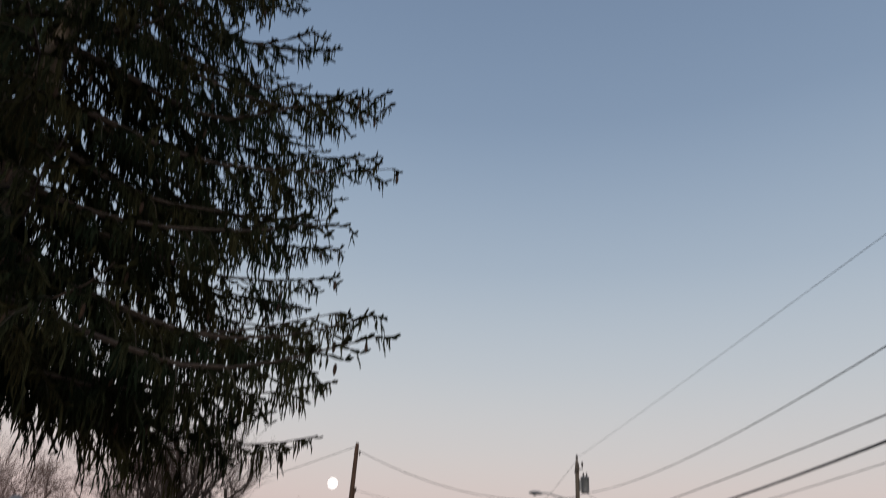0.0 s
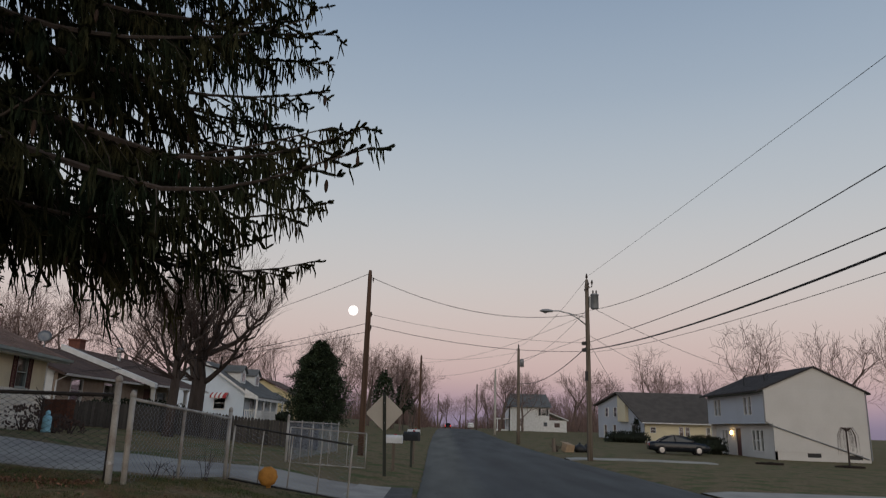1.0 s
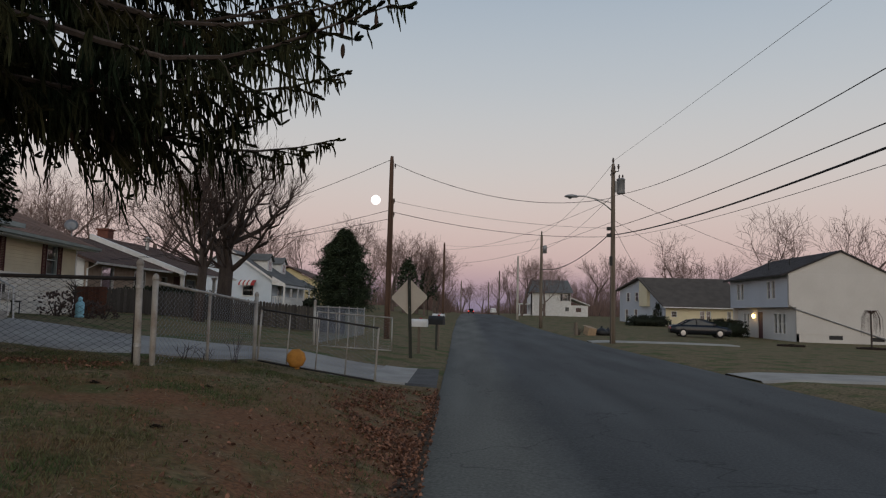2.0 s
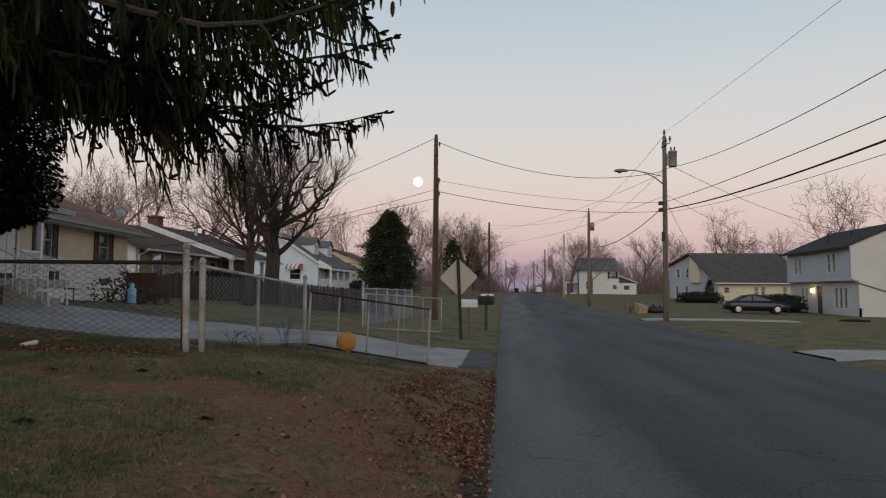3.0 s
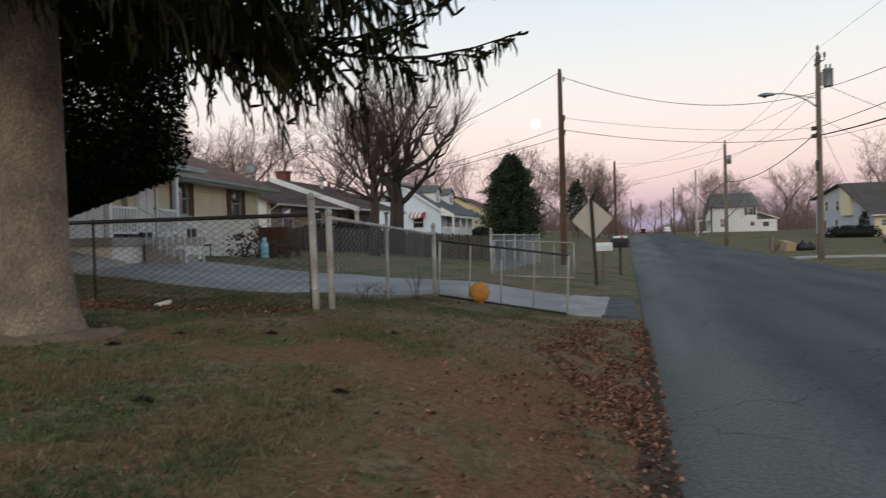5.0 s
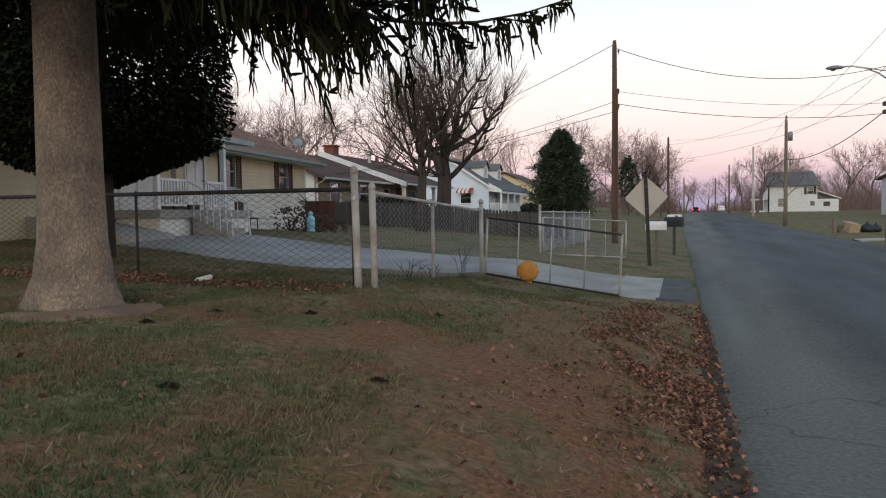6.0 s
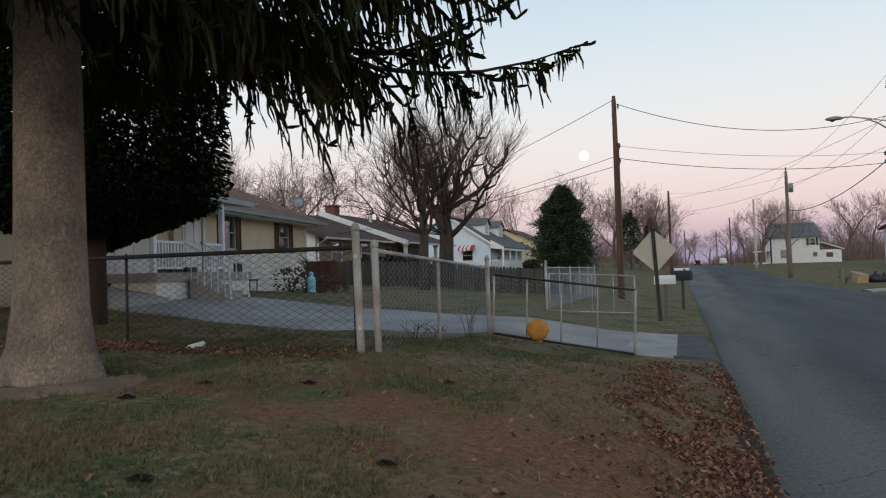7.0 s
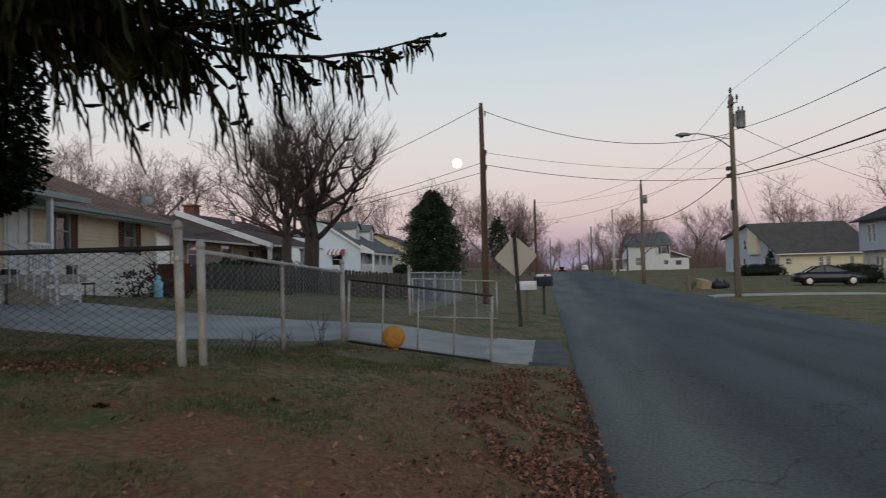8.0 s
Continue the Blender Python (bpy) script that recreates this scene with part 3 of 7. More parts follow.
part("junction_box", Geo().bevel_box(7.62, 7.76, 38.8, 39.0, 4.1, 4.6, 0.02), M_DARK, rp)
part("conduit", Geo().tube([(7.72, 38.86, 0.05), (7.72, 38.86, 5.6)], 0.03, 6), M_POLE, rp)
lp = pole((LP.x, LP.y), 8.45, 0.122, M_POLE_BROWN, "brown wooden utility pole beside the chain-link fence")
part("ground_wire_moulding", Geo().box(-3.22, -3.16, 32.88, 32.93, 0.4, 6.5), M_POLE_BROWN, lp)
for z in (8.2, 6.6, 6.0):
    insulator((-3.15, 33.0, z - 0.25), lp, 0.8)
p3 = pole((P3.x, P3.y), 8.8, 0.15, M_POLE, "weathered grey wooden utility pole with a small transformer")
part("transformer", Geo().lathe([(0.05, -0.36), (0.18, -0.34), (0.18, 0.32), (0.12, 0.38), (0.03, 0.4)], (7.2, 66.9, 7.4), 16), M_METAL_GREY, p3, smooth=True)
insulator((6.9, 67, 8.85), p3, 1.4)
p4 = pole((P4.x, P4.y), 9.4, 0.16, M_POLE_PALE, "pale painted utility pole further down the street")
pole((-2.6, 82), 9.3, 0.14, M_POLE_BROWN, "brown utility pole beyond the bare trees")
pole((6.6, 150), 10.2, 0.16, M_POLE, "distant wooden utility pole")
pole((6.2, 215), 10.5, 0.18, M_POLE, "distant wooden utility pole")
pole((-2.2, 230), 11.5, 0.2, M_POLE, "distant wooden utility pole")


def wire(a, b, sag, r=0.014, label="thin black overhead wire"):
    a, b = Vector(a), Vector(b)
    n = 26
    pts = [a.lerp(b, i / n) - Vector((0, 0, sag * 4 * (i / n) * (1 - i / n))) for i in range(n + 1)]
    solo("overhead_wire", Geo().tube(pts, r * 0.78, 5), M_CABLE, label, "wire", "overhead wires")


wire((-3.2, 33, 8.1), (7.7, 39, 7.7), 0.85, 0.018)
wire((-3.2, 33, 6.4), (7.7, 39, 6.1), 0.28, 0.01)
wire((-3.2, 33, 5.9), (7.65, 39, 5.65), 0.36, 0.016)
wire((-3.3, 33, 8.3), (-22, 46, 5.2), 0.5, 0.016)
wire((-3.3, 33, 6.0), (-17, 35, 3.6), 0.3, 0.014)
wire((-3.3, 33, 5.6), (-24, 40, 3.5), 0.4, 0.014)
wire((7.8, 39, 5.95), (6.9, 67, 5.6), 0.7, 0.03, "thick black telephone cable")
wire((7.9, 39, 5.75), (8.3, -6, 5.5), 0.82, 0.035, "thick black telephone cable")
wire((7.9, 39, 6.15), (8.3, -6, 5.2), 0.37, 0.018)
wire((7.9, 39, 5.6), (8.3, -6, 4.9), 0.75, 0.01)
wire((7.9, 39, 7.85), (8.3, -6, 7.6), 1.4, 0.016)
wire((7.82, 39, 9.7), (8.3, -6, 7.4), 0.08, 0.008)
wire((8.3, 39, 7.9), (25.3, 57, 6.0), 0.5, 0.016)
wire((7.9, 39, 6.5), (24, 62, 4.6), 0.5, 0.014)
wire((7.9, 39, 6.1), (23.5, 90, 4.2), 0.6, 0.014)
wire((7.82, 39, 9.6), (6.9, 67, 8.9), 0.5, 0.012)
wire((7.82, 39, 7.9), (6.9, 67, 7.4), 0.5, 0.012)
wire((7.7, 39, 7.6), (-2.6, 82, 8.5), 0.7, 0.012)
wire((7.7, 39, 6.4), (-2.6, 82, 7.0), 0.7, 0.012)
wire((6.9, 67, 8.9), (7.0, 100, 9.3), 0.6, 0.014)
wire((6.9, 67, 5.7), (7.0, 100, 6.5), 0.6, 0.03, "thick black telephone cable")
wire((6.9, 67, 8.4), (-2.6, 82, 9.0), 0.4, 0.012)
wire((6.9, 67, 6.6), (14, 118, 5.8), 0.4, 0.012)
wire((7.0, 100, 9.3), (6.6, 150, 10), 0.7, 0.016)
wire((7.0, 100, 6.4), (6.6, 150, 7), 0.7, 0.03)
wire((-2.6, 82, 9.0), (-2.2, 230, 11), 1.5, 0.02)
wire((6.6, 150, 10), (6.2, 215, 10.3), 0.7, 0.02)

# ---- chain-link fences and gates ----


def mesh_panel(a, b, za, zb, height, pitch, r, drop=0.04):
    """Zigzag wires of chain link between two ground points."""
    g = Geo()
    a, b = Vector((a[0], a[1], 0)), Vector((b[0], b[1], 0))
    length = (b - a).length
    n, rows = round(length / pitch), round(height / pitch)
    side = Vector((-(b - a).y, (b - a).x, 0)).normalized()
    for i in range(-1, n + 1):
        pts = []
        for k in range(rows * 2 + 1):
            s = (i + 0.5 + (0.5 if (k + i) % 2 else -0.5) * 1.0 + 0.5) / n
            s = min(1, max(0, s))
            p = a.lerp(b, s) + side * (0.006 if k % 2 else -0.006)
            p.z = za + (zb - za) * s + drop + (height - drop) * k / (rows * 2)
            pts.append(p)
        g.tube(pts, r, 3, False)
    return g


def cap_post(name, parent, x, y, z0, z1, r, material, lean=(0, 0), label=""):
    g = Geo().tube([(x, y, z0 - 0.05), (x + lean[0], y + lean[1], z1)], r, 12)
    g.lathe([(r * 1.12, -0.02), (r * 1.12, 0.02), (r * 0.8, 0.05), (r * 0.2, 0.07)], (x + lean[0], y + lean[1], z1), 12)
    return part(name, g, material, parent, label, True)


fence = thing("chain_link_fence", (-8, 10.5, 0.65), "tarnished chain-link fence with dark top rail behind the leaf line", "fence", "chain-link fences")
FY = 10.55
cap_post("post", fence, -4.02, FY + 0.03, 0.66, 1.82, 0.02, M_RAIL_DARK)
for x in (-7.15, -10.4, -13.6):
    cap_post("post", fence, x, FY + 0.1, ground_z(x, FY) - 0.1, 1.84, 0.018, M_RAIL_DARK)
part("top_rail", Geo().tube([(-4.02, FY, 1.845), (-16, FY + 0.25, 1.90)], 0.026, 8), M_RAIL_DARK, fence, "dark tarnished top rail", True)
part("mesh", mesh_panel((-3.99, FY + 0.03), (-15.6, FY + 0.28), 0.62, 0.72, 1.2, 0.075, 0.0038), M_WIRE_DARK, fence, "dark diamond wire mesh")
part("bottom_wire", Geo().tube([(-3.99, FY + 0.03, 0.68), (-15.6, FY + 0.28, 0.75)], 0.004, 4), M_WIRE_DARK, fence)
g1 = thing("gate_post", (-3.85, 10.42, 0.73), "tall chalky grey steel gate post standing in the lawn", "fence post", "pair of tall gate posts")
cap_post("post", g1, -3.88, 10.40, 0.70, 2.03, 0.042, M_POST, (-0.04, 0.02))
part("hinge_band", Geo().lathe([(0.05, 0), (0.05, 0.04)], (-3.91, 10.41, 1.72), 12), M_GALV, g1)
part("hinge_band", Geo().lathe([(0.05, 0), (0.05, 0.04)], (-3.885, 10.40, 0.98), 12), M_GALV, g1)
g2 = thing("gate_post", (-3.66, 10.55, 0.73), "shorter chalky grey steel post beside the tall gate post", "fence post", "pair of tall gate posts")
cap_post("post", g2, -3.745, 10.54, 0.70, 1.85, 0.038, M_POST, (-0.02, 0.01))

fence2 = thing("chain_link_fence", (-3.9, 13.3, 0.6), "galvanised chain-link fence along the driveway edge", "fence", "chain-link fences")
HX, HY = -4.1, 16.1
A, B = (-3.745, 10.54), (HX, HY)
part("top_rail", Geo().tube([(A[0], A[1], 1.80), (B[0], B[1], 1.60)], 0.022, 8), M_POST, fence2, "", True)
mx, my = A[0] + (B[0] - A[0]) * 0.42, A[1] + (B[1] - A[1]) * 0.42
cap_post("post", fence2, mx, my, 0.52, 1.69, 0.025, M_POST)
part("mesh", mesh_panel(A, B, 0.66, 0.43, 1.14, 0.08, 0.0016), M_WIRE_PALE, fence2, "fine grey diamond wire mesh")
hinge = thing("hinge_post", (HX, HY, 0.43), "stout galvanised post carrying the open driveway gate", "fence post", "driveway gate posts")
cap_post("post", hinge, HX, HY, 0.38, 1.76, 0.04, M_POST)


def gate(a, za, b, zb, height, bars, label, lean, dark=False, wire_r=0.0018):
    t = thing("driveway_gate", (a[0], a[1], za), label, "gate", "driveway gates")
    a3, b3 = Vector((a[0], a[1], za)), Vector((b[0], b[1], zb))
    up = Vector((lean, 0, height))
    for k in (0.0, 1.0):
        part("rail", Geo().tube([a3 + up * k, b3 + up * k], 0.02, 8), M_RAIL_DARK if dark else M_POST, t, "", True)
    for i in range(bars + 2):
        s = i / (bars + 1)
        part("upright", Geo().tube([a3.lerp(b3, s), a3.lerp(b3, s) + up], 0.021 if i in (0, bars + 1) else 0.013, 8), M_POST, t, "", True)
    part("mesh", mesh_panel(a, b, za, zb, height, 0.085, wire_r), M_WIRE_PALE, t, "fine grey diamond wire mesh")
    return t


gate((HX + 0.08, HY - 0.02), 0.42, (-1.55, 15.8), 0.10, 1.05, 3, "open galvanised chain-link driveway gate, sagging towards the road", 0.05, True)
G2X, G2Y = -4.5, 23.6
h2 = thing("hinge_post", (G2X, G2Y, 0.3), "tall galvanised gate post on the far side of the driveway", "fence post", "driveway gate posts")
cap_post("post", h2, G2X, G2Y, 0.25, 1.72, 0.04, M_POST)
gate((G2X + 0.08, G2Y + 0.03), 0.36, (-2.15, 24.4), 0.22, 1.05, 3, "open galvanised chain-link gate folded back over the verge", 0.0, False, 0.003)
fence3 = thing("chain_link_fence", (-4.6, 29, 0.4), "galvanised chain-link fence running along the front yard", "fence", "chain-link fences")
for i in range(6):
    y = 23.9 + i * 2.0
    cap_post("post", fence3, -4.55 + 0.02 * i, y, ground_z(-4.6, y) - 0.05, ground_z(-4.6, y) + 1.22, 0.024, M_POST)
part("top_rail", Geo().tube([(-4.55, 23.7, ground_z(-4.6, 23.7) + 1.2), (-4.45, 34, ground_z(-4.6, 34) + 1.2)], 0.02, 8), M_POST, fence3, "", True)
part("mesh", mesh_panel((-4.55, 23.7), (-4.45, 34), ground_z(-4.6, 23.7), ground_z(-4.6, 34), 1.18, 0.085, 0.0042), M_WIRE_PALE, fence3)

disc = thing("plastic_disc", (-3.15, 15.9, 0.35), "yellow-orange plastic disc hung on the open gate", "plastic disc")
g = Geo().lathe([(0.02, 0.05), (0.11, 0.06), (0.16, 0.035), (0.195, 0.0), (0.2, -0.02), (0.18, -0.025)], (0, 0, 0), 9)
part("disc", g.xf(pose(-3.17, 15.87, 0.5, 88, 4, 3)), M_ORANGE, disc, "", True)
part("clip", Geo().box(-3.19, -3.11, 15.88, 15.94, 0.28, 0.36), M_ORANGE, disc)

# ---- road sign and letter boxes ----
sg = thing("road_sign", (-1.45, 23.15, 0.2), "diamond road sign, bare back, on a leaning dark post", "road sign")
m = pose(-1.52, 23.25, 1.92, 0, 0, 0) @ pose(0, 0, 0, 0, -2.5, 4)
d = 0.57
pts = []
for k in range(4):
    c = Vector((math.cos(math.pi / 2 * k), 0, math.sin(math.pi / 2 * k))) * d
    for q in (-0.06, 0.06):
        t2 = Vector((-math.sin(math.pi / 2 * k), 0, math.cos(math.pi / 2 * k))) * q
        pts.append(c * (1 - 0.05) + t2 * 0.6)
part("plate", Geo().prism([(p.x, p.z) for p in pts], "y", 0, 0.006).xf(m), M_SIGN, sg, "dull aluminium back of a diamond sign")
g = Geo()
for x0, x1, y0, y1 in ((-0.035, 0.035, -0.012, -0.004), (-0.035, -0.028, -0.04, -0.012), (0.028, 0.035, -0.04, -0.012), (-0.05, -0.028, -0.046, -0.04), (0.028, 0.05, -0.046, -0.04)):
    g.box(x0, x1, y0, y1, -1.95, 0.60)
part("post", g.xf(m), M_SIGNPOST, sg, "dark green steel channel post")
for z in (-0.3, 0.3):
    part("bolt", Geo().lathe([(0.015, -0.03), (0.015, 0.0), (0.008, 0.008)], (0, 0, 0), 8).xf(m @ pose(0, -0.03, z, 90)), M_METAL_GREY, sg)


def letter_box(at, z, size, body_mat, post_mat, label, rz):
    w, l, h = size
    z0 = ground_z(at[0], at[1])
    t = thing("letter_box", (at[0], at[1], z0), label, "letter box", "roadside letter boxes")
    m = pose(at[0], at[1], z, 0, 0, rz)
    arc = [(-w / 2, 0), (w / 2, 0), (w / 2, h * 0.55)] + [(w / 2 * math.cos(a), h * 0.55 + h * 0.45 * math.sin(a)) for a in [math.pi * k / 8 for k in range(1, 8)]] + [(-w / 2, h * 0.55)]
    b = part("body", Geo().prism(arc, "y", -l / 2, l / 2).xf(m), body_mat, t)
    part("door", Geo().prism([(u * 1.04, v * 1.02 - 0.003) for u, v in arc], "y", l / 2, l / 2 + 0.015).xf(m), body_mat, b)
    part("flag", Geo().box(w / 2 + 0.004, w / 2 + 0.01, -0.02, 0.02, h * 0.4, h * 1.1).box(w / 2 + 0.004, w / 2 + 0.01, -0.08, 0.02, h * 0.95, h * 1.15).xf(m), M_RED, b)
    part("post", Geo().bevel_box(at[0] - 0.045, at[0] + 0.045, at[1] - 0.045, at[1] + 0.045, z0 - 0.1, z, 0.006), post_mat, t)
    return t


letter_box((-1.36, 25.6), 0.98, (0.22, 0.58, 0.26), M_WHITE, M_POLE, "white metal letter box on a wooden post", 84)
letter_box((-0.92, 29.0), 1.0, (0.24, 0.6, 0.34), M_DARK, M_SIGNPOST, "black metal letter box on a dark post", 70)
letter_box((-0.95, 31.5), 1.15, (0.2, 0.5, 0.26), M_WHITE, M_POLE, "small white letter box behind the black one", 80)

# ---- house building blocks ----


def face_matrix(p, rz):
    """A wall's own frame: u along the wall, w up, outside towards -y of the frame."""
    return pose(p[0], p[1], p[2], 0, 0, rz)


def cells(u0, u1, z0, z1, holes):
    us = sorted({u0, u1, *[h[0] for h in holes], *[h[1] for h in holes]})
    zs = sorted({z0, z1, *[h[2] for h in holes], *[h[3] for h in holes]})
    for a, b in zip(us, us[1:]):
        run = None
        for c, e in zip(zs, zs[1:]):
            inside = any(h[0] <= a and b <= h[1] and h[2] <= c and e <= h[3] for h in holes)
            if inside:
                if run:
                    yield a, b, run[0], run[1]
                run = None
            else:
                run = (run[0], e) if run else (c, e)
        if run:
            yield a, b, run[0], run[1]


def wall(parent, m, u0, u1, z0, z1, holes, material, thick=0.18, name="wall", label=""):
    """A wall of one closed mesh with its openings cut right through."""
    us = sorted({u0, u1, *[h[0] for h in holes], *[h[1] for h in holes]})
    zs = sorted({z0, z1, *[h[2] for h in holes], *[h[3] for h in holes]})
    nu, nz = len(us) - 1, len(zs) - 1

    def solid(i, k):
        if not (0 <= i < nu and 0 <= k < nz):
            return False
        return not any(h[0] <= us[i] and us[i + 1] <= h[1] and h[2] <= zs[k] and zs[k + 1] <= h[3] for h in holes)

    g, index = Geo(), {}

    def v(i, d, k):
        if (i, d, k) not in index:
            index[(i, d, k)] = len(g.v)
            g.v.append((us[i], d * thick, zs[k]))
        return index[(i, d, k)]

    for i in range(nu):
        for k in range(nz):
            if not solid(i, k):
                continue
            g.f.append((v(i, 0, k), v(i + 1, 0, k), v(i + 1, 0, k + 1), v(i, 0, k + 1)))
            g.f.append((v(i, 1, k + 1), v(i + 1, 1, k + 1), v(i + 1, 1, k), v(i, 1, k)))
            if not solid(i - 1, k):
                g.f.append((v(i, 0, k), v(i, 0, k + 1), v(i, 1, k + 1), v(i, 1, k)))
            if not solid(i + 1, k):
                g.f.append((v(i + 1, 1, k), v(i + 1, 1, k + 1), v(i + 1, 0, k + 1), v(i + 1, 0, k)))
            if not solid(i, k - 1):
                g.f.append((v(i, 1, k), v(i + 1, 1, k), v(i + 1, 0, k), v(i, 0, k)))
            if not solid(i, k + 1):
                g.f.append((v(i, 0, k + 1), v(i + 1, 0, k + 1), v(i + 1, 1, k + 1), v(i, 1, k + 1)))
    return part(name, g.xf(m), material, parent, label)


def siding(parent, m, u0, u1, z0, z1, holes, material, course=0.115, label=""):
    """Lapped boards proud of the wall."""
    g = Geo()
    for a, b, c, e in cells(u0, u1, z0, z1, holes):
        z = c
        while z < e - 0.005:
            t = min(z + course, e)
            g.prism([(-0.022, z), (0.004, z), (0.004, t), (-0.006, t)], "x", a, b)
            z = t
    return part("siding", g.xf(m), material, parent, label)


def window(parent, m, u0, u1, z0, z1, shutters=None, frame_mat=None, mullion=True, blind=0.0, sill=True):
    frame_mat = frame_mat or M_WHITE
    w = part("window", Geo().box(u0, u0 + 0.05, -0.03, 0.1, z0, z1).box(u1 - 0.05, u1, -0.03, 0.1, z0, z1).box(u0 + 0.05, u1 - 0.05, -0.03, 0.1, z0, z0 + 0.05).box(u0 + 0.05, u1 - 0.05, -0.03, 0.1, z1 - 0.05, z1).xf(m), frame_mat, parent)
    if mullion:
        zm = (z0 + z1) / 2
        part("sash_bar", Geo().box(u0 + 0.05, u1 - 0.05, 0.0, 0.05, zm - 0.02, zm + 0.02).xf(m), frame_mat, w)
    part("pane", Geo().box(u0 + 0.05, u1 - 0.05, 0.055, 0.061, z0 + 0.05, z1 - 0.05).xf(m), M_GLASS, w).visible_shadow = False
    if blind:
        part("blind", Geo().box(u0 + 0.06, u1 - 0.06, 0.13, 0.14, z1 - (z1 - z0) * blind, z1 - 0.05).xf(m), M_SHADE, w)
    if sill:
        part("sill", Geo().box(u0 - 0.04, u1 + 0.04, -0.07, -0.03, z0 - 0.04, z0 + 0.01).xf(m), frame_mat, w)
    if shutters:
        sw = 0.32
        for a in (u0 - sw - 0.02, u1 + 0.02):
            g = Geo().box(a, a + 0.05, -0.05, -0.022, z0 - 0.03, z1 + 0.03).box(a + sw - 0.05, a + sw, -0.05, -0.022, z0 - 0.03, z1 + 0.03)
            k = z0
            while k < z1:
                g.prism([(-0.045, k), (-0.024, k + 0.03), (-0.024, k + 0.04), (-0.045, k + 0.012)], "x", a + 0.05, a + sw - 0.05)
                k += 0.05
            part("shutter", g.xf(m), shutters, parent)


def roof_slab(parent, p_eave, p_ridge, y0, y1, material, courses=True, thick=0.12, label="", hip=0.0):
    """One roof slope between eave (x, z) and ridge (x, z), with lapped shingle courses, along y."""
    g = Geo()
    (xe, ze), (xr, zr) = p_eave, p_ridge
    g.add([(xe, y0, ze - thick), (xr, y0, zr - thick), (xr, y1 - hip, zr - thick), (xe, y1, ze - thick), (xe, y0, ze), (xr, y0, zr), (xr, y1 - hip, zr), (xe, y1, ze)],
          [(0, 1, 2, 3), (7, 6, 5, 4), (0, 4, 5, 1), (1, 5, 6, 2), (2, 6, 7, 3), (3, 7, 4, 0)])
    r = part("roof", g, material, parent, label)
    if courses:
        s = Geo()
        length = math.hypot(xr - xe, zr - ze)
        n = int(length / 0.16)
        nx, nz = -(zr - ze) / length, (xr - xe) / length
        if nz < 0:
            nx, nz = -nx, -nz
        for i in range(n):
            a, b = i / n, min(1, (i + 1.12) / n)
            pa, pb = (xe + (xr - xe) * a, ze + (zr - ze) * a), (xe + (xr - xe) * b, ze + (zr - ze) * b)
            y, y_end = y0 - rnd.uniform(0, 0.9), y1 - hip * b
            while y < y_end:
                e = min(y + 0.95, y_end)
                q = max(y, y0)
                if e - q > 0.02:
                    h = 0.012 + rnd.uniform(0, 0.006)
                    s.add([(pa[0] + nx * h, q, pa[1] + nz * h), (pa[0] + nx * h, e - 0.006, pa[1] + nz * h), (pb[0] + nx * 0.003, e - 0.006, pb[1] + nz * 0.003), (pb[0] + nx * 0.003, q, pb[1] + nz * 0.003), (pa[0], q, pa[1]), (pa[0], e - 0.006, pa[1])],
                          [(0, 1, 2, 3), (4, 5, 1, 0)])
                y += 0.95
        me = mesh_of("shingles", s, material)
        tagged(piece("shingles", me, r), kind="stuff")
    return r


def gutter(parent, x, z, y0, y1, side, material):
    g = Geo().prism([(x, z), (x + side * 0.1, z), (x + side * 0.12, z + 0.1), (x + side * 0.105, z + 0.1), (x + side * 0.09, z + 0.015), (x, z + 0.015)], "y", y0, y1)
    part("gutter", g, material, parent)


# ---- the cream ranch house ----
HX1, HY0, HY1 = -14.6, 19.0, 27.8
h1 = thing("ranch_house", (HX1, 24, 1.05), "cream-sided ranch house with white stone base, brown roof and maroon shutters", "house", "houses along the street")
mf = face_matrix((HX1, HY0, 0), 90)
L1 = HY1 - HY0
WZ0, WZ1 = 2.44, 3.50
wins = [(2.52, 3.26, WZ0, WZ1), (6.36, 7.18, WZ0, WZ1)]
door_hole = (0.45, 1.4, 1.74, 3.5)
holes = wins + [door_hole]
wall(h1, mf, 0, L1, 0.8, 3.62, holes, M_MORTAR)
siding(h1, mf, 0, L1, 2.46, 3.62, holes, M_CREAM)
for u0, u1, a, b in wins:
    window(h1, mf, u0, u1, a, b, M_SHUTTER, frame_mat=M_FASCIA)
dr = part("door", Geo().box(0.45, 1.4, 0.02, 0.07, 1.74, 3.5).xf(mf), M_WHITE, h1, "white panelled front door")
for u in (0.55, 0.98):
    for a, b in ((1.86, 2.45), (2.55, 3.38)):
        part("panel", Geo().bevel_box(u, u + 0.33, 0.0, 0.024, a, b, 0.008).xf(mf), M_WHITE, dr)
part("handle", Geo().lathe([(0.03, 0), (0.03, 0.03), (0.02, 0.05)], (0, 0, 0), 8).xf(mf @ pose(1.33, 0, 2.6, 90)), M_METAL_GREY, dr)
part("door_frame", Geo().box(0.37, 0.45, -0.04, 0.1, 1.74, 3.58).box(1.4, 1.48, -0.04, 0.1, 1.74, 3.58).box(0.45, 1.4, -0.04, 0.1, 3.5, 3.58).xf(mf), M_WHITE, h1)
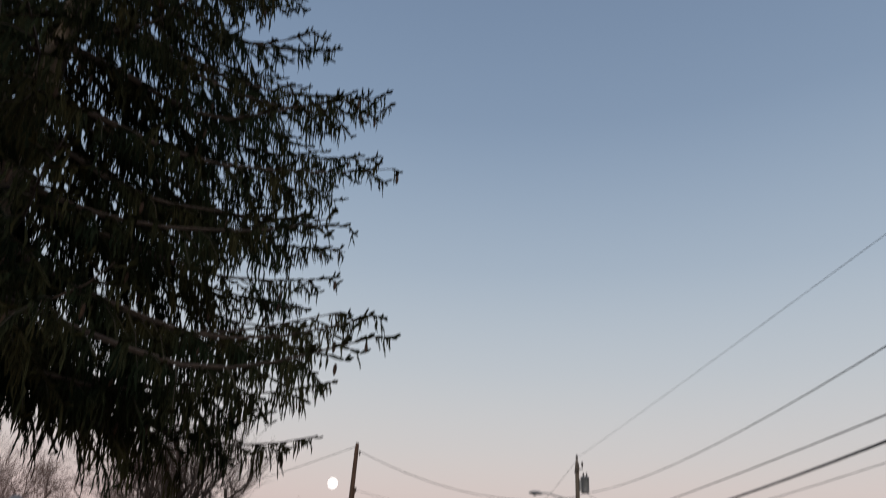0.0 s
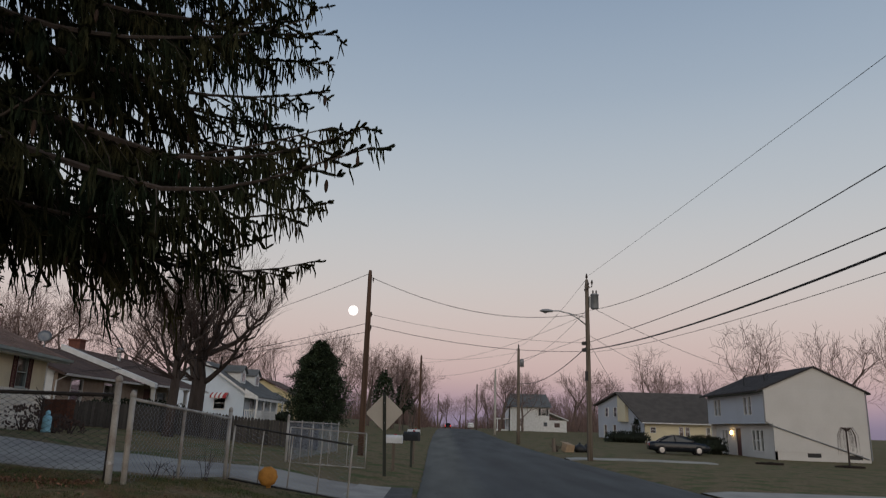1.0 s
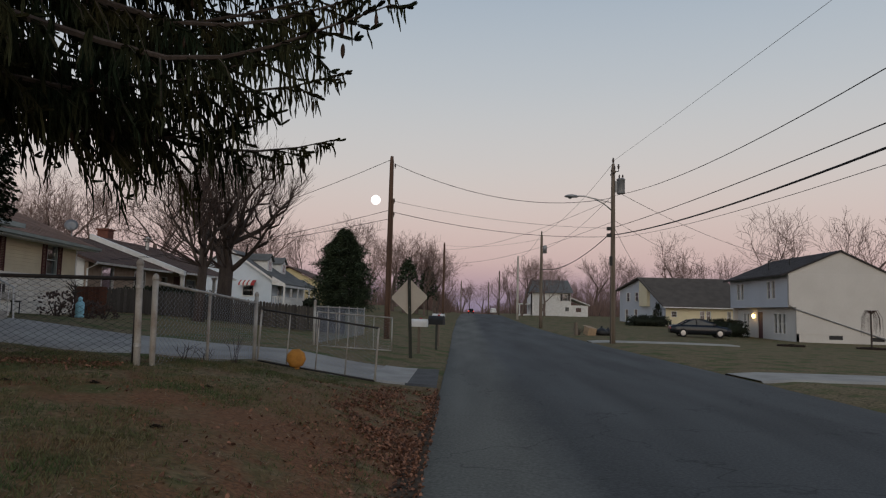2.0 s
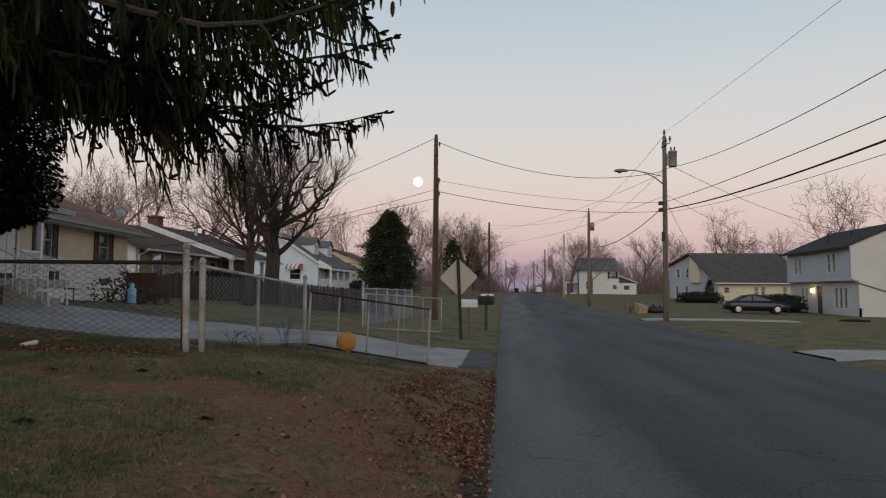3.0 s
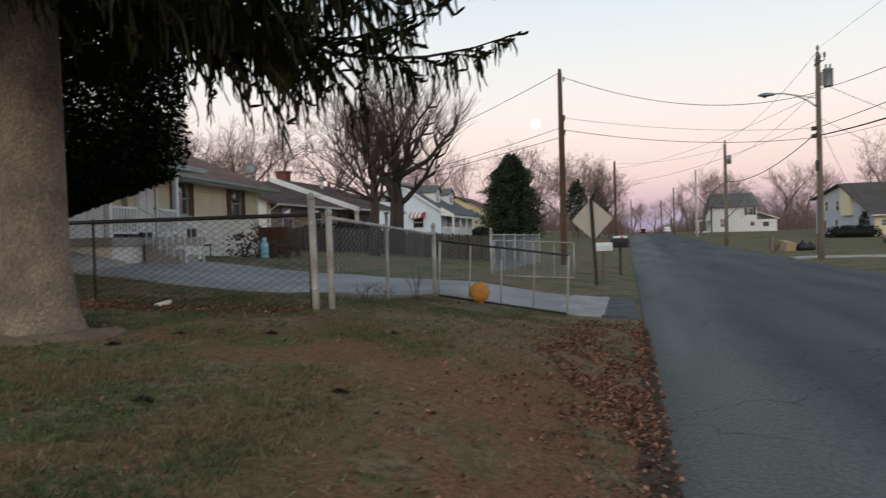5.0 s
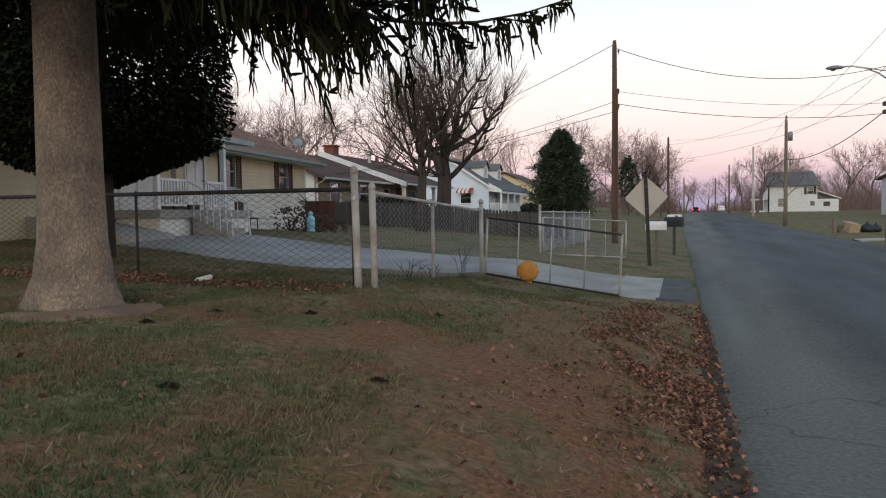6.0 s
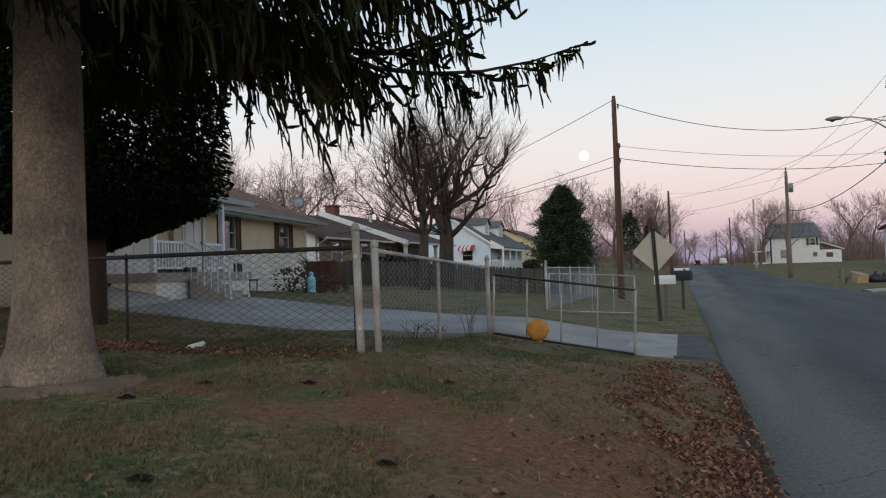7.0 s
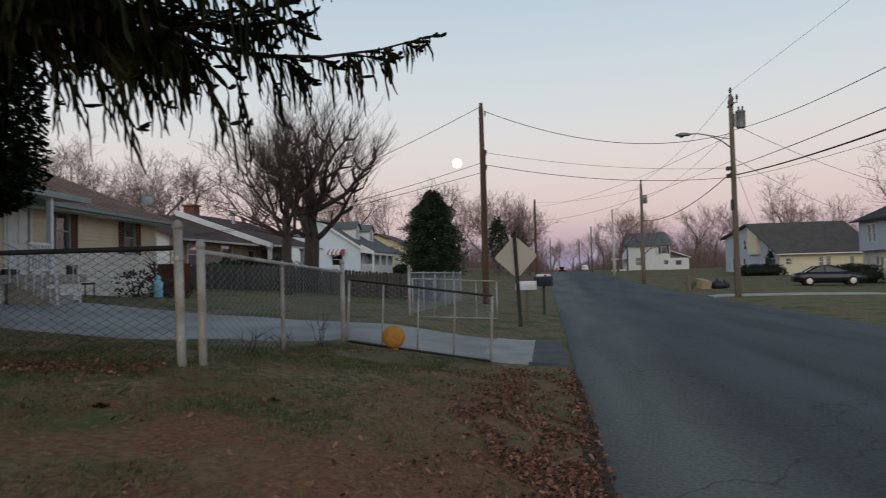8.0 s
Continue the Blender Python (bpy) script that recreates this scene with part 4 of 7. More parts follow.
# painted stone courses below the siding
stone_meshes = [mesh_of("stone", Geo().bevel_box(0.006, w - 0.006, -0.045, 0.002, 0.006, 0.184, 0.012), M_STONE) for w in (0.34, 0.46, 0.58)]
rs = random.Random(4)
for row in range(7):
    u, z = 0.0, 1.10 + row * 0.19
    while u < L1 - 0.2:
        k = rs.randrange(3)
        w = (0.34, 0.46, 0.58)[k]
        if u + w > L1:
            break
        if not (u < 1.55 and z > 1.4):
            piece("stone", stone_meshes[k], h1, mf @ pose(u, 0, z))
        u += w
# side and back walls, floor
wall(h1, face_matrix((HX1 - 9, HY0 + 0.001, 0), 0), 0, 9 - 0.2, 0.8, 3.62, [], M_CREAM)
wall(h1, face_matrix((HX1 - 0.2, HY1, 0), 180), 0, 8.8, 0.8, 3.62, [], M_CREAM)
wall(h1, face_matrix((HX1 - 9, HY1, 0), 270), 0, L1, 0.8, 3.62, [], M_CREAM)
part("floor_slab", Geo().box(HX1 - 8.8, HX1 - 0.2, HY0 + 0.2, HY1 - 0.2, 1.2, 1.5), M_DARKIN, h1)
part("corner_board", Geo().box(HX1 - 0.09, HX1 + 0.028, HY1 - 0.09, HY1 + 0.004, 1.0, 3.6), M_WHITE, h1)
EAVE1, RIDGE1 = (HX1 + 0.62, 3.62), (HX1 - 4.6, 6.25)
roof_slab(h1, EAVE1, RIDGE1, 8.2, HY1 + 0.5, M_ROOF_BROWN, label="brown asphalt shingle hip roof", hip=5.2)
roof_slab(h1, (HX1 - 9.8, 3.62), RIDGE1, 8.2, HY1 + 0.5, M_ROOF_BROWN, courses=False, hip=5.2)
part("roof_end", Geo().add([(HX1 + 0.62, HY1 + 0.5, 3.62), (HX1 - 9.8, HY1 + 0.5, 3.62), (HX1 - 4.6, HY1 - 4.7, 6.25), (HX1 - 4.6, HY1 - 4.7, 6.1), (HX1 + 0.62, HY1 + 0.5, 3.5), (HX1 - 9.8, HY1 + 0.5, 3.5)], [(0, 2, 1), (4, 5, 3), (0, 1, 5, 4)]), M_ROOF_BROWN, h1)
part("soffit", Geo().box(HX1 + 0.02, HX1 + 0.6, 8.2, HY1 + 0.45, 3.47, 3.5), M_WHITE, h1)
part("fascia", Geo().box(HX1 + 0.585, HX1 + 0.625, 8.2, HY1 + 0.48, 3.44, 3.6), M_FASCIA, h1, "grey-green fascia")
gutter(h1, HX1 + 0.625, 3.5, 8.2, HY1 + 0.5, 1, M_FASCIA)
# porch roof, post, deck, railing and steps
part("porch_roof", Geo().prism([(HX1 + 0.3, 3.64), (HX1 + 1.75, 3.50), (HX1 + 1.75, 3.63), (HX1 + 0.1, 3.86)], "y", 15.0, 20.15), M_FASCIA, h1, "flat grey-green porch roof")
for y in (15.8, 18.7):
    part("porch_post", Geo().bevel_box(HX1 + 1.5, HX1 + 1.62, y - 0.06, y + 0.06, 1.74, 3.53, 0.008), M_WHITE, h1)
part("porch_deck", Geo().box(HX1 + 0.004, HX1 + 1.7, 15.7, 20.0, 1.55, 1.74), M_CONCRETE, h1, "concrete porch floor")
part("porch_base", Geo().box(HX1 + 0.004, HX1 + 1.62, 15.8, 19.9, 0.7, 1.55), M_STONE, h1, "white-painted stone porch base")
rail = thing("porch_railing", (HX1 + 1.6, 17, 1.74), "white slatted railing along the porch", "railing")
for z in (1.82, 2.40):
    for ya, yb in ((15.9, 16.9), (17.85, 18.7)):
        part("rail", Geo().box(HX1 + 1.55, HX1 + 1.60, ya, yb, z, z + 0.05), M_WHITE, rail)
bal = mesh_of("baluster", Geo().box(-0.018, 0.018, -0.018, 0.018, 0, 0.55), M_WHITE)
for i in range(15):
    piece("baluster", bal, rail, pose(HX1 + 1.575, (15.97 if i < 8 else 16.95) + i * 0.12, 1.86))
steps = thing("porch_steps", (HX1 + 2.2, 17.4, 1.1), "concrete porch steps with white handrails", "steps")
for i in range(3):
    part("tread", Geo().box(HX1 + 1.71 + 0.3 * i, HX1 + 2.01 + 0.3 * i, 16.95, 17.8, 0.85, 1.58 - 0.15 * i), M_CONCRETE_PALE, steps)
for y in (16.95, 17.8):
    hr = part("handrail", Geo().tube([(HX1 + 1.6, y, 2.42), (HX1 + 2.7, y, 1.85), (HX1 + 2.75, y, 1.1)], 0.025, 6), M_WHITE, steps)
    for k in range(6):
        part("baluster", Geo().tube([(HX1 + 1.75 + k * 0.17, y, 1.55 - k * 0.08), (HX1 + 1.75 + k * 0.17, y, 2.33 - k * 0.088)], 0.012, 5), M_WHITE, hr)
dish = thing("satellite_dish", (HX1 - 0.9, 28.0, 4.0), "grey satellite dish mounted on the brown roof", "satellite dish")
part("reflector", Geo().lathe([(0.02, 0.0), (0.15, 0.02), (0.28, 0.07), (0.285, 0.075), (0.15, 0.035), (0.02, 0.012)], (0, 0, 0), 18).xf(pose(HX1 - 0.3, 27.9, 4.42, 70, 0, 20) @ Matrix.Scale(0.85, 4)), M_METAL_GREY, dish, "", True)
part("mast", Geo().tube([(HX1 - 0.3, 27.98, 3.75), (HX1 - 0.3, 27.98, 4.4)], 0.025), M_METAL_GREY, dish)
part("feed_arm", Geo().tube([(HX1 - 0.3, 27.9, 4.27), (HX1 - 0.15, 27.5, 4.32)], 0.012), M_METAL_GREY, dish)

# garage wing
GX = -14.75
gw = thing("garage_wing", (GX, 17, 1.1), "cream garage wing with a white roll-up door", "garage", "houses along the street")
mg = face_matrix((GX, 8.5, 0), 90)
gh = [(6.9, 9.8, 1.62, 3.4)]
wall(gw, mg, 0, HY0 - 8.5 - 0.002, 0.7, 3.6, gh, M_CREAM)
siding(gw, mg, 0, HY0 - 8.5 - 0.01, 1.2, 3.6, gh, M_CREAM, 0.2)
gd = part("garage_door", Geo().box(6.9, 9.8, 0.06, 0.1, 1.6, 3.4).xf(mg), M_WHITE, gw, "white sectional garage door")
for r in range(4):
    for c in range(4):
        part("panel", Geo().bevel_box(6.97 + c * 0.71, 7.6 + c * 0.71, 0.035, 0.065, 1.68 + r * 0.43, 2.04 + r * 0.43, 0.01).xf(mg), M_WHITE, gd)
part("ramp", Geo().prism([(GX + 0.004, 0.9), (GX + 2.2, 0.9), (GX + 2.2, 1.2), (GX + 0.004, 1.62)], "y", 13.9, 15.65), M_CONCRETE, gw, "sloping concrete ramp to the garage door")
wall(gw, face_matrix((GX - 6, 8.5, 0), 0), 0, 6, 0.7, 3.6, [], M_CREAM)

# the ranch house stands a little askew to the street
ASKEW = Matrix.Translation((HX1, HY1, 0)) @ pose(0, 0, 0, 0, 0, 7.2) @ Matrix.Translation((-HX1, -HY1, 0))
for ob in (h1, gw, rail, steps, dish):
    ob.matrix_basis = ASKEW @ Matrix.Translation(BASE[ob.name])

# ---- the brown-roofed house with the columned porch ----
h = thing("brown_roofed_house", (-17, 42, 1.0), "long tan house with brown roof, white trim and columned porch", "house", "houses along the street")
AX, AY0, AY1, BX, BY1 = -17.6, 34.2, 42.2, -18.4, 50.5
mA = face_matrix((AX, AY0, 0), 90)
awin = [(1.2, 2.4, 2.2, 3.3), (4.6, 5.9, 2.2, 3.3)]
wall(h, mA, 0, AY1 - AY0, 0.8, 3.5, awin, M_TAN_WALL)
for w in awin:
    window(h, mA, *w)
wall(h, face_matrix((AX - 8, AY0, 0), 0), 0, 7.8, 0.8, 3.5, [], M_WHITE)
part("gable", Geo().prism([(AX - 8, 3.5), (AX, 3.5), (AX - 4, 4.95)], "y", AY0 + 0.002, AY0 + 0.15), M_WHITE, h, "white gable end")
roof_slab(h, (AX + 0.55, 3.45), (AX - 4, 5.15), AY0 - 0.5, AY1, M_ROOF_UMBER, label="dark brown shingle roof")
roof_slab(h, (AX - 8.5, 3.45), (AX - 4, 5.15), AY0 - 0.5, AY1, M_ROOF_UMBER, courses=False)
gutter(h, AX + 0.55, 3.33, AY0 - 0.5, AY1, 1, M_WHITE)
part("downspout", Geo().tube([(AX + 0.6, AY0 - 0.3, 3.33), (AX + 0.1, AY0 - 0.25, 3.1), (AX + 0.1, AY0 - 0.25, 1.0)], 0.04, 6), M_WHITE, h)
mB = face_matrix((BX, AY1, 0), 90)
bwin = [(1.0, 2.6, 1.9, 3.2), (5.6, 7.2, 1.9, 3.2)]
wall(h, mB, 0.002, BY1 - AY1, 0.9, 3.6, bwin + [(3.6, 4.6, 1.3, 3.3)], M_TAN_WALL)
for w in bwin:
    window(h, mB, *w, mullion=False)
part("door", Geo().box(3.6, 4.6, 0.05, 0.1, 1.3, 3.3).xf(mB), M_SHUTTER, h)
wall(h, face_matrix((BX - 8, BY1, 0), 270), 0, BY1 - AY0, 0.9, 3.6, [], M_TAN_WALL)
wall(h, face_matrix((BX, BY1, 0), 180), 0.2, 8, 0.9, 3.6, [], M_TAN_WALL)
roof_slab(h, (BX + 2.2, 3.42), (BX - 3.4, 5.45), AY1, BY1 + 0.5, M_ROOF_UMBER, label="dark brown shingle roof over the porch")
roof_slab(h, (BX - 8.6, 3.42), (BX - 3.4, 5.45), AY1, BY1 + 0.5, M_ROOF_UMBER, courses=False)
part("rake_board", Geo().prism([(BX + 2.25, 3.22), (BX + 2.25, 3.47), (BX - 3.4, 5.52), (BX - 3.4, 5.22)], "y", AY1 - 0.42, AY1 - 0.002), M_WHITE, h, "broad white rake board")
gutter(h, BX + 2.2, 3.30, AY1, BY1 + 0.5, 1, M_WHITE)
for k in range(4):
    y = AY1 + 0.15 + k * 2.6
    part("porch_column", Geo().bevel_box(BX + 1.85, BX + 2.05, y, y + 0.2, 1.1, 3.32, 0.015).bevel_box(BX + 1.8, BX + 2.1, y - 0.05, y + 0.25, 3.2, 3.32, 0.01), M_WHITE, h)
part("porch_floor", Geo().box(BX + 0.004, BX + 2.2, AY1 + 0.01, BY1, 0.85, 1.15), M_CONCRETE, h)
ch = part("chimney", Geo().box(-23.2, -22.5, 45.2, 45.9, 4.6, 6.1).box(-23.28, -22.42, 45.12, 45.98, 6.1, 6.2), M_TERRACOTTA, h, "red brick chimney")
part("roof_vent", Geo().lathe([(0.12, 0), (0.12, 0.5), (0.24, 0.55), (0.24, 0.75), (0.05, 0.85)], (-20.6, 46.6, 5.0), 12), M_GALV, h)

# ---- pale blue cape house ----
h = thing("cape_house", (-20, 72, 1.4), "pale blue cape house with dormers, white porch and grey roof", "house", "houses along the street")
CX0, CX1, CY0, CY1 = -26.6, -18.2, 67.6, 81.0
cz = 1.2
mC = face_matrix((CX0, CY0, 0), 0)
cw = [(5.6, 6.7, 2.5, 3.6)]
wall(h, mC, 0, CX1 - CX0, cz, 4.15, cw, M_BLUE_WALL)
part("gable", Geo().prism([(CX0, 4.15), (CX1, 4.15), (-22.4, 6.8)], "y", CY0 + 0.002, CY0 + 0.18), M_BLUE_WALL, h)
window(h, mC, *cw[0])
g = Geo()
for k in range(6):
    g.prism([(-21.05 + k * 0.19, 3.95), (-21.05 + k * 0.19 + 0.1, 3.95), (-21.05 + k * 0.19 + 0.1, 3.55), (-21.05 + k * 0.19, 3.55)], "y", CY0 - 0.6, CY0 - 0.58)
aw = part("awning", Geo().prism([(CY0 - 0.001, 4.0), (CY0 - 0.65, 3.68), (CY0 - 0.65, 3.48), (CY0 - 0.63, 3.48), (CY0 - 0.62, 3.65), (CY0 - 0.001, 3.95)], "x", -21.2, -19.7), M_RED, h, "red awning with white stripes")
for k in range(3):
    part("stripe", Geo().prism([(CY0 - 0.005, 4.01), (CY0 - 0.66, 3.69), (CY0 - 0.66, 3.48), (CY0 - 0.655, 3.48), (CY0 - 0.655, 3.68), (CY0 - 0.005, 4.0)], "x", -21.05 + 0.38 * k, -20.8 + 0.38 * k), M_WHITE, aw)
mC2 = face_matrix((CX1, CY0, 0), 90)
wall(h, mC2, 0.002, CY1 - CY0, cz, 4.15, [(2.0, 3.4, 2.2, 3.6), (6.6, 8.0, 2.2, 3.6)], M_BLUE_WALL)
for u in (2.0, 6.6):
    window(h, mC2, u, u + 1.4, 2.2, 3.6)
wall(h, face_matrix((CX1 - 0.2, CY1, 0), 180), 0, 8.0, cz, 4.15, [], M_BLUE_WALL)
wall(h, face_matrix((CX0, CY1, 0), 270), 0, CY1 - CY0, cz, 4.15, [], M_BLUE_WALL)
roof_slab(h, (CX1 + 0.3, 4.02), (-22.4, 6.95), CY0 - 0.35, CY1 + 0.3, M_ROOF_GREY, label="grey-green shingle roof")
roof_slab(h, (CX0 - 0.4, 4.02), (-22.4, 6.95), CY0 - 0.35, CY1 + 0.3, M_ROOF_GREY, courses=False)
roof_slab(h, (CX1 + 1.35, 3.72), (CX1 - 0.3, 4.62), CY0 - 0.3, CY1 + 0.3, M_ROOF_GREY)
part("rake_board", Geo().prism([(CX1 + 0.3, 3.85), (CX1 + 0.3, 4.06), (-22.4, 7.01), (-22.4, 6.78)], "y", CY0 - 0.4, CY0 - 0.352), M_WHITE, h)
part("porch_beam", Geo().prism([(CX1 + 0.1, 3.62), (CX1 + 1.35, 3.45), (CX1 + 1.35, 3.72), (CX1 + 0.1, 4.4)], "y", CY0 - 0.34, CY0 - 0.302).box(CX1 + 1.15, CX1 + 1.33, CY0 - 0.3, CY1, 3.4, 3.6), M_WHITE, h)
for k in range(6):
    y = CY0 - 0.2 + k * 2.6
    part("porch_post", Geo().bevel_box(CX1 + 1.15, CX1 + 1.31, y, y + 0.16, 1.6, 3.42, 0.01), M_WHITE, h)
part("porch_floor", Geo().box(CX1 + 0.004, CX1 + 1.35, CY0 - 0.25, CY1, 1.1, 1.62), M_WHITE, h)
pr = part("porch_railing", Geo().box(CX1 + 1.2, CX1 + 1.26, CY0 - 0.1, CY1 - 3, 2.45, 2.52).box(CX1 + 0.1, CX1 + 1.24, CY0 - 0.18, CY0 - 0.12, 2.45, 2.52), M_WHITE, h)
bal = mesh_of("baluster", Geo().box(-0.025, 0.025, -0.025, 0.025, 1.62, 2.46), M_WHITE)
for k in range(7):
    piece("baluster", bal, pr, pose(CX1 + 0.2 + k * 0.155, CY0 - 0.15, 0))
for k in range(40):
    piece("baluster", bal, pr, pose(CX1 + 1.23, CY0 + 0.1 + k * 0.18, 0))
for yd in (70.2, 75.4):
    dm = part("dormer", Geo().box(-21.4, -19.45, yd, yd + 1.7, 4.7, 6.1).prism([(yd, 6.1), (yd + 1.7, 6.1), (yd + 0.85, 6.6)], "x", -21.8, -19.45), M_WHITE, h, "white gabled dormer")
    part("dormer_roof", Geo().prism([(yd - 0.2, 6.0), (yd + 0.85, 6.66), (yd + 1.9, 6.0), (yd + 1.9, 6.1), (yd + 0.85, 6.78), (yd - 0.2, 6.1)], "x", -22.2, -19.25), M_ROOF_GREY, dm)
    part("pane", Geo().box(-19.44, -19.4, yd + 0.45, yd + 1.25, 5.2, 6.0), M_GLASS, dm)

h = thing("yellow_house", (-18, 90, 1.5), "small pale yellow house with a grey-brown roof", "house", "houses along the street")
mY = face_matrix((-26, 86, 0), 0)
wall(h, mY, 0, 9.2, 1.0, 4.2, [], M_YELLOW_WALL)
mY2 = face_matrix((-16.8, 86, 0), 90)
yw = [(0.9, 1.9, 2.4, 3.7), (3.2, 4.2, 2.4, 3.7), (6.2, 7.4, 2.4, 3.7)]
wall(h, mY2, 0.002, 9, 1.0, 4.2, yw, M_YELLOW_WALL)
for w in yw:
    window(h, mY2, *w)
wall(h, face_matrix((-16.8, 95, 0), 180), 0.2, 9.2, 1.0, 4.2, [], M_YELLOW_WALL)
part("gable", Geo().prism([(-26, 4.2), (-16.8, 4.2), (-21.4, 6.3)], "y", 86.002, 86.15), M_YELLOW_WALL, h)
roof_slab(h, (-16.1, 4.1), (-21.4, 6.5), 85.6, 95.4, M_ROOF_UMBER, courses=False)
roof_slab(h, (-26.7, 4.1), (-21.4, 6.5), 85.6, 95.4, M_ROOF_UMBER, courses=False)

# ---- white two-storey house across the street ----
WX0, WX1, WY0, WY1 = 23.9, 31.4, 55.0, 66.6
wz = -0.35
h = thing("two_storey_house", (27.5, 60, wz), "two-storey pale grey house with plain gable wall and charcoal roof", "house", "houses along the street")
mW = face_matrix((WX0, WY0, 0), 0)
wall(h, mW, 0.55, WX1 - WX0, wz - 0.3, 5.0, [(2.9, 3.9, 0.12, 0.42), (5.9, 6.9, 0.05, 0.35)], M_GREY_WALL, label="plain pale grey gable wall")
wall(h, mW, 0, 0.55, 2.45, 5.0, [], M_GREY_WALL)
part("gable", Geo().prism([(WX0, 5.0), (WX1, 5.0), ((WX0 + WX1) / 2 + 0.1, 6.62)], "y", WY0 + 0.002, WY0 + 0.18), M_GREY_WALL, h)
siding(h, mW, 0.55, WX1 - WX0, 0.5, 2.45, [], M_GREY_WALL, 0.2)
siding(h, mW, 0, WX1 - WX0, 2.45, 5.0, [], M_GREY_WALL, 0.2)
for a in (2.9, 5.9):
    part("vent_window", Geo().box(a, a + 1, 0.03, 0.07, 0.05, 0.42).xf(mW), M_DARK, h, "dark basement window")
mW2 = face_matrix((WX0, WY1, 0), 270)
FL = WY1 - WY0
uwin = [(1.6, 2.25, 3.1, 4.5), (2.45, 3.1, 3.1, 4.5), (7.9, 8.55, 3.1, 4.5), (8.75, 9.4, 3.1, 4.5)]
mW2 = face_matrix((WX0, WY0, 0), 90)
mW2 = pose(WX0, WY1, 0, 0, 0, 270)
wall(h, mW2, 0.002, FL - 0.002, 2.45, 5.0, uwin, M_GREYBLUE_WALL, label="grey-blue upper storey overhanging the entrance")
siding(h, mW2, 0.002, FL - 0.002, 2.45, 5.0, uwin, M_GREYBLUE_WALL, 0.2)
for w in uwin:
    window(h, mW2, *w, frame_mat=M_DARK if False else None, sill=False)
mW3 = pose(WX0 + 0.55, WY1, 0, 0, 0, 270)
lwin = [(1.5, 2.1, 0.4, 2.0), (2.3, 2.9, 0.4, 2.0), (7.8, 8.4, 0.4, 2.0), (8.55, 9.15, 0.4, 2.0), (9.3, 9.9, 0.4, 2.0)]
ldoor = (4.6, 5.6, -0.1, 2.1)
wall(h, mW3, 0, FL, wz - 0.3, 2.44, lwin + [ldoor], M_GREY_WALL)
for w in lwin:
    window(h, mW3, *w, sill=False)
part("door", Geo().bevel_box(4.6, 5.6, 0.06, 0.11, -0.1, 2.1, 0.01).xf(mW3), M_SHUTTER, h)
lamp = part("porch_lamp", Geo().lathe([(0.06, -0.16), (0.1, -0.1), (0.12, 0.06), (0.07, 0.14), (0.02, 0.18)], (WX0 + 0.4, 62.6, 1.75), 10), M_LAMPGLOW, h, "lit amber porch lamp", True)
part("lamp_bracket", Geo().tube([(WX0 + 0.56, 62.6, 1.95), (WX0 + 0.4, 62.6, 1.98), (WX0 + 0.4, 62.6, 1.92)], 0.015), M_DARK, lamp)
wall(h, pose(WX1, WY0, 0, 0, 0, 90), 0.2, FL, wz - 0.3, 5.0, [], M_GREY_WALL)
wall(h, pose(WX1 - 0.2, WY1, 0, 0, 0, 180), 0, WX1 - WX0 - 0.4, wz - 0.3, 5.0, [], M_GREY_WALL)
xr = (WX0 + WX1) / 2 + 0.1
roof_slab(h, (WX0 - 0.5, 4.86), (xr, 6.75), WY0 - 0.15, WY1 + 0.35, M_ROOF_DARK, label="charcoal shingle roof")
roof_slab(h, (WX1 + 0.4, 4.86), (xr, 6.75), WY0 - 0.15, WY1 + 0.35, M_ROOF_DARK, courses=False)
gutter(h, WX0 - 0.5, 4.74, WY0 - 0.15, WY1 + 0.3, -1, M_DARK)
for x in (WX0 - 0.02, WX1 + 0.04):
    part("downspout", Geo().tube([(x, WY0 - 0.06, 4.8), (x, WY0 - 0.06, 2.6 if x < 28 else 0.0)] + ([(x + 0.5, WY0 - 0.06, 2.3), (WX1 - 0.2, WY0 - 0.06, 0.1)] if x < 28 else []), 0.05, 6), M_METAL_GREY, h, "long grey downspout")
for x, y in ((25.0, 61), (25.6, 58.5), (27.6, 58.0)):
    part("roof_vent", Geo().tube([(x, y, 5.3), (x, y, 6.3)], 0.05, 6).tube([(x, y, 6.25), (x + 0.3, y, 6.45)], 0.05, 6), M_DARK, h)

# ---- pale yellow house beyond the car ----
h = thing("lemon_house", (26, 90, 0.4), "lemon-cream house with steep grey-brown roof and pale blue gable end", "house", "houses along the street")
mL = pose(24.0, 88, 0)
lw = [(0.6, 1.3, 1.5, 2.2), (4.0, 4.55, 1.2, 2.3), (4.75, 5.3, 1.2, 2.3), (7.2, 7.7, 0.9, 2.3)]
wall(h, mL, 0, 9.5, 0.0, 2.75, lw, M_LEMON_WALL)
for w in lw:
    window(h, mL, *w, sill=False)
mL2 = pose(21.0, 100, 0, 0, 0, math.degrees(math.atan2(-12, 3)))
LG = math.hypot(3, 12)
lw2 = [(1.6, 2.5, 0.9, 2.4), (4.2, 5.1, 0.9, 2.4), (9.2, 10.1, 0.9, 2.4)]
wall(h, mL2, 0, LG - 0.2, 0.0, 2.75, lw2, M_GREYBLUE_WALL)
for w in lw2:
    window(h, mL2, *w, sill=False)
part("gable", Geo().prism([(0, 2.752), (LG - 0.2, 2.752), (6.2, 6.3), (0, 4.95)], "y", 0.002, 0.18).xf(mL2), M_GREYBLUE_WALL, h, "pale blue gable end")
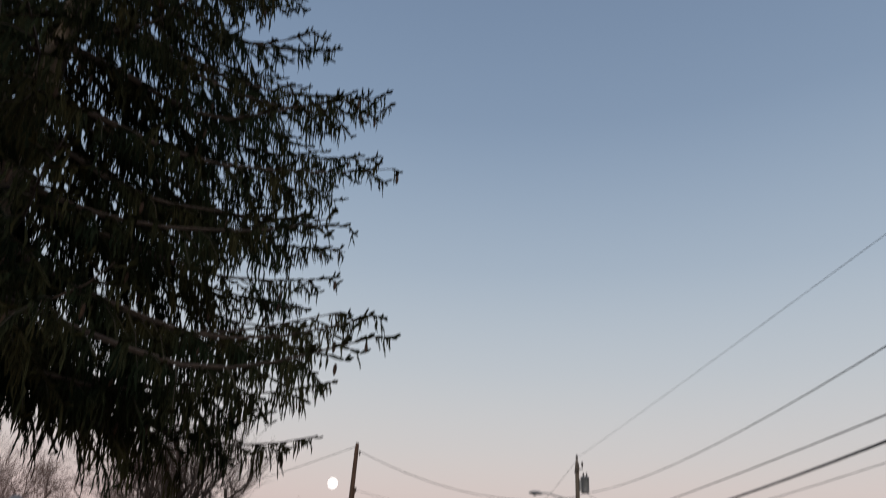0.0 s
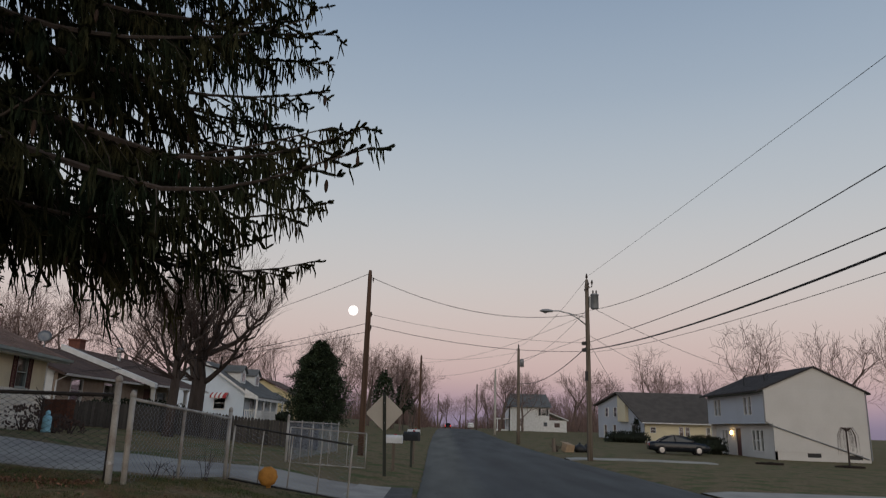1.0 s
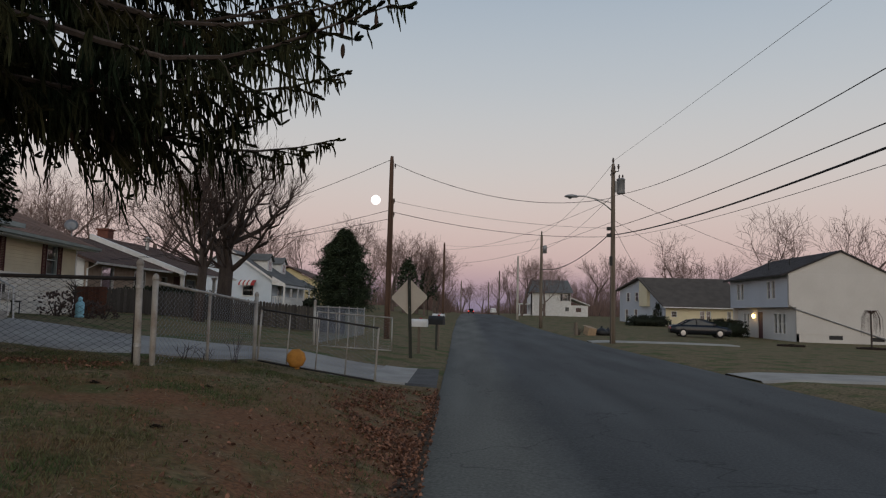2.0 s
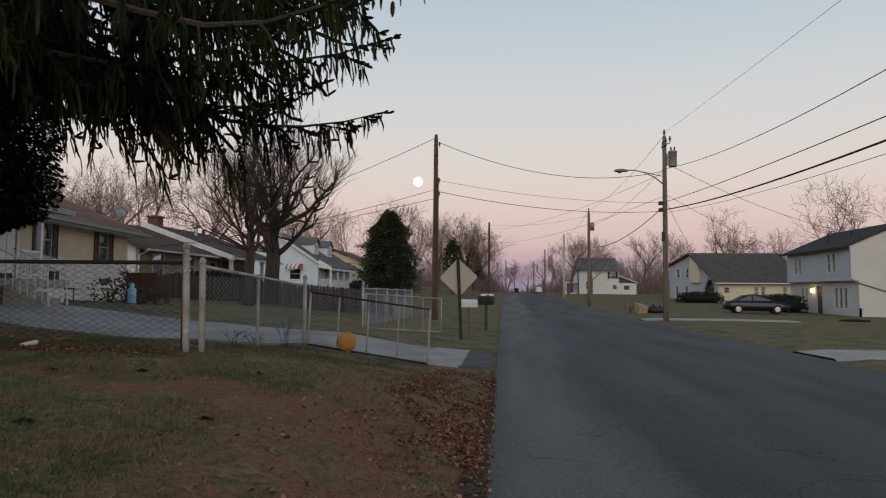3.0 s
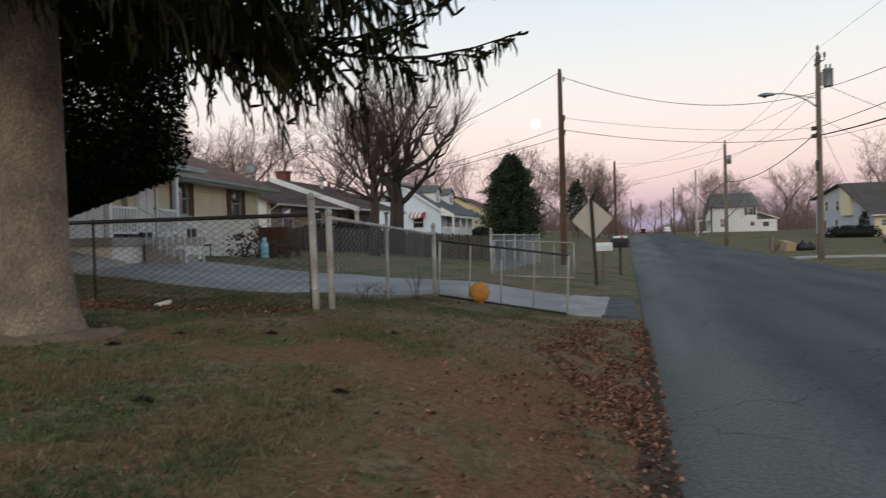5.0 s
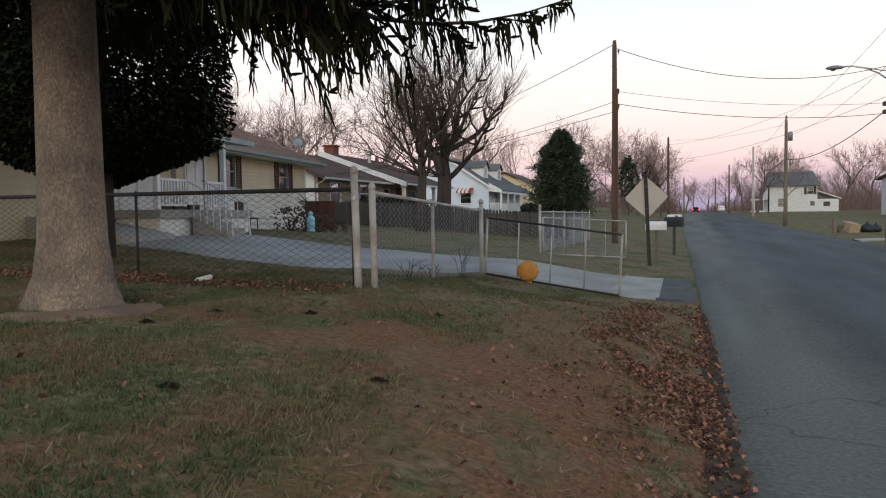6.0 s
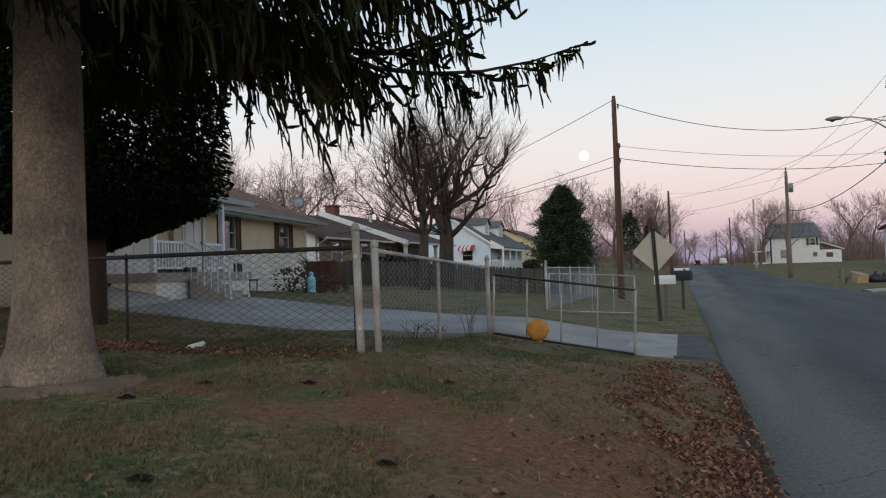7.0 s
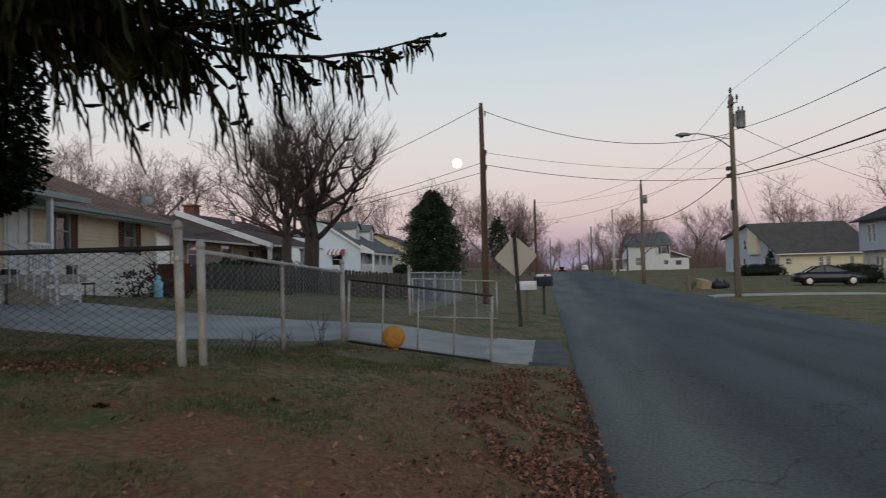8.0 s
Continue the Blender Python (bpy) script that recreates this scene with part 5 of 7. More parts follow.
for u in (2.2, 4.6):
    window(h, mL2 @ pose(0, -0.075, 0), u, u + 0.9, 3.4, 4.6, sill=False)
    # thin dark sheet on the uncut wall, its colour standing for an unlit interior
    part("dark_backing", Geo().box(u + 0.05, u + 0.85, -0.012, -0.004, 3.45, 4.55).xf(mL2), M_DARKIN, h)
part("corner_bay", Geo().prism([(6.3, 2.76), (8.4, 2.76), (8.4, 4.9), (6.3, 6.0)], "y", -0.4, -0.002).xf(mL2), M_LEMON_WALL, h, "cream siding bay")
part("roof", Geo().add([(23.5, 87.4, 2.6), (34.2, 87.4, 2.6), (33.0, 94, 6.35), (21.95, 94, 6.35), (33.0, 100.5, 4.85), (20.4, 100.5, 4.85),
                        (23.5, 87.4, 2.75), (34.2, 87.4, 2.75), (33.0, 94, 6.5), (21.95, 94, 6.5), (33.0, 100.5, 5.0), (20.4, 100.5, 5.0)],
                       [(3, 2, 1, 0), (5, 4, 2, 3), (6, 7, 8, 9), (9, 8, 10, 11), (0, 1, 7, 6), (0, 6, 9, 3), (3, 9, 11, 5), (1, 2, 8, 7), (2, 4, 10, 8), (4, 5, 11, 10)]), M_ROOF_TAUPE, h, "steep grey-brown shingle roof")
wall(h, pose(33.5, 88, 0, 0, 0, 90), 0.2, 11, 0, 2.7, [], M_LEMON_WALL)
part("gutter", Geo().box(23.5, 34.2, 87.3, 87.395, 2.58, 2.7), M_WHITE, h)

# ---- far white house ----
h = thing("far_white_house", (15, 122, 1.3), "white two-storey house with grey roof and low side wing", "house", "houses along the street")
mF = pose(10.6, 120, 0)
fw = [(5.2, 6.1, 3.7, 4.8), (5.6, 6.3, 2.0, 2.7), (1.3, 2.3, 1.9, 3.2)]
wall(h, mF, 0, 6.6, 1.0, 5.1, fw, M_WHITE)
for w in fw:
    window(h, mF, *w, shutters=M_DARK if w[2] > 3 else None, sill=False)
wall(h, pose(10.6, 128, 0, 0, 0, 270), 0, 8, 1.0, 5.1, [(3, 4, 2, 3.4)], M_WHITE)
part("roof", Geo().add([(10.2, 119.5, 5.0), (17.6, 119.5, 5.0), (17.2, 124, 7.3), (10.8, 124, 7.3), (17.6, 128.5, 5.0), (10.2, 128.5, 5.0)], [(0, 1, 2, 3), (3, 2, 4, 5), (1, 4, 2), (0, 3, 5), (0, 5, 4, 1)]), M_ROOF_GREY, h)
wall(h, pose(17.2, 120.6, 0), 0.002, 2.9, 1.0, 3.0, [(0.9, 1.8, 1.9, 2.6)], M_WHITE)
part("wing_roof", Geo().prism([(17.2, 4.3), (20.4, 3.1), (20.4, 2.95), (17.2, 4.15)], "y", 120.3, 127), M_WHITE, h)
part("porch", Geo().box(8.6, 10.59, 120.3, 126, 3.0, 3.15).box(8.7, 8.85, 120.4, 120.55, 1.2, 3.0).box(8.6, 10.59, 120.3, 126, 1.1, 1.4), M_WHITE, h)
wall(h, pose(17.2, 120, 0, 0, 0, 90), 0.2, 8, 1.0, 5.1, [], M_WHITE)

# ---- trees ----


def strand(g, p, length, width, r, sway):
    """A hanging spruce branchlet: two crossed ribbons of needles, full to a blunt end."""
    n = max(3, min(5, int(length / 0.075)))
    d = Vector((sway[0], sway[1], -1))
    pts = [Vector(p)]
    for i in range(n):
        pts.append(pts[-1] + (d + Vector((r.uniform(-0.3, 0.3), r.uniform(-0.3, 0.3), 0))).normalized() * (length / n))
    a = r.uniform(0, 6.28)
    for k in (0, 1):
        side = Vector((math.cos(a + 1.57 * k), math.sin(a + 1.57 * k), 0)) * width
        verts = []
        for i, q in enumerate(pts):
            w = (0.5 if i == 0 else 0.35 if i == n else 1.0) * r.uniform(0.45, 1.35)
            verts += [q - side * w, q + side * w * r.uniform(0.5, 1.4)]
        g.add(verts, [(2 * i, 2 * i + 1, 2 * i + 3, 2 * i + 2) for i in range(n)])


def needle_shoot(g, p, e, width, r):
    """A shoot thick with needles, as two crossed spindles."""
    d = e - p
    if d.length < 1e-4:
        return
    a = d.orthogonal().normalized() * width
    for sv in (a, d.normalized().cross(a)):
        m1, m2 = p.lerp(e, 0.3), p.lerp(e, 0.8)
        k = r.uniform(0.8, 1.2)
        g.add([p - sv * 0.5, p + sv * 0.5, m1 - sv * k, m1 + sv, m2 - sv, m2 + sv * k, e - sv * 0.25, e + sv * 0.25], [(0, 1, 3, 2), (2, 3, 5, 4), (4, 5, 7, 6)])


def hanging_spruce(at, r, limbs_at, tip_r, top, material, dens, label, trunk_r, low_trunk=True, cones=0):
    x, y = at
    z0 = ground_z(x, y)
    t = thing("spruce_tree", (x, y, z0), label, "tree", "evergreen trees by the lawn")
    g = Geo()
    n, prof = 22, [(1.75, -0.15), (1.5, 0.05), (1.22, 0.28), (1.06, 0.6), (1.0, 1.1), (0.96, 2.0), (0.88, 3.6), (0.7, 7.0), (0.4, top * 0.75), (0.06, top)]
    for f, z in prof:
        for k in range(n):
            a = 2 * math.pi * k / n
            bulge = 1 + (0.16 * math.sin(a * 5 + 1) + 0.08 * math.sin(a * 9)) * max(0, f - 0.98) / 0.75
            rr = trunk_r * f * bulge
            g.v.append((x + rr * math.cos(a), y + rr * math.sin(a), z0 + z))
    g.f = [(i * n + k, i * n + (k + 1) % n, (i + 1) * n + (k + 1) % n, (i + 1) * n + k) for i in range(len(prof) - 1) for k in range(n)]
    part("trunk", g, M_PLATES, t, "stout grey-brown flaking trunk with flared roots", True)
    leaf, cone = Geo(), []
    for z, az, length in limbs_at:
        droop = r.uniform(0.12, 0.3) * length
        lift = r.uniform(0.02, 0.14) * length
        dirv = Vector((math.cos(az), math.sin(az), 0))
        pts, m = [], 9
        for i in range(m + 1):
            s = i / m
            h = -droop * math.sin(s * math.pi * 0.62) + lift * max(0, s - 0.55) * 2.2
            wob = Vector((-dirv.y, dirv.x, 0)) * 0.10 * length * noise.noise((s * 2.2, az * 3, z))
            pts.append(Vector((x, y, z0 + z)) + dirv * (length * s) + wob + Vector((0, 0, h)))
        wood = Geo()
        wood.tube(pts, [0.038 * (1 - s / m) * (length / 4) + 0.006 for s in range(m + 1)], 5)
        # side branches along the outer two thirds, each hung with strands
        k = int(length * 7.2 * dens)
        for i in range(k):
            s = 0.06 + 0.94 * (i + r.random()) / k
            seg = min(int(s * m), m - 1)
            p = pts[seg].lerp(pts[seg + 1], s * m - seg)
            sgn = 1 if i % 2 else -1
            sl = (0.15 + 1.05 * (1 - s) * min(1, s * 4)) * r.uniform(0.65, 1.3) * min(1.2, length / 3.2)
            out = (dirv * 0.75 + Vector((-dirv.y, dirv.x, 0)) * sgn * r.uniform(0.4, 1.1)).normalized()
            fall = r.uniform(0.25, 0.95) * min(1, 2.2 * (1 - s) + 0.15)
            e = p + out * sl * (1 - 0.3 * fall) + Vector((0, 0, -fall * sl + 0.04))
            mid = p.lerp(e, 0.5) + Vector((0, 0, 0.12 * fall * sl))
            wood.tube([p, mid, e], [0.012, 0.008, 0.003], 3, False)
            needle_shoot(leaf, p, mid, 0.018, r)
            needle_shoot(leaf, mid, e, 0.018, r)
            ns = max(4, int(sl * 40 * dens))
            for j in range(ns):
                u = (j + r.random()) / ns
                q = p.lerp(mid, u * 2) if u < 0.5 else mid.lerp(e, u * 2 - 1)
                if noise.noise(q * 1.7) + 0.5 * noise.noise(q * 4.1) < -0.17 and r.random() < 0.9:
                    continue
                strand(leaf, q, (0.07 + 0.42 * r.random() ** 1.4) * (0.6 if s > 0.85 else 1), 0.0108, r, (out.x * 0.18, out.y * 0.18))
            # short upturned shoots at its end and along its back
            for c in range(5):
                b0 = e if c < 3 else p.lerp(e, r.uniform(0.3, 0.9))
                f = (out * 0.8 + Vector((r.uniform(-0.8, 0.8), r.uniform(-0.8, 0.8), r.uniform(-0.1, 0.7)))).normalized() * r.uniform(0.05, 0.13)
                needle_shoot(leaf, b0, b0 + f, 0.015, r)
            if cones and r.random() < cones:
                c = e.lerp(p, r.uniform(0, 0.4)) + Vector((0, 0, -0.06))
                cone.append((c, r.uniform(0.8, 1.2)))
        part("limb", wood, M_BARK_DARK, t)
    tagged(part("foliage", leaf, material, t, "dark drooping curtains of needles"), kind="stuff")
    if cone:
        me = mesh_of("cone", Geo().lathe([(0.004, 0), (0.016, -0.02), (0.021, -0.06), (0.018, -0.10), (0.006, -0.135)], (0, 0, 0), 6), M_CONE, True)
        for c, size in cone:
            piece("cone", me, t, Matrix.Translation(c) @ Matrix.Scale(size, 4))
    return t


r = random.Random(11)
limbs = []
z = 3.45
while z < 12.0:
    n = 7 if z < 6 else 6
    reach = along(z, [(3.3, 3.5), (4.3, 4.6), (5.5, 4.7), (8, 4.5), (12.0, 1.8)])
    off = r.uniform(0, 6.28)
    for k in range(n):
        if -0.35 < (off + 2 * math.pi * k / n + 0.35) % (2 * math.pi) - 0.35 < 0.85:
            continue
        limbs.append((z + r.uniform(-0.2, 0.2), off + 2 * math.pi * k / n + r.uniform(-0.3, 0.3), reach * r.uniform(0.72, 1.05)))
    z += 0.46 if z < 8 else 0.8
for z, reach in ((3.4, 4.0), (3.95, 5.05), (4.6, 4.7), (5.35, 4.7), (6.1, 4.4), (6.75, 4.8), (7.55, 4.7), (8.4, 4.6), (9.3, 4.1), (10.4, 3.4)):
    for az in (0.0, 0.32, 0.68):  # separate tiers of long limbs reaching out over the road
        limbs.append((z + r.uniform(-0.12, 0.12), az + r.uniform(-0.13, 0.13), reach * r.uniform(0.86, 1.04)))
hanging_spruce((-5.46, 8.05), r, limbs, 5, 15, M_NEEDLE, 0.88, "large Norway spruce with drooping branches beside the lawn", 0.262, cones=0.10)



def dense_evergreen(at, r, radius, low, top, n, label):
    """A broad evergreen whose packed hanging sprays let almost no light through."""
    x, y = at
    z0 = ground_z(x, y)
    t = thing("evergreen_tree", (x, y, z0), label, "tree", "evergreen trees by the lawn")
    part("trunk", Geo().tube([(x, y, z0 - 0.1), (x, y, z0 + 3), (x, y, z0 + top)], [0.17, 0.14, 0.02], 10), M_BARK_DARK, t, "", True)
    g = Geo()
    for i in range(n):
        s = r.random()
        z = low + (top - low) * s ** 1.3
        a = r.uniform(0, 6.28)
        edge = radius * along(s, [(0, 0.3), (0.05, 0.62), (0.12, 0.86), (0.28, 1.0), (0.6, 0.97), (1, 0.2)]) * (1 + 0.22 * noise.noise((math.cos(a) * 2, math.sin(a) * 2, z * 1.1)))
        rr = edge * math.sqrt(r.uniform(0.25, 1.0))
        p = Vector((x + rr * math.cos(a), y + rr * math.sin(a), z0 + z + 0.25 * noise.noise((x + rr * math.cos(a), y + rr * math.sin(a), 5))))
        l = r.uniform(0.05, 0.125)
        out = Vector((math.cos(a) * 0.5 + r.uniform(-0.5, 0.5), math.sin(a) * 0.5 + r.uniform(-0.5, 0.5), r.uniform(-1, 0.2))).normalized() * l
        b = r.uniform(0, 6.28)
        sd = Vector((math.cos(b), math.sin(b), r.uniform(-0.3, 0.3))) * l * 0.34
        g.add([p, p + out * 0.55 + sd, p + out, p + out * 0.55 - sd], [(0, 1, 2, 3)])
    tagged(part("foliage", g, M_NEEDLE2, t, "packed dark sprays"), kind="stuff")
    return t


dense_evergreen((-9.75, 12.75), random.Random(23), 2.08, 1.38, 9.5, 140000, "dense dark evergreen behind the chain-link fence")


def bare_tree(r, height, trunk_r, spread_f, levels, fork, up=0.35, thin=0.012, start=0.25, minimum=0.35, kids=(2, 4)):
    """Trunk and twig meshes of a leafless tree standing at the origin."""
    wood, twig = Geo(), Geo()

    def grow(p, d, length, rad, level):
        n = 4 if level < 2 else 3
        pts, q, dd = [p], Vector(p), Vector(d)
        for i in range(n):
            dd = (dd + Vector((r.uniform(-1, 1), r.uniform(-1, 1), r.uniform(-0.4, 1) * up)) * 0.16).normalized()
            q = q + dd * (length / n)
            pts.append(q.copy())
        end = max(thin * 0.6, rad * (0.62 if level < levels else 0.3))
        (wood if level < 2 else twig).tube(pts, [rad + (end - rad) * i / n for i in range(n + 1)], 7 if level < 2 else (4 if level < 3 else 3), False)
        if level >= levels:
            return
        k = r.randint(*kids)
        for j in range(k + (1 if level else 0)):
            s = start + (1 - start) * (j + 0.8 * r.random()) / k if level else 0.55 + 0.45 * j / max(1, k - 1)
            s = min(1, s)
            i = min(int(s * n), n - 1)
            b = pts[i].lerp(pts[i + 1], s * n - i)
            a = r.uniform(0, 6.28)
            side = dd.orthogonal().normalized()
            side.rotate(Matrix.Rotation(a, 3, dd))
            nd = (dd * (1 - fork * 0.55) + side * fork * r.uniform(0.6, 1.2) * spread_f + Vector((0, 0, up * 0.5))).normalized()
            grow(b, nd, length * r.uniform(0.52, 0.82), max(thin, end * r.uniform(0.5, 0.85)), level + 1)

    grow(Vector((0, 0, -0.1)), Vector((0, 0, 1)), height * minimum, trunk_r, 0)
    return wood, twig


def tree_kind(seed, label, wood_mat, twig_mat, group, **kw):
    r = random.Random(seed)
    wood, twig = bare_tree(r, **kw)
    tall = 10 / max(p[2] for p in twig.v)
    for q in (wood, twig):
        q.v = [(a * tall, b * tall, c * tall) for a, b, c in q.v]
    t = thing("bare_tree", (0, 0, 0), label, "tree", group)
    part("trunk", wood, wood_mat, t, "", True)
    tagged(part("crown", twig, twig_mat, t), kind="stuff")
    return t


def place(t, x, y, s, rz, first=False, sink=0.0):
    z = ground_z(x, y) - sink
    m = pose(x, y, z, 0, 0, rz) @ Matrix.Scale(s, 4)
    if first:
        t.matrix_basis = m
        return t
    c = copy_thing(t, pose(x, y, z, 0, 0, rz))
    c.scale = (s, s, s)
    return c


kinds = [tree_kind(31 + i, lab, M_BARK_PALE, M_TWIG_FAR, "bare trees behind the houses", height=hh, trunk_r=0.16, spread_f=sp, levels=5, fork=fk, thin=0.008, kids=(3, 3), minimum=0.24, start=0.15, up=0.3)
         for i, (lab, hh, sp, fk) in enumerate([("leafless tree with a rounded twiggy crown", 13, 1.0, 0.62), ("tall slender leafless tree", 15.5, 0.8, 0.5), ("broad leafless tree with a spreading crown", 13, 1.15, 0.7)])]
r = random.Random(5)
spots = []
for i in range(12):  # behind the houses of the near side
    spots.append((-54 + i * 2.1 + r.uniform(-1, 1), 66 + r.uniform(-5, 10), r.uniform(1.15, 1.5)))
for i in range(9):
    spots.append((-40 + i * 3.4 + r.uniform(-1, 1), 112 + r.uniform(-6, 14), r.uniform(1.25, 1.65)))
spots += [(-7.6, 88, 0.98), (-5.0, 86, 0.96), (-9.2, 90, 1.05), (-6.4, 92, 1.0), (-3.9, 96, 0.95), (-8, 102, 1.15), (-5.0, 112, 1.0), (-6, 125, 1.0), (-4.2, 140, 0.9)]
spots += [(10.5, 135, 1.05), (9, 150, 1.05), (12.0, 112, 0.95), (8.6, 114, 1.0)]
for i in range(13):  # woods beyond the street's far side
    spots.append((15 + i * 4.2 + r.uniform(-1.5, 1.5), 145 + r.uniform(-8, 25), r.uniform(0.95, 1.4)))
spots += [(35.2, 84, 1.5), (41, 75, 1.35), (44.2, 73, 1.4), (32, 112, 1.35)]
for i in range(26):
    spots.append((-50 + i * 4 + r.uniform(-2, 2), 240 + r.uniform(-20, 40), r.uniform(1.1, 1.5)))
used = [False] * 3
for i, (x, y, s) in enumerate(spots):
    k = i % 3
    place(kinds[k], x, y, s, r.uniform(0, 360), first=not used[k])
    used[k] = True


def pollard(at, r, trunk_r, height, label, arms, reach):
    """A hard-pruned maple: thick knuckled limbs with a fan of fine whips."""
    x, y = at
    z0 = ground_z(x, y)
    t = thing("pollarded_tree", (x, y, z0), label, "tree", "pollarded maples in the yard")
    wood, whip = Geo(), Geo()
    rise = [(0, -0.2, 1.45), (0.01, 0.25, 1.1), (0.05, 0.16 * height, 1.0), (0.10, 0.27 * height, 0.95), (0.05, 0.36 * height, 0.72), (0.16, 0.46 * height, 0.5)]
    trunk = [Vector((x + a, y, z0 + b)) for a, b, _ in rise]
    fork = trunk[3]
    wood.tube(trunk, [trunk_r * c for _, _, c in rise], 12)

    def whips(p, d, n, length):
        for _ in range(n):
            outward = (p - fork)
            outward.z *= 0.35
            nd = (d * 0.15 + outward.normalized() * 0.38 + Vector((r.uniform(-1, 1), r.uniform(-1, 1), 0)) * 0.6 + Vector((0, 0, r.uniform(0.1, 0.95)))).normalized()
            l = length * r.uniform(0.4, 1.1)
            q = p + nd * l * 0.5 + Vector((0, 0, 0.06 * l))
            e = q + (nd + Vector((r.uniform(-0.25, 0.25), r.uniform(-0.25, 0.25), 0.3))).normalized() * l * 0.5
            whip.tube([p, q, e], [0.009, 0.006, 0.0035], 3, False)
            for _ in range(3):
                b = p.lerp(q, r.uniform(0.3, 1)) if r.random() < 0.4 else q.lerp(e, r.uniform(0, 0.7))
                whip.tube([b, b + (nd + Vector((r.uniform(-0.8, 0.8), r.uniform(-0.8, 0.8), 0.3))).normalized() * l * 0.3], [0.0055, 0.003], 3, False)

    for i in range(arms):
        a = 2 * math.pi * i * 0.382 + r.uniform(-0.3, 0.3)
        tilt = (0.65, 1.5, 2.5, 1.9, 1.1)[i % 5] * r.uniform(0.85, 1.15)
        d = Vector((math.cos(a) * tilt, math.sin(a) * tilt, 1)).normalized()
        l = reach * r.uniform(0.85, 1.1)
        q = trunk[3].lerp(trunk[5], (i % 4) / 4) if i % 4 else trunk[2].lerp(trunk[3], 0.8)
        p, pts, rad = q.copy(), [q.copy()], [trunk_r * 0.42]
        steps_n = 6
        for k in range(steps_n):
            d = (d + Vector((r.uniform(-0.42, 0.42), r.uniform(-0.42, 0.42), 0.06 + 0.03 * k))).normalized()
            p = p + d * l / steps_n
            pts.append(p.copy())
            rad.append(trunk_r * (0.42 - 0.052 * (k + 1)))
            if k == 0:
                continue
            for _ in range(2):
                # a crooked pruned stub that ends in a swollen knuckle
                sd = (d * 0.5 + Vector((r.uniform(-1, 1), r.uniform(-1, 1), r.uniform(-0.2, 0.4)))).normalized()
                sl = l * r.uniform(0.14, 0.30)
                q = p + sd * sl * 0.6
                e = q + (sd * 0.5 + Vector((r.uniform(-0.3, 0.3), r.uniform(-0.3, 0.3), 0.8))).normalized() * sl * 0.5
                wood.tube([p, q, q.lerp(e, 0.7), e], [trunk_r * 0.17, trunk_r * 0.12, trunk_r * 0.11, trunk_r * 0.16], 7)
                whips(e, sd, 5, reach * 0.42)
                whips(q, sd, 3, reach * 0.4)
        rad[-1] *= 1.3
        wood.tube(pts, rad, 8)
        whips(p, d, 12, reach * 0.46)
    for _ in range(12):
        # longer unpruned shoots trailing outwards from the lower limbs
        a = r.uniform(2.2, 5.2)
        p = trunk[3] + Vector((math.cos(a), math.sin(a), r.uniform(0.1, 0.6))) * reach * 0.5
        e = p + Vector((math.cos(a) * 0.8, math.sin(a) * 0.8, r.uniform(0.1, 0.7))) * reach * r.uniform(0.4, 0.62)
        m1 = p.lerp(e, 0.5) + Vector((0, 0, 0.15))
        whip.tube([trunk[3], p, m1, e], [0.03, 0.018, 0.01, 0.004], 4, False)
        whips(m1, e - p, 2, reach * 0.3)
        whips(e, e - p, 2, reach * 0.2)
    part("trunk", wood, M_BARK_DARK, t, "dark trunk and knuckled limbs", True)
    tagged(part("crown", whip, M_TWIG, t, "fan of fine reddish whips"), kind="stuff")
    return t


r = random.Random(3)
pollard((-11.25, 31.6), r, 0.2, 8.6, "dark pollarded tree in front of the wooden fence", 6, 3.4)
pollard((-11.9, 36.4), r, 0.36, 9.0, "thick pollarded maple with knuckled limbs behind the wooden fence", 12, 4.5)


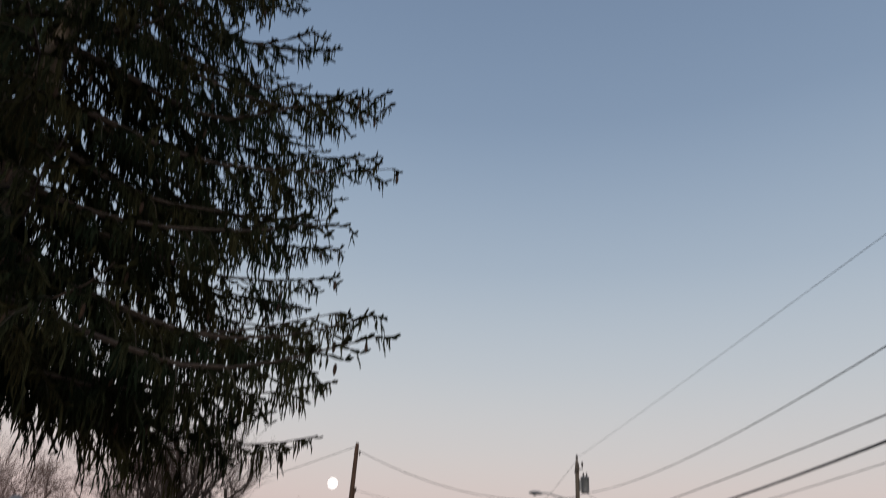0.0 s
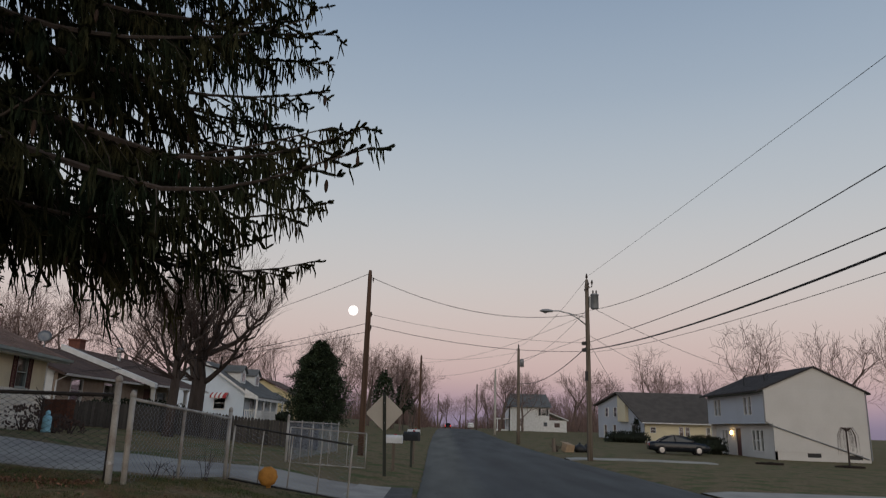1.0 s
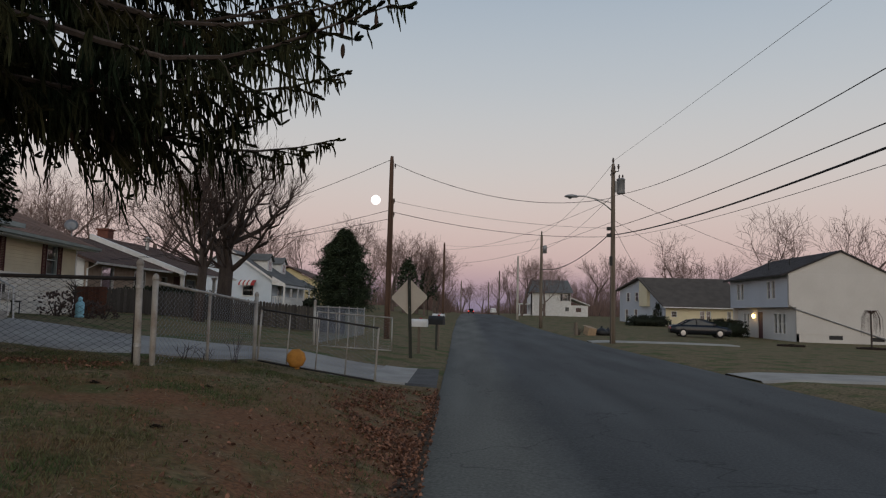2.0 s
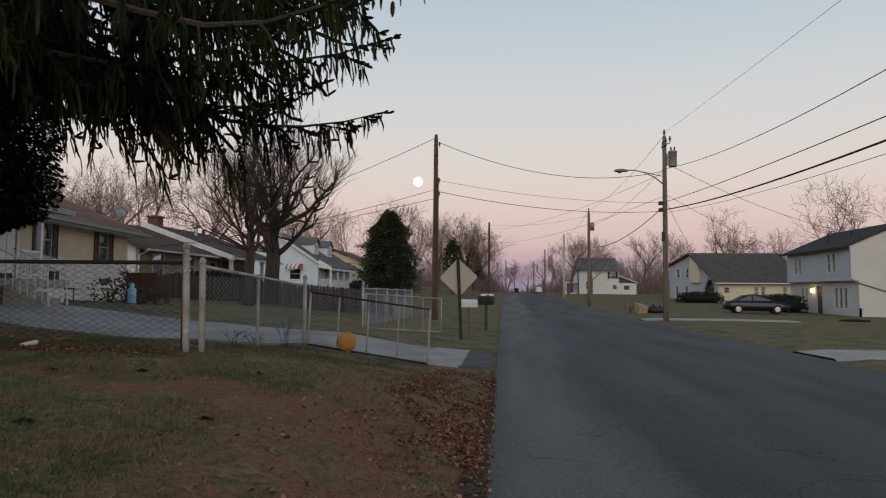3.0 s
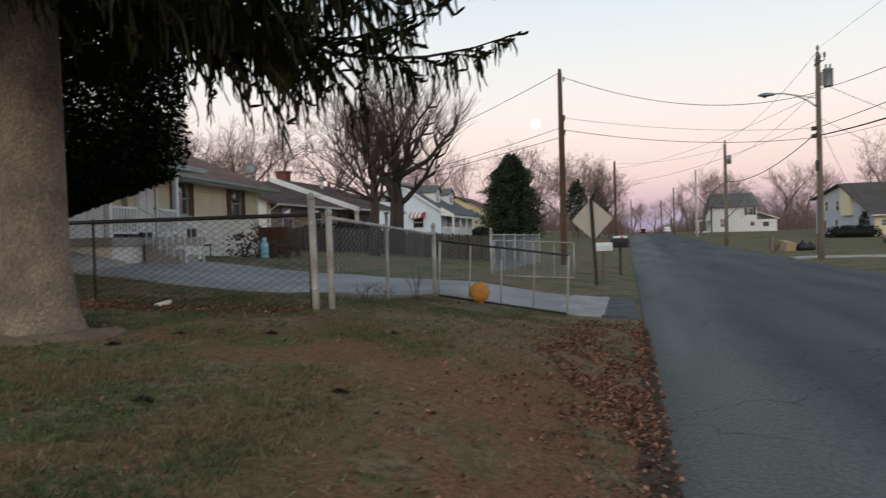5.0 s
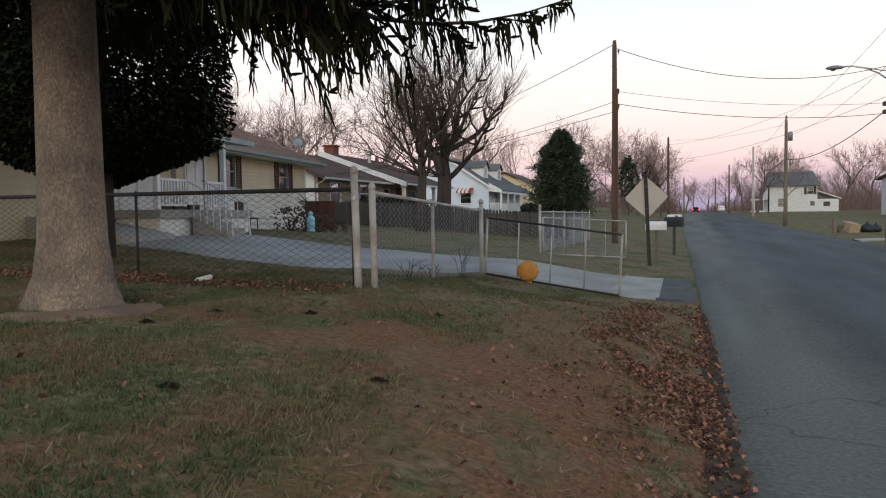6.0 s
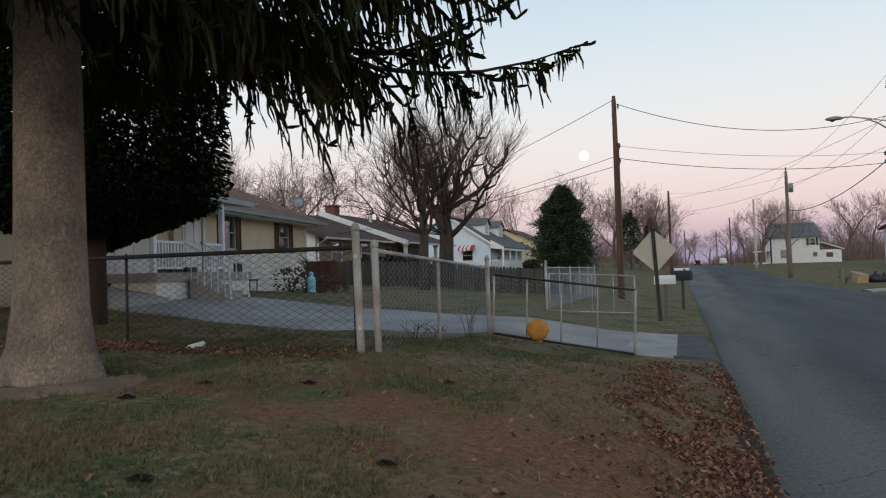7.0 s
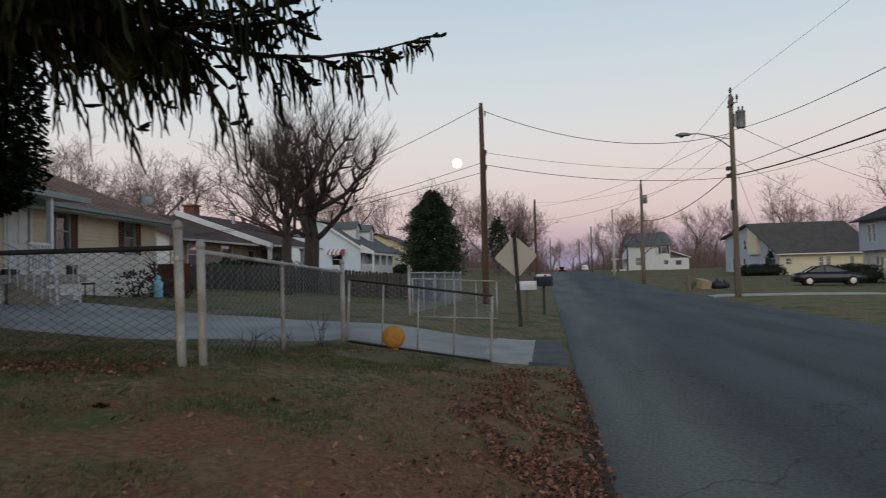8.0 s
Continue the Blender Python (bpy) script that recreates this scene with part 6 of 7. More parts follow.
def clump_tree(at, r, height, radius, material, label, name="conifer_tree", clumps=2600, base=0.3, size=0.16):
    x, y = at
    z0 = ground_z(x, y)
    t = thing(name, (x, y, z0), label, "tree" if height > 2 else "shrub")
    part("trunk", Geo().tube([(x, y, z0 - 0.1), (x, y, z0 + height * 0.8)], [radius * 0.06, 0.02], 7), M_BARK_DARK, t)
    g = Geo()
    for _ in range(clumps):
        s = r.random() ** 0.8
        z = base + (height - base) * s
        rr = radius * along(s, [(0, 0.8), (0.2, 1.0), (0.5, 0.92), (0.75, 0.66), (0.92, 0.34), (1, 0.08)]) * (0.8 + 0.5 * noise.noise((s * 9, r.random(), 3)))
        a = r.uniform(0, 6.28)
        rr *= r.uniform(0.55, 1.12) * (1 + 0.45 * noise.noise((math.cos(a) * 2.2, math.sin(a) * 2.2, s * 7)))
        rr *= 1 + 0.4 * noise.noise((math.cos(a) * 4.5 + x, math.sin(a) * 4.5, z * 2.2)) + (r.uniform(0, 0.22) if r.random() < 0.08 else 0)
        p = Vector((x + rr * math.cos(a), y + rr * math.sin(a), z0 + z + r.uniform(-0.1, 0.1) + (r.uniform(0, 0.5) if s > 0.9 and r.random() < 0.3 else 0)))
        o = Vector((math.cos(a), math.sin(a), r.uniform(0.1, 0.9))).normalized() * size * r.uniform(0.6, 1.6)
        sd = Vector((-math.sin(a), math.cos(a), r.uniform(-0.4, 0.4))) * size * r.uniform(0.3, 0.6)
        g.add([p, p + o * 0.6 + sd, p + o * 1.3, p + o * 0.6 - sd], [(0, 1, 2, 3)])
        o2 = Vector((o.x * 0.6, o.y * 0.6, -abs(o.z))) 
        g.add([p, p + o2 + sd, p + o2 * 1.5 + o * 0.4, p + o2 - sd], [(0, 1, 2, 3)])
    tagged(part("foliage", g, material, t), kind="stuff")
    return t


r = random.Random(9)
clump_tree((-10.1, 60), r, 6.6, 2.5, M_CONIFER, "dense dark green conifer in a front yard", clumps=24000, size=0.135, base=0.2)
clump_tree((-6.9, 85), r, 6.2, 1.3, M_CONIFER, "ragged ivy-clad evergreen among bare trees", clumps=700, size=0.26, base=2.2)
clump_tree((-4.9, 91), r, 5.8, 1.2, M_CONIFER, "ragged dark evergreen among bare trees", clumps=600, size=0.26, base=2.0)


def hedge(box, r, label, n, material=None, size=0.09, name="hedge"):
    x0, x1, y0, y1, z1 = box
    z0 = min(ground_z(x0, y0), ground_z(x1, y1))
    t = thing(name, ((x0 + x1) / 2, (y0 + y1) / 2, z0), label, "hedge" if name == "hedge" else "shrub")
    g, core = Geo(), Geo()
    cx, cy, hx, hy, hz = (x0 + x1) / 2, (y0 + y1) / 2, (x1 - x0) / 2, (y1 - y0) / 2, z1 - z0
    for _ in range(n):
        d = Vector((r.gauss(0, 1), r.gauss(0, 1), abs(r.gauss(0, 1)))).normalized()
        k = max(abs(d.x), abs(d.y), abs(d.z)) ** 0.65
        p = Vector((cx + d.x / k * hx, cy + d.y / k * hy, z0 + d.z / k * hz)) * 1.0
        q = r.uniform(0.82, 1.05)
        p = Vector((cx + (p.x - cx) * q, cy + (p.y - cy) * q, z0 + (p.z - z0) * q))
        o = (d + Vector((r.uniform(-0.6, 0.6), r.uniform(-0.6, 0.6), r.uniform(-0.2, 0.8)))).normalized() * size * r.uniform(0.7, 1.6)
        sd = o.orthogonal().normalized() * size * 0.5
        g.add([p, p + o * 0.6 + sd, p + o * 1.2, p + o * 0.6 - sd], [(0, 1, 2, 3)])
    for i in range(5):
        a = 6.28 * i / 5
        core.tube([(cx, cy, z0 - 0.05), (cx + hx * 0.5 * math.cos(a), cy + hy * 0.5 * math.sin(a), z0 + hz * 0.7)], [0.03, 0.01], 5)
    part("stem", core, M_BARK_DARK, t)
    if material is None:
        inner = Geo().bevel_box(cx - hx * 0.86, cx + hx * 0.86, cy - hy * 0.86, cy + hy * 0.86, z0 - 0.02, z0 + hz * 0.9, min(hx, hy, hz / 2) * 0.55)
        part("inner_foliage", inner, M_HEDGE, t, "", True)
    tagged(part("foliage", g, material or M_HEDGE, t), kind="stuff")
    return t


# ---- garden things and street clutter ----
r = random.Random(41)
moon = solo("moon", Geo().lathe([(20.5 * math.sin(math.pi * k / 14) + 0.01, -20.5 * math.cos(math.pi * k / 14)) for k in range(15)], (-406.4, 3000, 468.9), 24), M_MOON, "bright full moon low in the dusk sky", "moon", smooth=True)

wf = thing("picket_fence", (-12, 33.2, 0.8), "greyed wooden picket fence between the yards", "fence")
WFX0, WFX1, WFY = -19.0, -5.2, 33.3
pk = mesh_of("picket", Geo().prism([(0, 0), (0.13, 0), (0.13, 1.03), (0.065, 1.1), (0, 1.03)], "y", -0.01, 0.01), M_WOODFENCE)
n = int((WFX1 - WFX0) / 0.145)
for i in range(n):
    x = WFX0 + i * 0.145
    piece("picket", pk, wf, pose(x, WFY, ground_z(x, WFY) + 0.03 + r.uniform(-0.02, 0.02), 0, r.uniform(-0.7, 0.7), 0))
for dz in (0.3, 0.85):
    part("rail", Geo().tube([(x, WFY + 0.04, ground_z(x, WFY) + dz) for x in (WFX0, -15, -11, -8, WFX1)], 0.04, 4), M_WOODFENCE, wf)
for i in range(7):
    x = WFX0 + 0.1 + i * 2.25
    part("post", Geo().bevel_box(x, x + 0.1, WFY + 0.07, WFY + 0.17, ground_z(x, WFY) - 0.1, ground_z(x, WFY) + 1.1, 0.008), M_WOODFENCE, wf)

rf = thing("board_fence", (-16, 29.6, 1.1), "red-brown board fence panel beside the ranch house", "fence")
bd = mesh_of("board", Geo().box(0, 0.14, -0.012, 0.012, 0, 1.15), M_REDFENCE)
for i in range(14):
    piece("board", bd, rf, pose(-16.4 + i * 0.15, 29.7, 1.02 + r.uniform(-0.01, 0.01)))
for dz in (1.25, 1.95):
    part("rail", Geo().box(-16.4, -14.3, 29.715, 29.77, dz, dz + 0.08), M_REDFENCE, rf)

# hedges and shrubs
hedge((-16.9, -11.9, 34.6, 35.8, 2.3), r, "dark clipped hedge behind the wooden fence", 2200)
hedge((-15.4, -14.2, 68.2, 71.0, 2.3), r, "dark shrubs at the foot of the white porch", 500, size=0.14)
hedge((20.6, 23.4, 62.5, 64.2, 1.35), r, "dark clipped hedge behind the parked car", 1400, size=0.11)
hedge((21.3, 23.2, 60.3, 62.0, 1.25), r, "round dark shrub by the entrance", 600, size=0.12, name="shrub")
hedge((19.0, 24.0, 85.5, 87.0, 1.5), r, "dark foundation hedge below the windows", 800, size=0.16)
clump_tree((22.6, 86.5), r, 2.6, 0.6, M_HEDGE, "small pointed evergreen by the house corner", name="evergreen_shrub", clumps=500, base=0.1, size=0.14)
for x, y, w, hh in ((-12.6, 24.4, 0.5, 0.62), (-12.8, 25.6, 0.45, 0.55), (-12.5, 23.2, 0.5, 0.7), (-12.9, 26.9, 0.4, 0.4)):
    z0 = ground_z(x, y)
    hedge((x - w, x + w, y - w, y + w, z0 + hh), r, "straggly leafless garden shrub in the flower bed", 160, M_TWIG, 0.07, "garden_shrub")


def twig_bush(at, r, height, width, n, label, name="bare_shrub"):
    x, y = at
    z0 = ground_z(x, y)
    t = thing(name, (x, y, z0), label, "shrub")
    g = Geo()
    for _ in range(n):
        a, b = r.uniform(0, 6.28), r.uniform(0.1, 1)
        e = Vector((x + width * b * math.cos(a), y + width * b * math.sin(a), z0 + height * r.uniform(0.5, 1)))
        m2 = Vector((x, y, z0)).lerp(e, 0.5) + Vector((r.uniform(-0.05, 0.05), r.uniform(-0.05, 0.05), height * 0.08))
        g.tube([(x + r.uniform(-0.05, 0.05), y, z0 - 0.03), m2, e], [0.006, 0.004, 0.002], 4, False)
        g.tube([m2, m2.lerp(e, 0.6) + Vector((r.uniform(-0.12, 0.12), r.uniform(-0.12, 0.12), 0.05))], [0.005, 0.002], 3, False)
    part("twig_mass", g, M_TWIG, t)
    return t


twig_bush((-4.15, 15.0), r, 0.7, 0.22, 7, "thin leafless saplings growing through the chain-link fence")
twig_bush((-4.2, 13.6), r, 0.3, 0.3, 7, "dry weeds at the foot of the fence", "dry_weeds")
twig_bush((-3.9, 12.0), r, 0.28, 0.3, 7, "dry weeds at the foot of the fence", "dry_weeds")
# the small pruned tree against the stone base
t = thing("rose_standard", (-12.9, 24.9, 1.0), "small pruned bare tree in the flower bed", "shrub")
part("stem", Geo().tube([(-12.9, 24.9, 0.95), (-12.88, 24.9, 1.6), (-12.95, 24.95, 2.1)], [0.05, 0.04, 0.03], 6), M_BARK_DARK, t)
g = Geo()
for _ in range(26):
    a = r.uniform(0, 6.28)
    p = Vector((-12.92, 24.92, r.uniform(1.6, 2.1)))
    g.tube([p, p + Vector((math.cos(a) * 0.3, math.sin(a) * 0.3, r.uniform(0.1, 0.4))) * r.uniform(0.5, 1.2)], [0.018, 0.006], 4)
part("crown", g, M_BARK_DARK, t)

for x, y, rad, hh in ((-12.75, 15.9, 0.17, 0.40), (-12.55, 16.9, 0.2, 0.28), (-12.35, 17.75, 0.18, 0.46), (-12.6, 18.9, 0.2, 0.3)):
    z0 = ground_z(x, y) + 0.02
    t = thing("flower_pot", (x, y, z0), "terracotta flower pot standing before the porch", "flower pot", "flower pots by the porch")
    part("pot", Geo().lathe([(rad * 0.62, 0), (rad * 0.95, hh * 0.7), (rad, hh * 0.78), (rad * 1.08, hh * 0.8), (rad * 1.08, hh), (rad * 0.92, hh), (rad * 0.88, hh * 0.85)], (x, y, z0), 18), M_TERRACOTTA, t, "", True)
    part("soil", Geo().lathe([(rad * 0.87, hh * 0.84), (rad * 0.5, hh * 0.9), (0.02, hh * 0.92)], (x, y, z0), 14), M_MULCH, t)
for y in (16.2, 16.8, 17.4):
    t = thing("planter_box", (HX1 + 1.5, y, 1.74), "dark window box on the porch edge", "planter", "planters on the porch")
    part("box", Geo().bevel_box(HX1 + 1.38, HX1 + 1.52, y - 0.25, y + 0.25, 1.74, 1.86, 0.01), M_DARK, t)
    t.matrix_basis = ASKEW @ Matrix.Translation(BASE[t.name])
bench = thing("garden_chair", (HX1 + 1.0, 20.9, 1.1), "dark garden chair beside the steps", "chair")
part("seat", Geo().bevel_box(HX1 + 0.8, HX1 + 1.3, 20.7, 21.2, 1.48, 1.53, 0.01), M_RAIL_DARK, bench)
part("backrest", Geo().bevel_box(HX1 + 0.78, HX1 + 0.82, 20.7, 21.2, 1.55, 2.0, 0.01), M_RAIL_DARK, bench)
for dx in (0.82, 1.26):
    for dy in (20.73, 21.17):
        part("leg", Geo().tube([(HX1 + dx, dy, 1.02), (HX1 + dx, dy, 1.48)], 0.018, 6), M_RAIL_DARK, bench)
bench.matrix_basis = ASKEW @ Matrix.Translation(BASE[bench.name])

# plain garden statue
g = Geo().lathe([(0.13, 0), (0.14, 0.05), (0.10, 0.09), (0.13, 0.14), (0.125, 0.3), (0.13, 0.42), (0.09, 0.48), (0.055, 0.50), (0.07, 0.55), (0.065, 0.6), (0.02, 0.64)], (0, 0, 0), 14)
z0 = ground_z(-11.6, 22.9)
solo("garden_statue", g.xf(pose(-11.6, 22.9, z0 + 0.02)), M_STATUE, "pale blue painted garden statue standing on the lawn", "statue", smooth=True)

# parked car
CARX, CARY = 18.0, 56.6
cz = ground_z(CARX, CARY)
car = thing("parked_car", (CARX, CARY, cz), "dark blue-black saloon car parked across the street", "car")
mc = pose(CARX - 0.1, CARY, cz, 0, 0, -8) @ Matrix.Diagonal((0.92, 1, 1, 1))


def loft(sections):
    """A closed skin through equal rings of points."""
    bm = bmesh.new()
    rings = [[bm.verts.new(p) for p in ring] for ring in sections]
    n = len(rings[0])
    for p, q in zip(rings, rings[1:]):
        for i in range(n):
            bm.faces.new((p[i], p[(i + 1) % n], q[(i + 1) % n], q[i]))
    bm.faces.new(rings[0][::-1])
    bm.faces.new(rings[-1])
    bmesh.ops.recalc_face_normals(bm, faces=bm.faces[:])
    bm.verts.index_update()
    g = Geo().add([v.co[:] for v in bm.verts], [[v.index for v in f.verts] for f in bm.faces])
    bm.free()
    return g


def car_ring(x, half, low, high):
    """One cross section of the lower body: tumblehome above a soft shoulder."""
    return [(x, -half * 0.9, low), (x, -half, low + (high - low) * 0.35), (x, -half * 0.985, low + (high - low) * 0.75), (x, -half * 0.86, high),
            (x, half * 0.86, high), (x, half * 0.985, low + (high - low) * 0.75), (x, half, low + (high - low) * 0.35), (x, half * 0.9, low)]


# nose towards +x, long bonnet and boot
lower = loft([car_ring(x, w, lo, hi) for x, w, lo, hi in ((-2.42, 0.62, 0.40, 0.72), (-2.36, 0.78, 0.30, 0.86), (-1.9, 0.86, 0.24, 0.94), (-1.2, 0.88, 0.2, 0.95), (0.0, 0.89, 0.2, 0.93),
                                                           (1.2, 0.88, 0.2, 0.92), (1.9, 0.86, 0.22, 0.82), (2.3, 0.76, 0.28, 0.72), (2.42, 0.60, 0.36, 0.62))])
body = part("body", lower.xf(mc), M_CAR, car, "glossy dark body", True)
roofline = [(-1.62, 0.93), (-0.88, 1.33), (-0.4, 1.43), (0.08, 1.42), (0.46, 1.34), (1.32, 0.91)]
roof_ring = [[(x, s * (0.74 if z < 1 else 0.58), z) for s in (-1, 1)] for x, z in roofline]
g = Geo()
g.add([p for pair in roof_ring[1:5] for p in pair] + [(p[0], p[1], p[2] - 0.05) for pair in roof_ring[1:5] for p in pair],
      [(2 * i, 2 * i + 1, 2 * i + 3, 2 * i + 2) for i in range(3)] + [(8 + 2 * i, 10 + 2 * i, 11 + 2 * i, 9 + 2 * i) for i in range(3)]
      + [(2 * i, 2 * i + 2, 10 + 2 * i, 8 + 2 * i) for i in range(3)] + [(2 * i + 1, 9 + 2 * i, 11 + 2 * i, 2 * i + 3) for i in range(3)] + [(0, 8, 9, 1), (6, 7, 15, 14)])
part("roof_panel", g.xf(mc), M_CAR, body)
for s in (-1, 1):
    for (xa, za), (xb, zb), w in (((-1.62, 0.93), (-0.88, 1.33), 0.05), ((1.32, 0.91), (0.46, 1.34), 0.03), ((-0.32, 0.93), (-0.36, 1.39), 0.03)):
        part("pillar", Geo().tube([(xa, s * 0.74, za), (xb, s * 0.58, zb)], w, 6).xf(mc), M_CAR, body)
    for w in ([(-1.46, 0.95), (-0.86, 1.29), (-0.42, 1.37), (-0.37, 0.95)], [(-0.28, 0.95), (-0.31, 1.37), (0.08, 1.37), (0.44, 1.30), (1.18, 0.94)]):
        part("side_window", Geo().add([(x, s * (0.735 if z < 1 else 0.585), z) for x, z in w] + [(x, s * (0.725 if z < 1 else 0.575), z) for x, z in w],
                                      [tuple(range(len(w))), tuple(range(2 * len(w) - 1, len(w) - 1, -1))]).xf(mc), M_CAR_GLASS, body)
    for u in (-1.42, 1.45):
        wh = part("wheel", Geo().lathe([(0.2, -0.1), (0.3, -0.1), (0.33, -0.06), (0.33, 0.06), (0.3, 0.1), (0.2, 0.1)], (0, 0, 0), 20).xf(mc @ pose(u, s * 0.82, 0.33, 90)), M_TYRE, car, "", True)
        part("rim", Geo().lathe([(0.02, -0.104), (0.07, -0.108), (0.2, -0.102), (0.2, 0.102), (0.07, 0.108), (0.02, 0.104)], (0, 0, 0), 14).xf(mc @ pose(u, s * 0.82, 0.33, 90)), M_RIM, wh)
    part("headlight", Geo().bevel_box(2.24, 2.34, s * 0.58 - 0.15, s * 0.58 + 0.15, 0.58, 0.70, 0.02).xf(mc), M_CAR_GLASS, car)
    part("tail_light", Geo().bevel_box(-2.42, -2.34, s * 0.56 - 0.16, s * 0.56 + 0.16, 0.64, 0.78, 0.02).xf(mc), M_RED, car)
    part("wing_mirror", Geo().bevel_box(0.95, 1.08, s * 0.88 - 0.07, s * 0.88 + 0.07, 0.93, 1.05, 0.02).xf(mc), M_CAR, car)
for xa, xb, za, zb in ((-1.6, -0.9, 0.945, 1.32), (1.3, 0.48, 0.925, 1.33)):
    part("windscreen" if xa > 0 else "rear_window", Geo().add([(xa, -0.68, za), (xa, 0.68, za), (xb, 0.54, zb), (xb, -0.54, zb), (xa, -0.68, za - 0.012), (xa, 0.68, za - 0.012), (xb, 0.54, zb - 0.012), (xb, -0.54, zb - 0.012)], [(0, 1, 2, 3), (7, 6, 5, 4)]).xf(mc), M_CAR_GLASS, body)
part("cabin", Geo().bevel_box(-1.2, 1.0, -0.55, 0.55, 0.8, 1.05, 0.05).xf(mc), M_DARKIN, body, "dark upholstery")
far_car = thing("distant_car", (0.9, 205, 0.9), "distant car on the road with glowing red tail lamps", "car")
fz = road_z(205) + 0.06
part("body", Geo().bevel_box(0.1, 1.9, 205, 209, fz + 0.3, fz + 0.9, 0.1).bevel_box(0.25, 1.75, 205.7, 208.2, fz + 0.85, fz + 1.45, 0.15), M_CAR, far_car, "", True)
for x in (0.3, 1.7):
    part("tail_lamp", Geo().bevel_box(x - 0.16, x + 0.16, 204.94, 205.0, fz + 0.6, fz + 0.85, 0.02), M_TAIL, far_car)
    part("wheel", Geo().lathe([(0.2, -0.1), (0.32, -0.08), (0.32, 0.08), (0.2, 0.1)], (0, 0, 0), 12).xf(pose(x, 205.6, fz + 0.3, 0, 90, 0)), M_TYRE, far_car)
far2 = thing("distant_van", (7.6, 212, 0.9), "white van parked far down the street", "van")
fz = ground_z(7.6, 212)
part("body", Geo().bevel_box(6.7, 8.5, 210, 214.6, fz + 0.35, fz + 1.1, 0.1).bevel_box(6.8, 8.4, 211, 214.6, fz + 1.0, fz + 1.8, 0.15), M_WHITE, far2, "", True)
for x in (6.85, 8.35):
    part("wheel", Geo().lathe([(0.2, -0.1), (0.32, -0.08), (0.32, 0.08), (0.2, 0.1)], (0, 0, 0), 12).xf(pose(x, 210.8, fz + 0.3, 0, 90, 0)), M_TYRE, far2)

# kerbside rubbish
z0 = ground_z(8.6, 51.5)
t = thing("cardboard_box", (8.7, 51.5, z0), "flattened cardboard box in the kerbside rubbish", "box")
part("body", Geo().box(-0.32, 0.32, -0.3, 0.3, 0, 0.55).xf(pose(8.7, 51.5, z0 + 0.02, 12, 6, 25)), M_CARDBOARD, t)
part("flap", Geo().box(-0.32, 0.32, 0.3, 0.6, 0.53, 0.55).xf(pose(8.7, 51.5, z0 + 0.02, 12, 6, 25)), M_CARDBOARD, t)
for x, y, s in ((9.6, 51.8, 0.42), (10.1, 52.2, 0.36)):
    z0 = ground_z(x, y)
    g = Geo().lathe([(s * 0.7, 0), (s * 1.05, s * 0.3), (s * 0.95, s * 0.8), (s * 0.5, s * 1.2), (s * 0.12, s * 1.35), (s * 0.2, s * 1.55)], (x, y, z0), 14)
    g.v = [(a + 0.08 * noise.noise((a * 4, b * 4, c * 4)), b + 0.08 * noise.noise((a * 4, b * 4, c * 4 + 9)), c) for a, b, c in g.v]
    solo("rubbish_bag", g, M_DARK, "full black rubbish bag on the verge", "rubbish bag", "rubbish bags at the kerb", smooth=True)
t = thing("tree_stump", (7.75, 51.0, ground_z(7.75, 51)), "short weathered stump at the kerb", "stump")
part("stump", Geo().tube([(7.75, 51, -0.1), (7.72, 51, 0.5), (7.7, 51, 1.0)], [0.16, 0.13, 0.12], 9), M_POLE, t)
twig_bush((8.0, 51.6), r, 0.6, 0.7, 40, "heap of cut branches at the kerb", "brush_heap")

# weeping tree and mulch rings on the far lawn
for x, y, hh in ((24.6, 45.5, 2.1), (19.6, 45.0, 0)):
    z0 = ground_z(x, y)
    g = Geo()
    for k in range(150):
        a, b = r.uniform(0, 6.28), math.sqrt(r.random()) * 0.8
        p = Vector((x + b * math.cos(a), y + b * math.sin(a) * 0.8, z0 + 0.06 + 0.06 * (1 - b)))
        q = r.uniform(0, 6.28)
        g.box(p.x - 0.06, p.x + 0.06, p.y - 0.04, p.y + 0.04, p.z - 0.08, p.z + r.uniform(0, 0.04))
    solo("mulch_ring", g, M_MULCH, "dark mulch ring on the lawn", "mulch", "mulch rings", kind="stuff")
    if hh:
        t = thing("weeping_tree", (x, y, z0), "small bare weeping tree on the lawn", "tree")
        part("trunk", Geo().tube([(x, y, z0 - 0.1), (x, y, z0 + hh)], [0.06, 0.04], 7), M_BARK_DARK, t)
        g = Geo()
        for _ in range(46):
            a, b = r.uniform(0, 6.28), r.uniform(0.3, 0.8)
            g.tube([(x, y, z0 + hh), (x + b * 0.6 * math.cos(a), y + b * 0.6 * math.sin(a), z0 + hh + 0.25), (x + b * math.cos(a), y + b * math.sin(a), z0 + hh - 0.2), (x + b * 1.05 * math.cos(a), y + b * 1.05 * math.sin(a), z0 + r.uniform(0.7, 1.3))], [0.012, 0.01, 0.007, 0.004], 3, False)
        part("crown", g, M_TWIG, t)

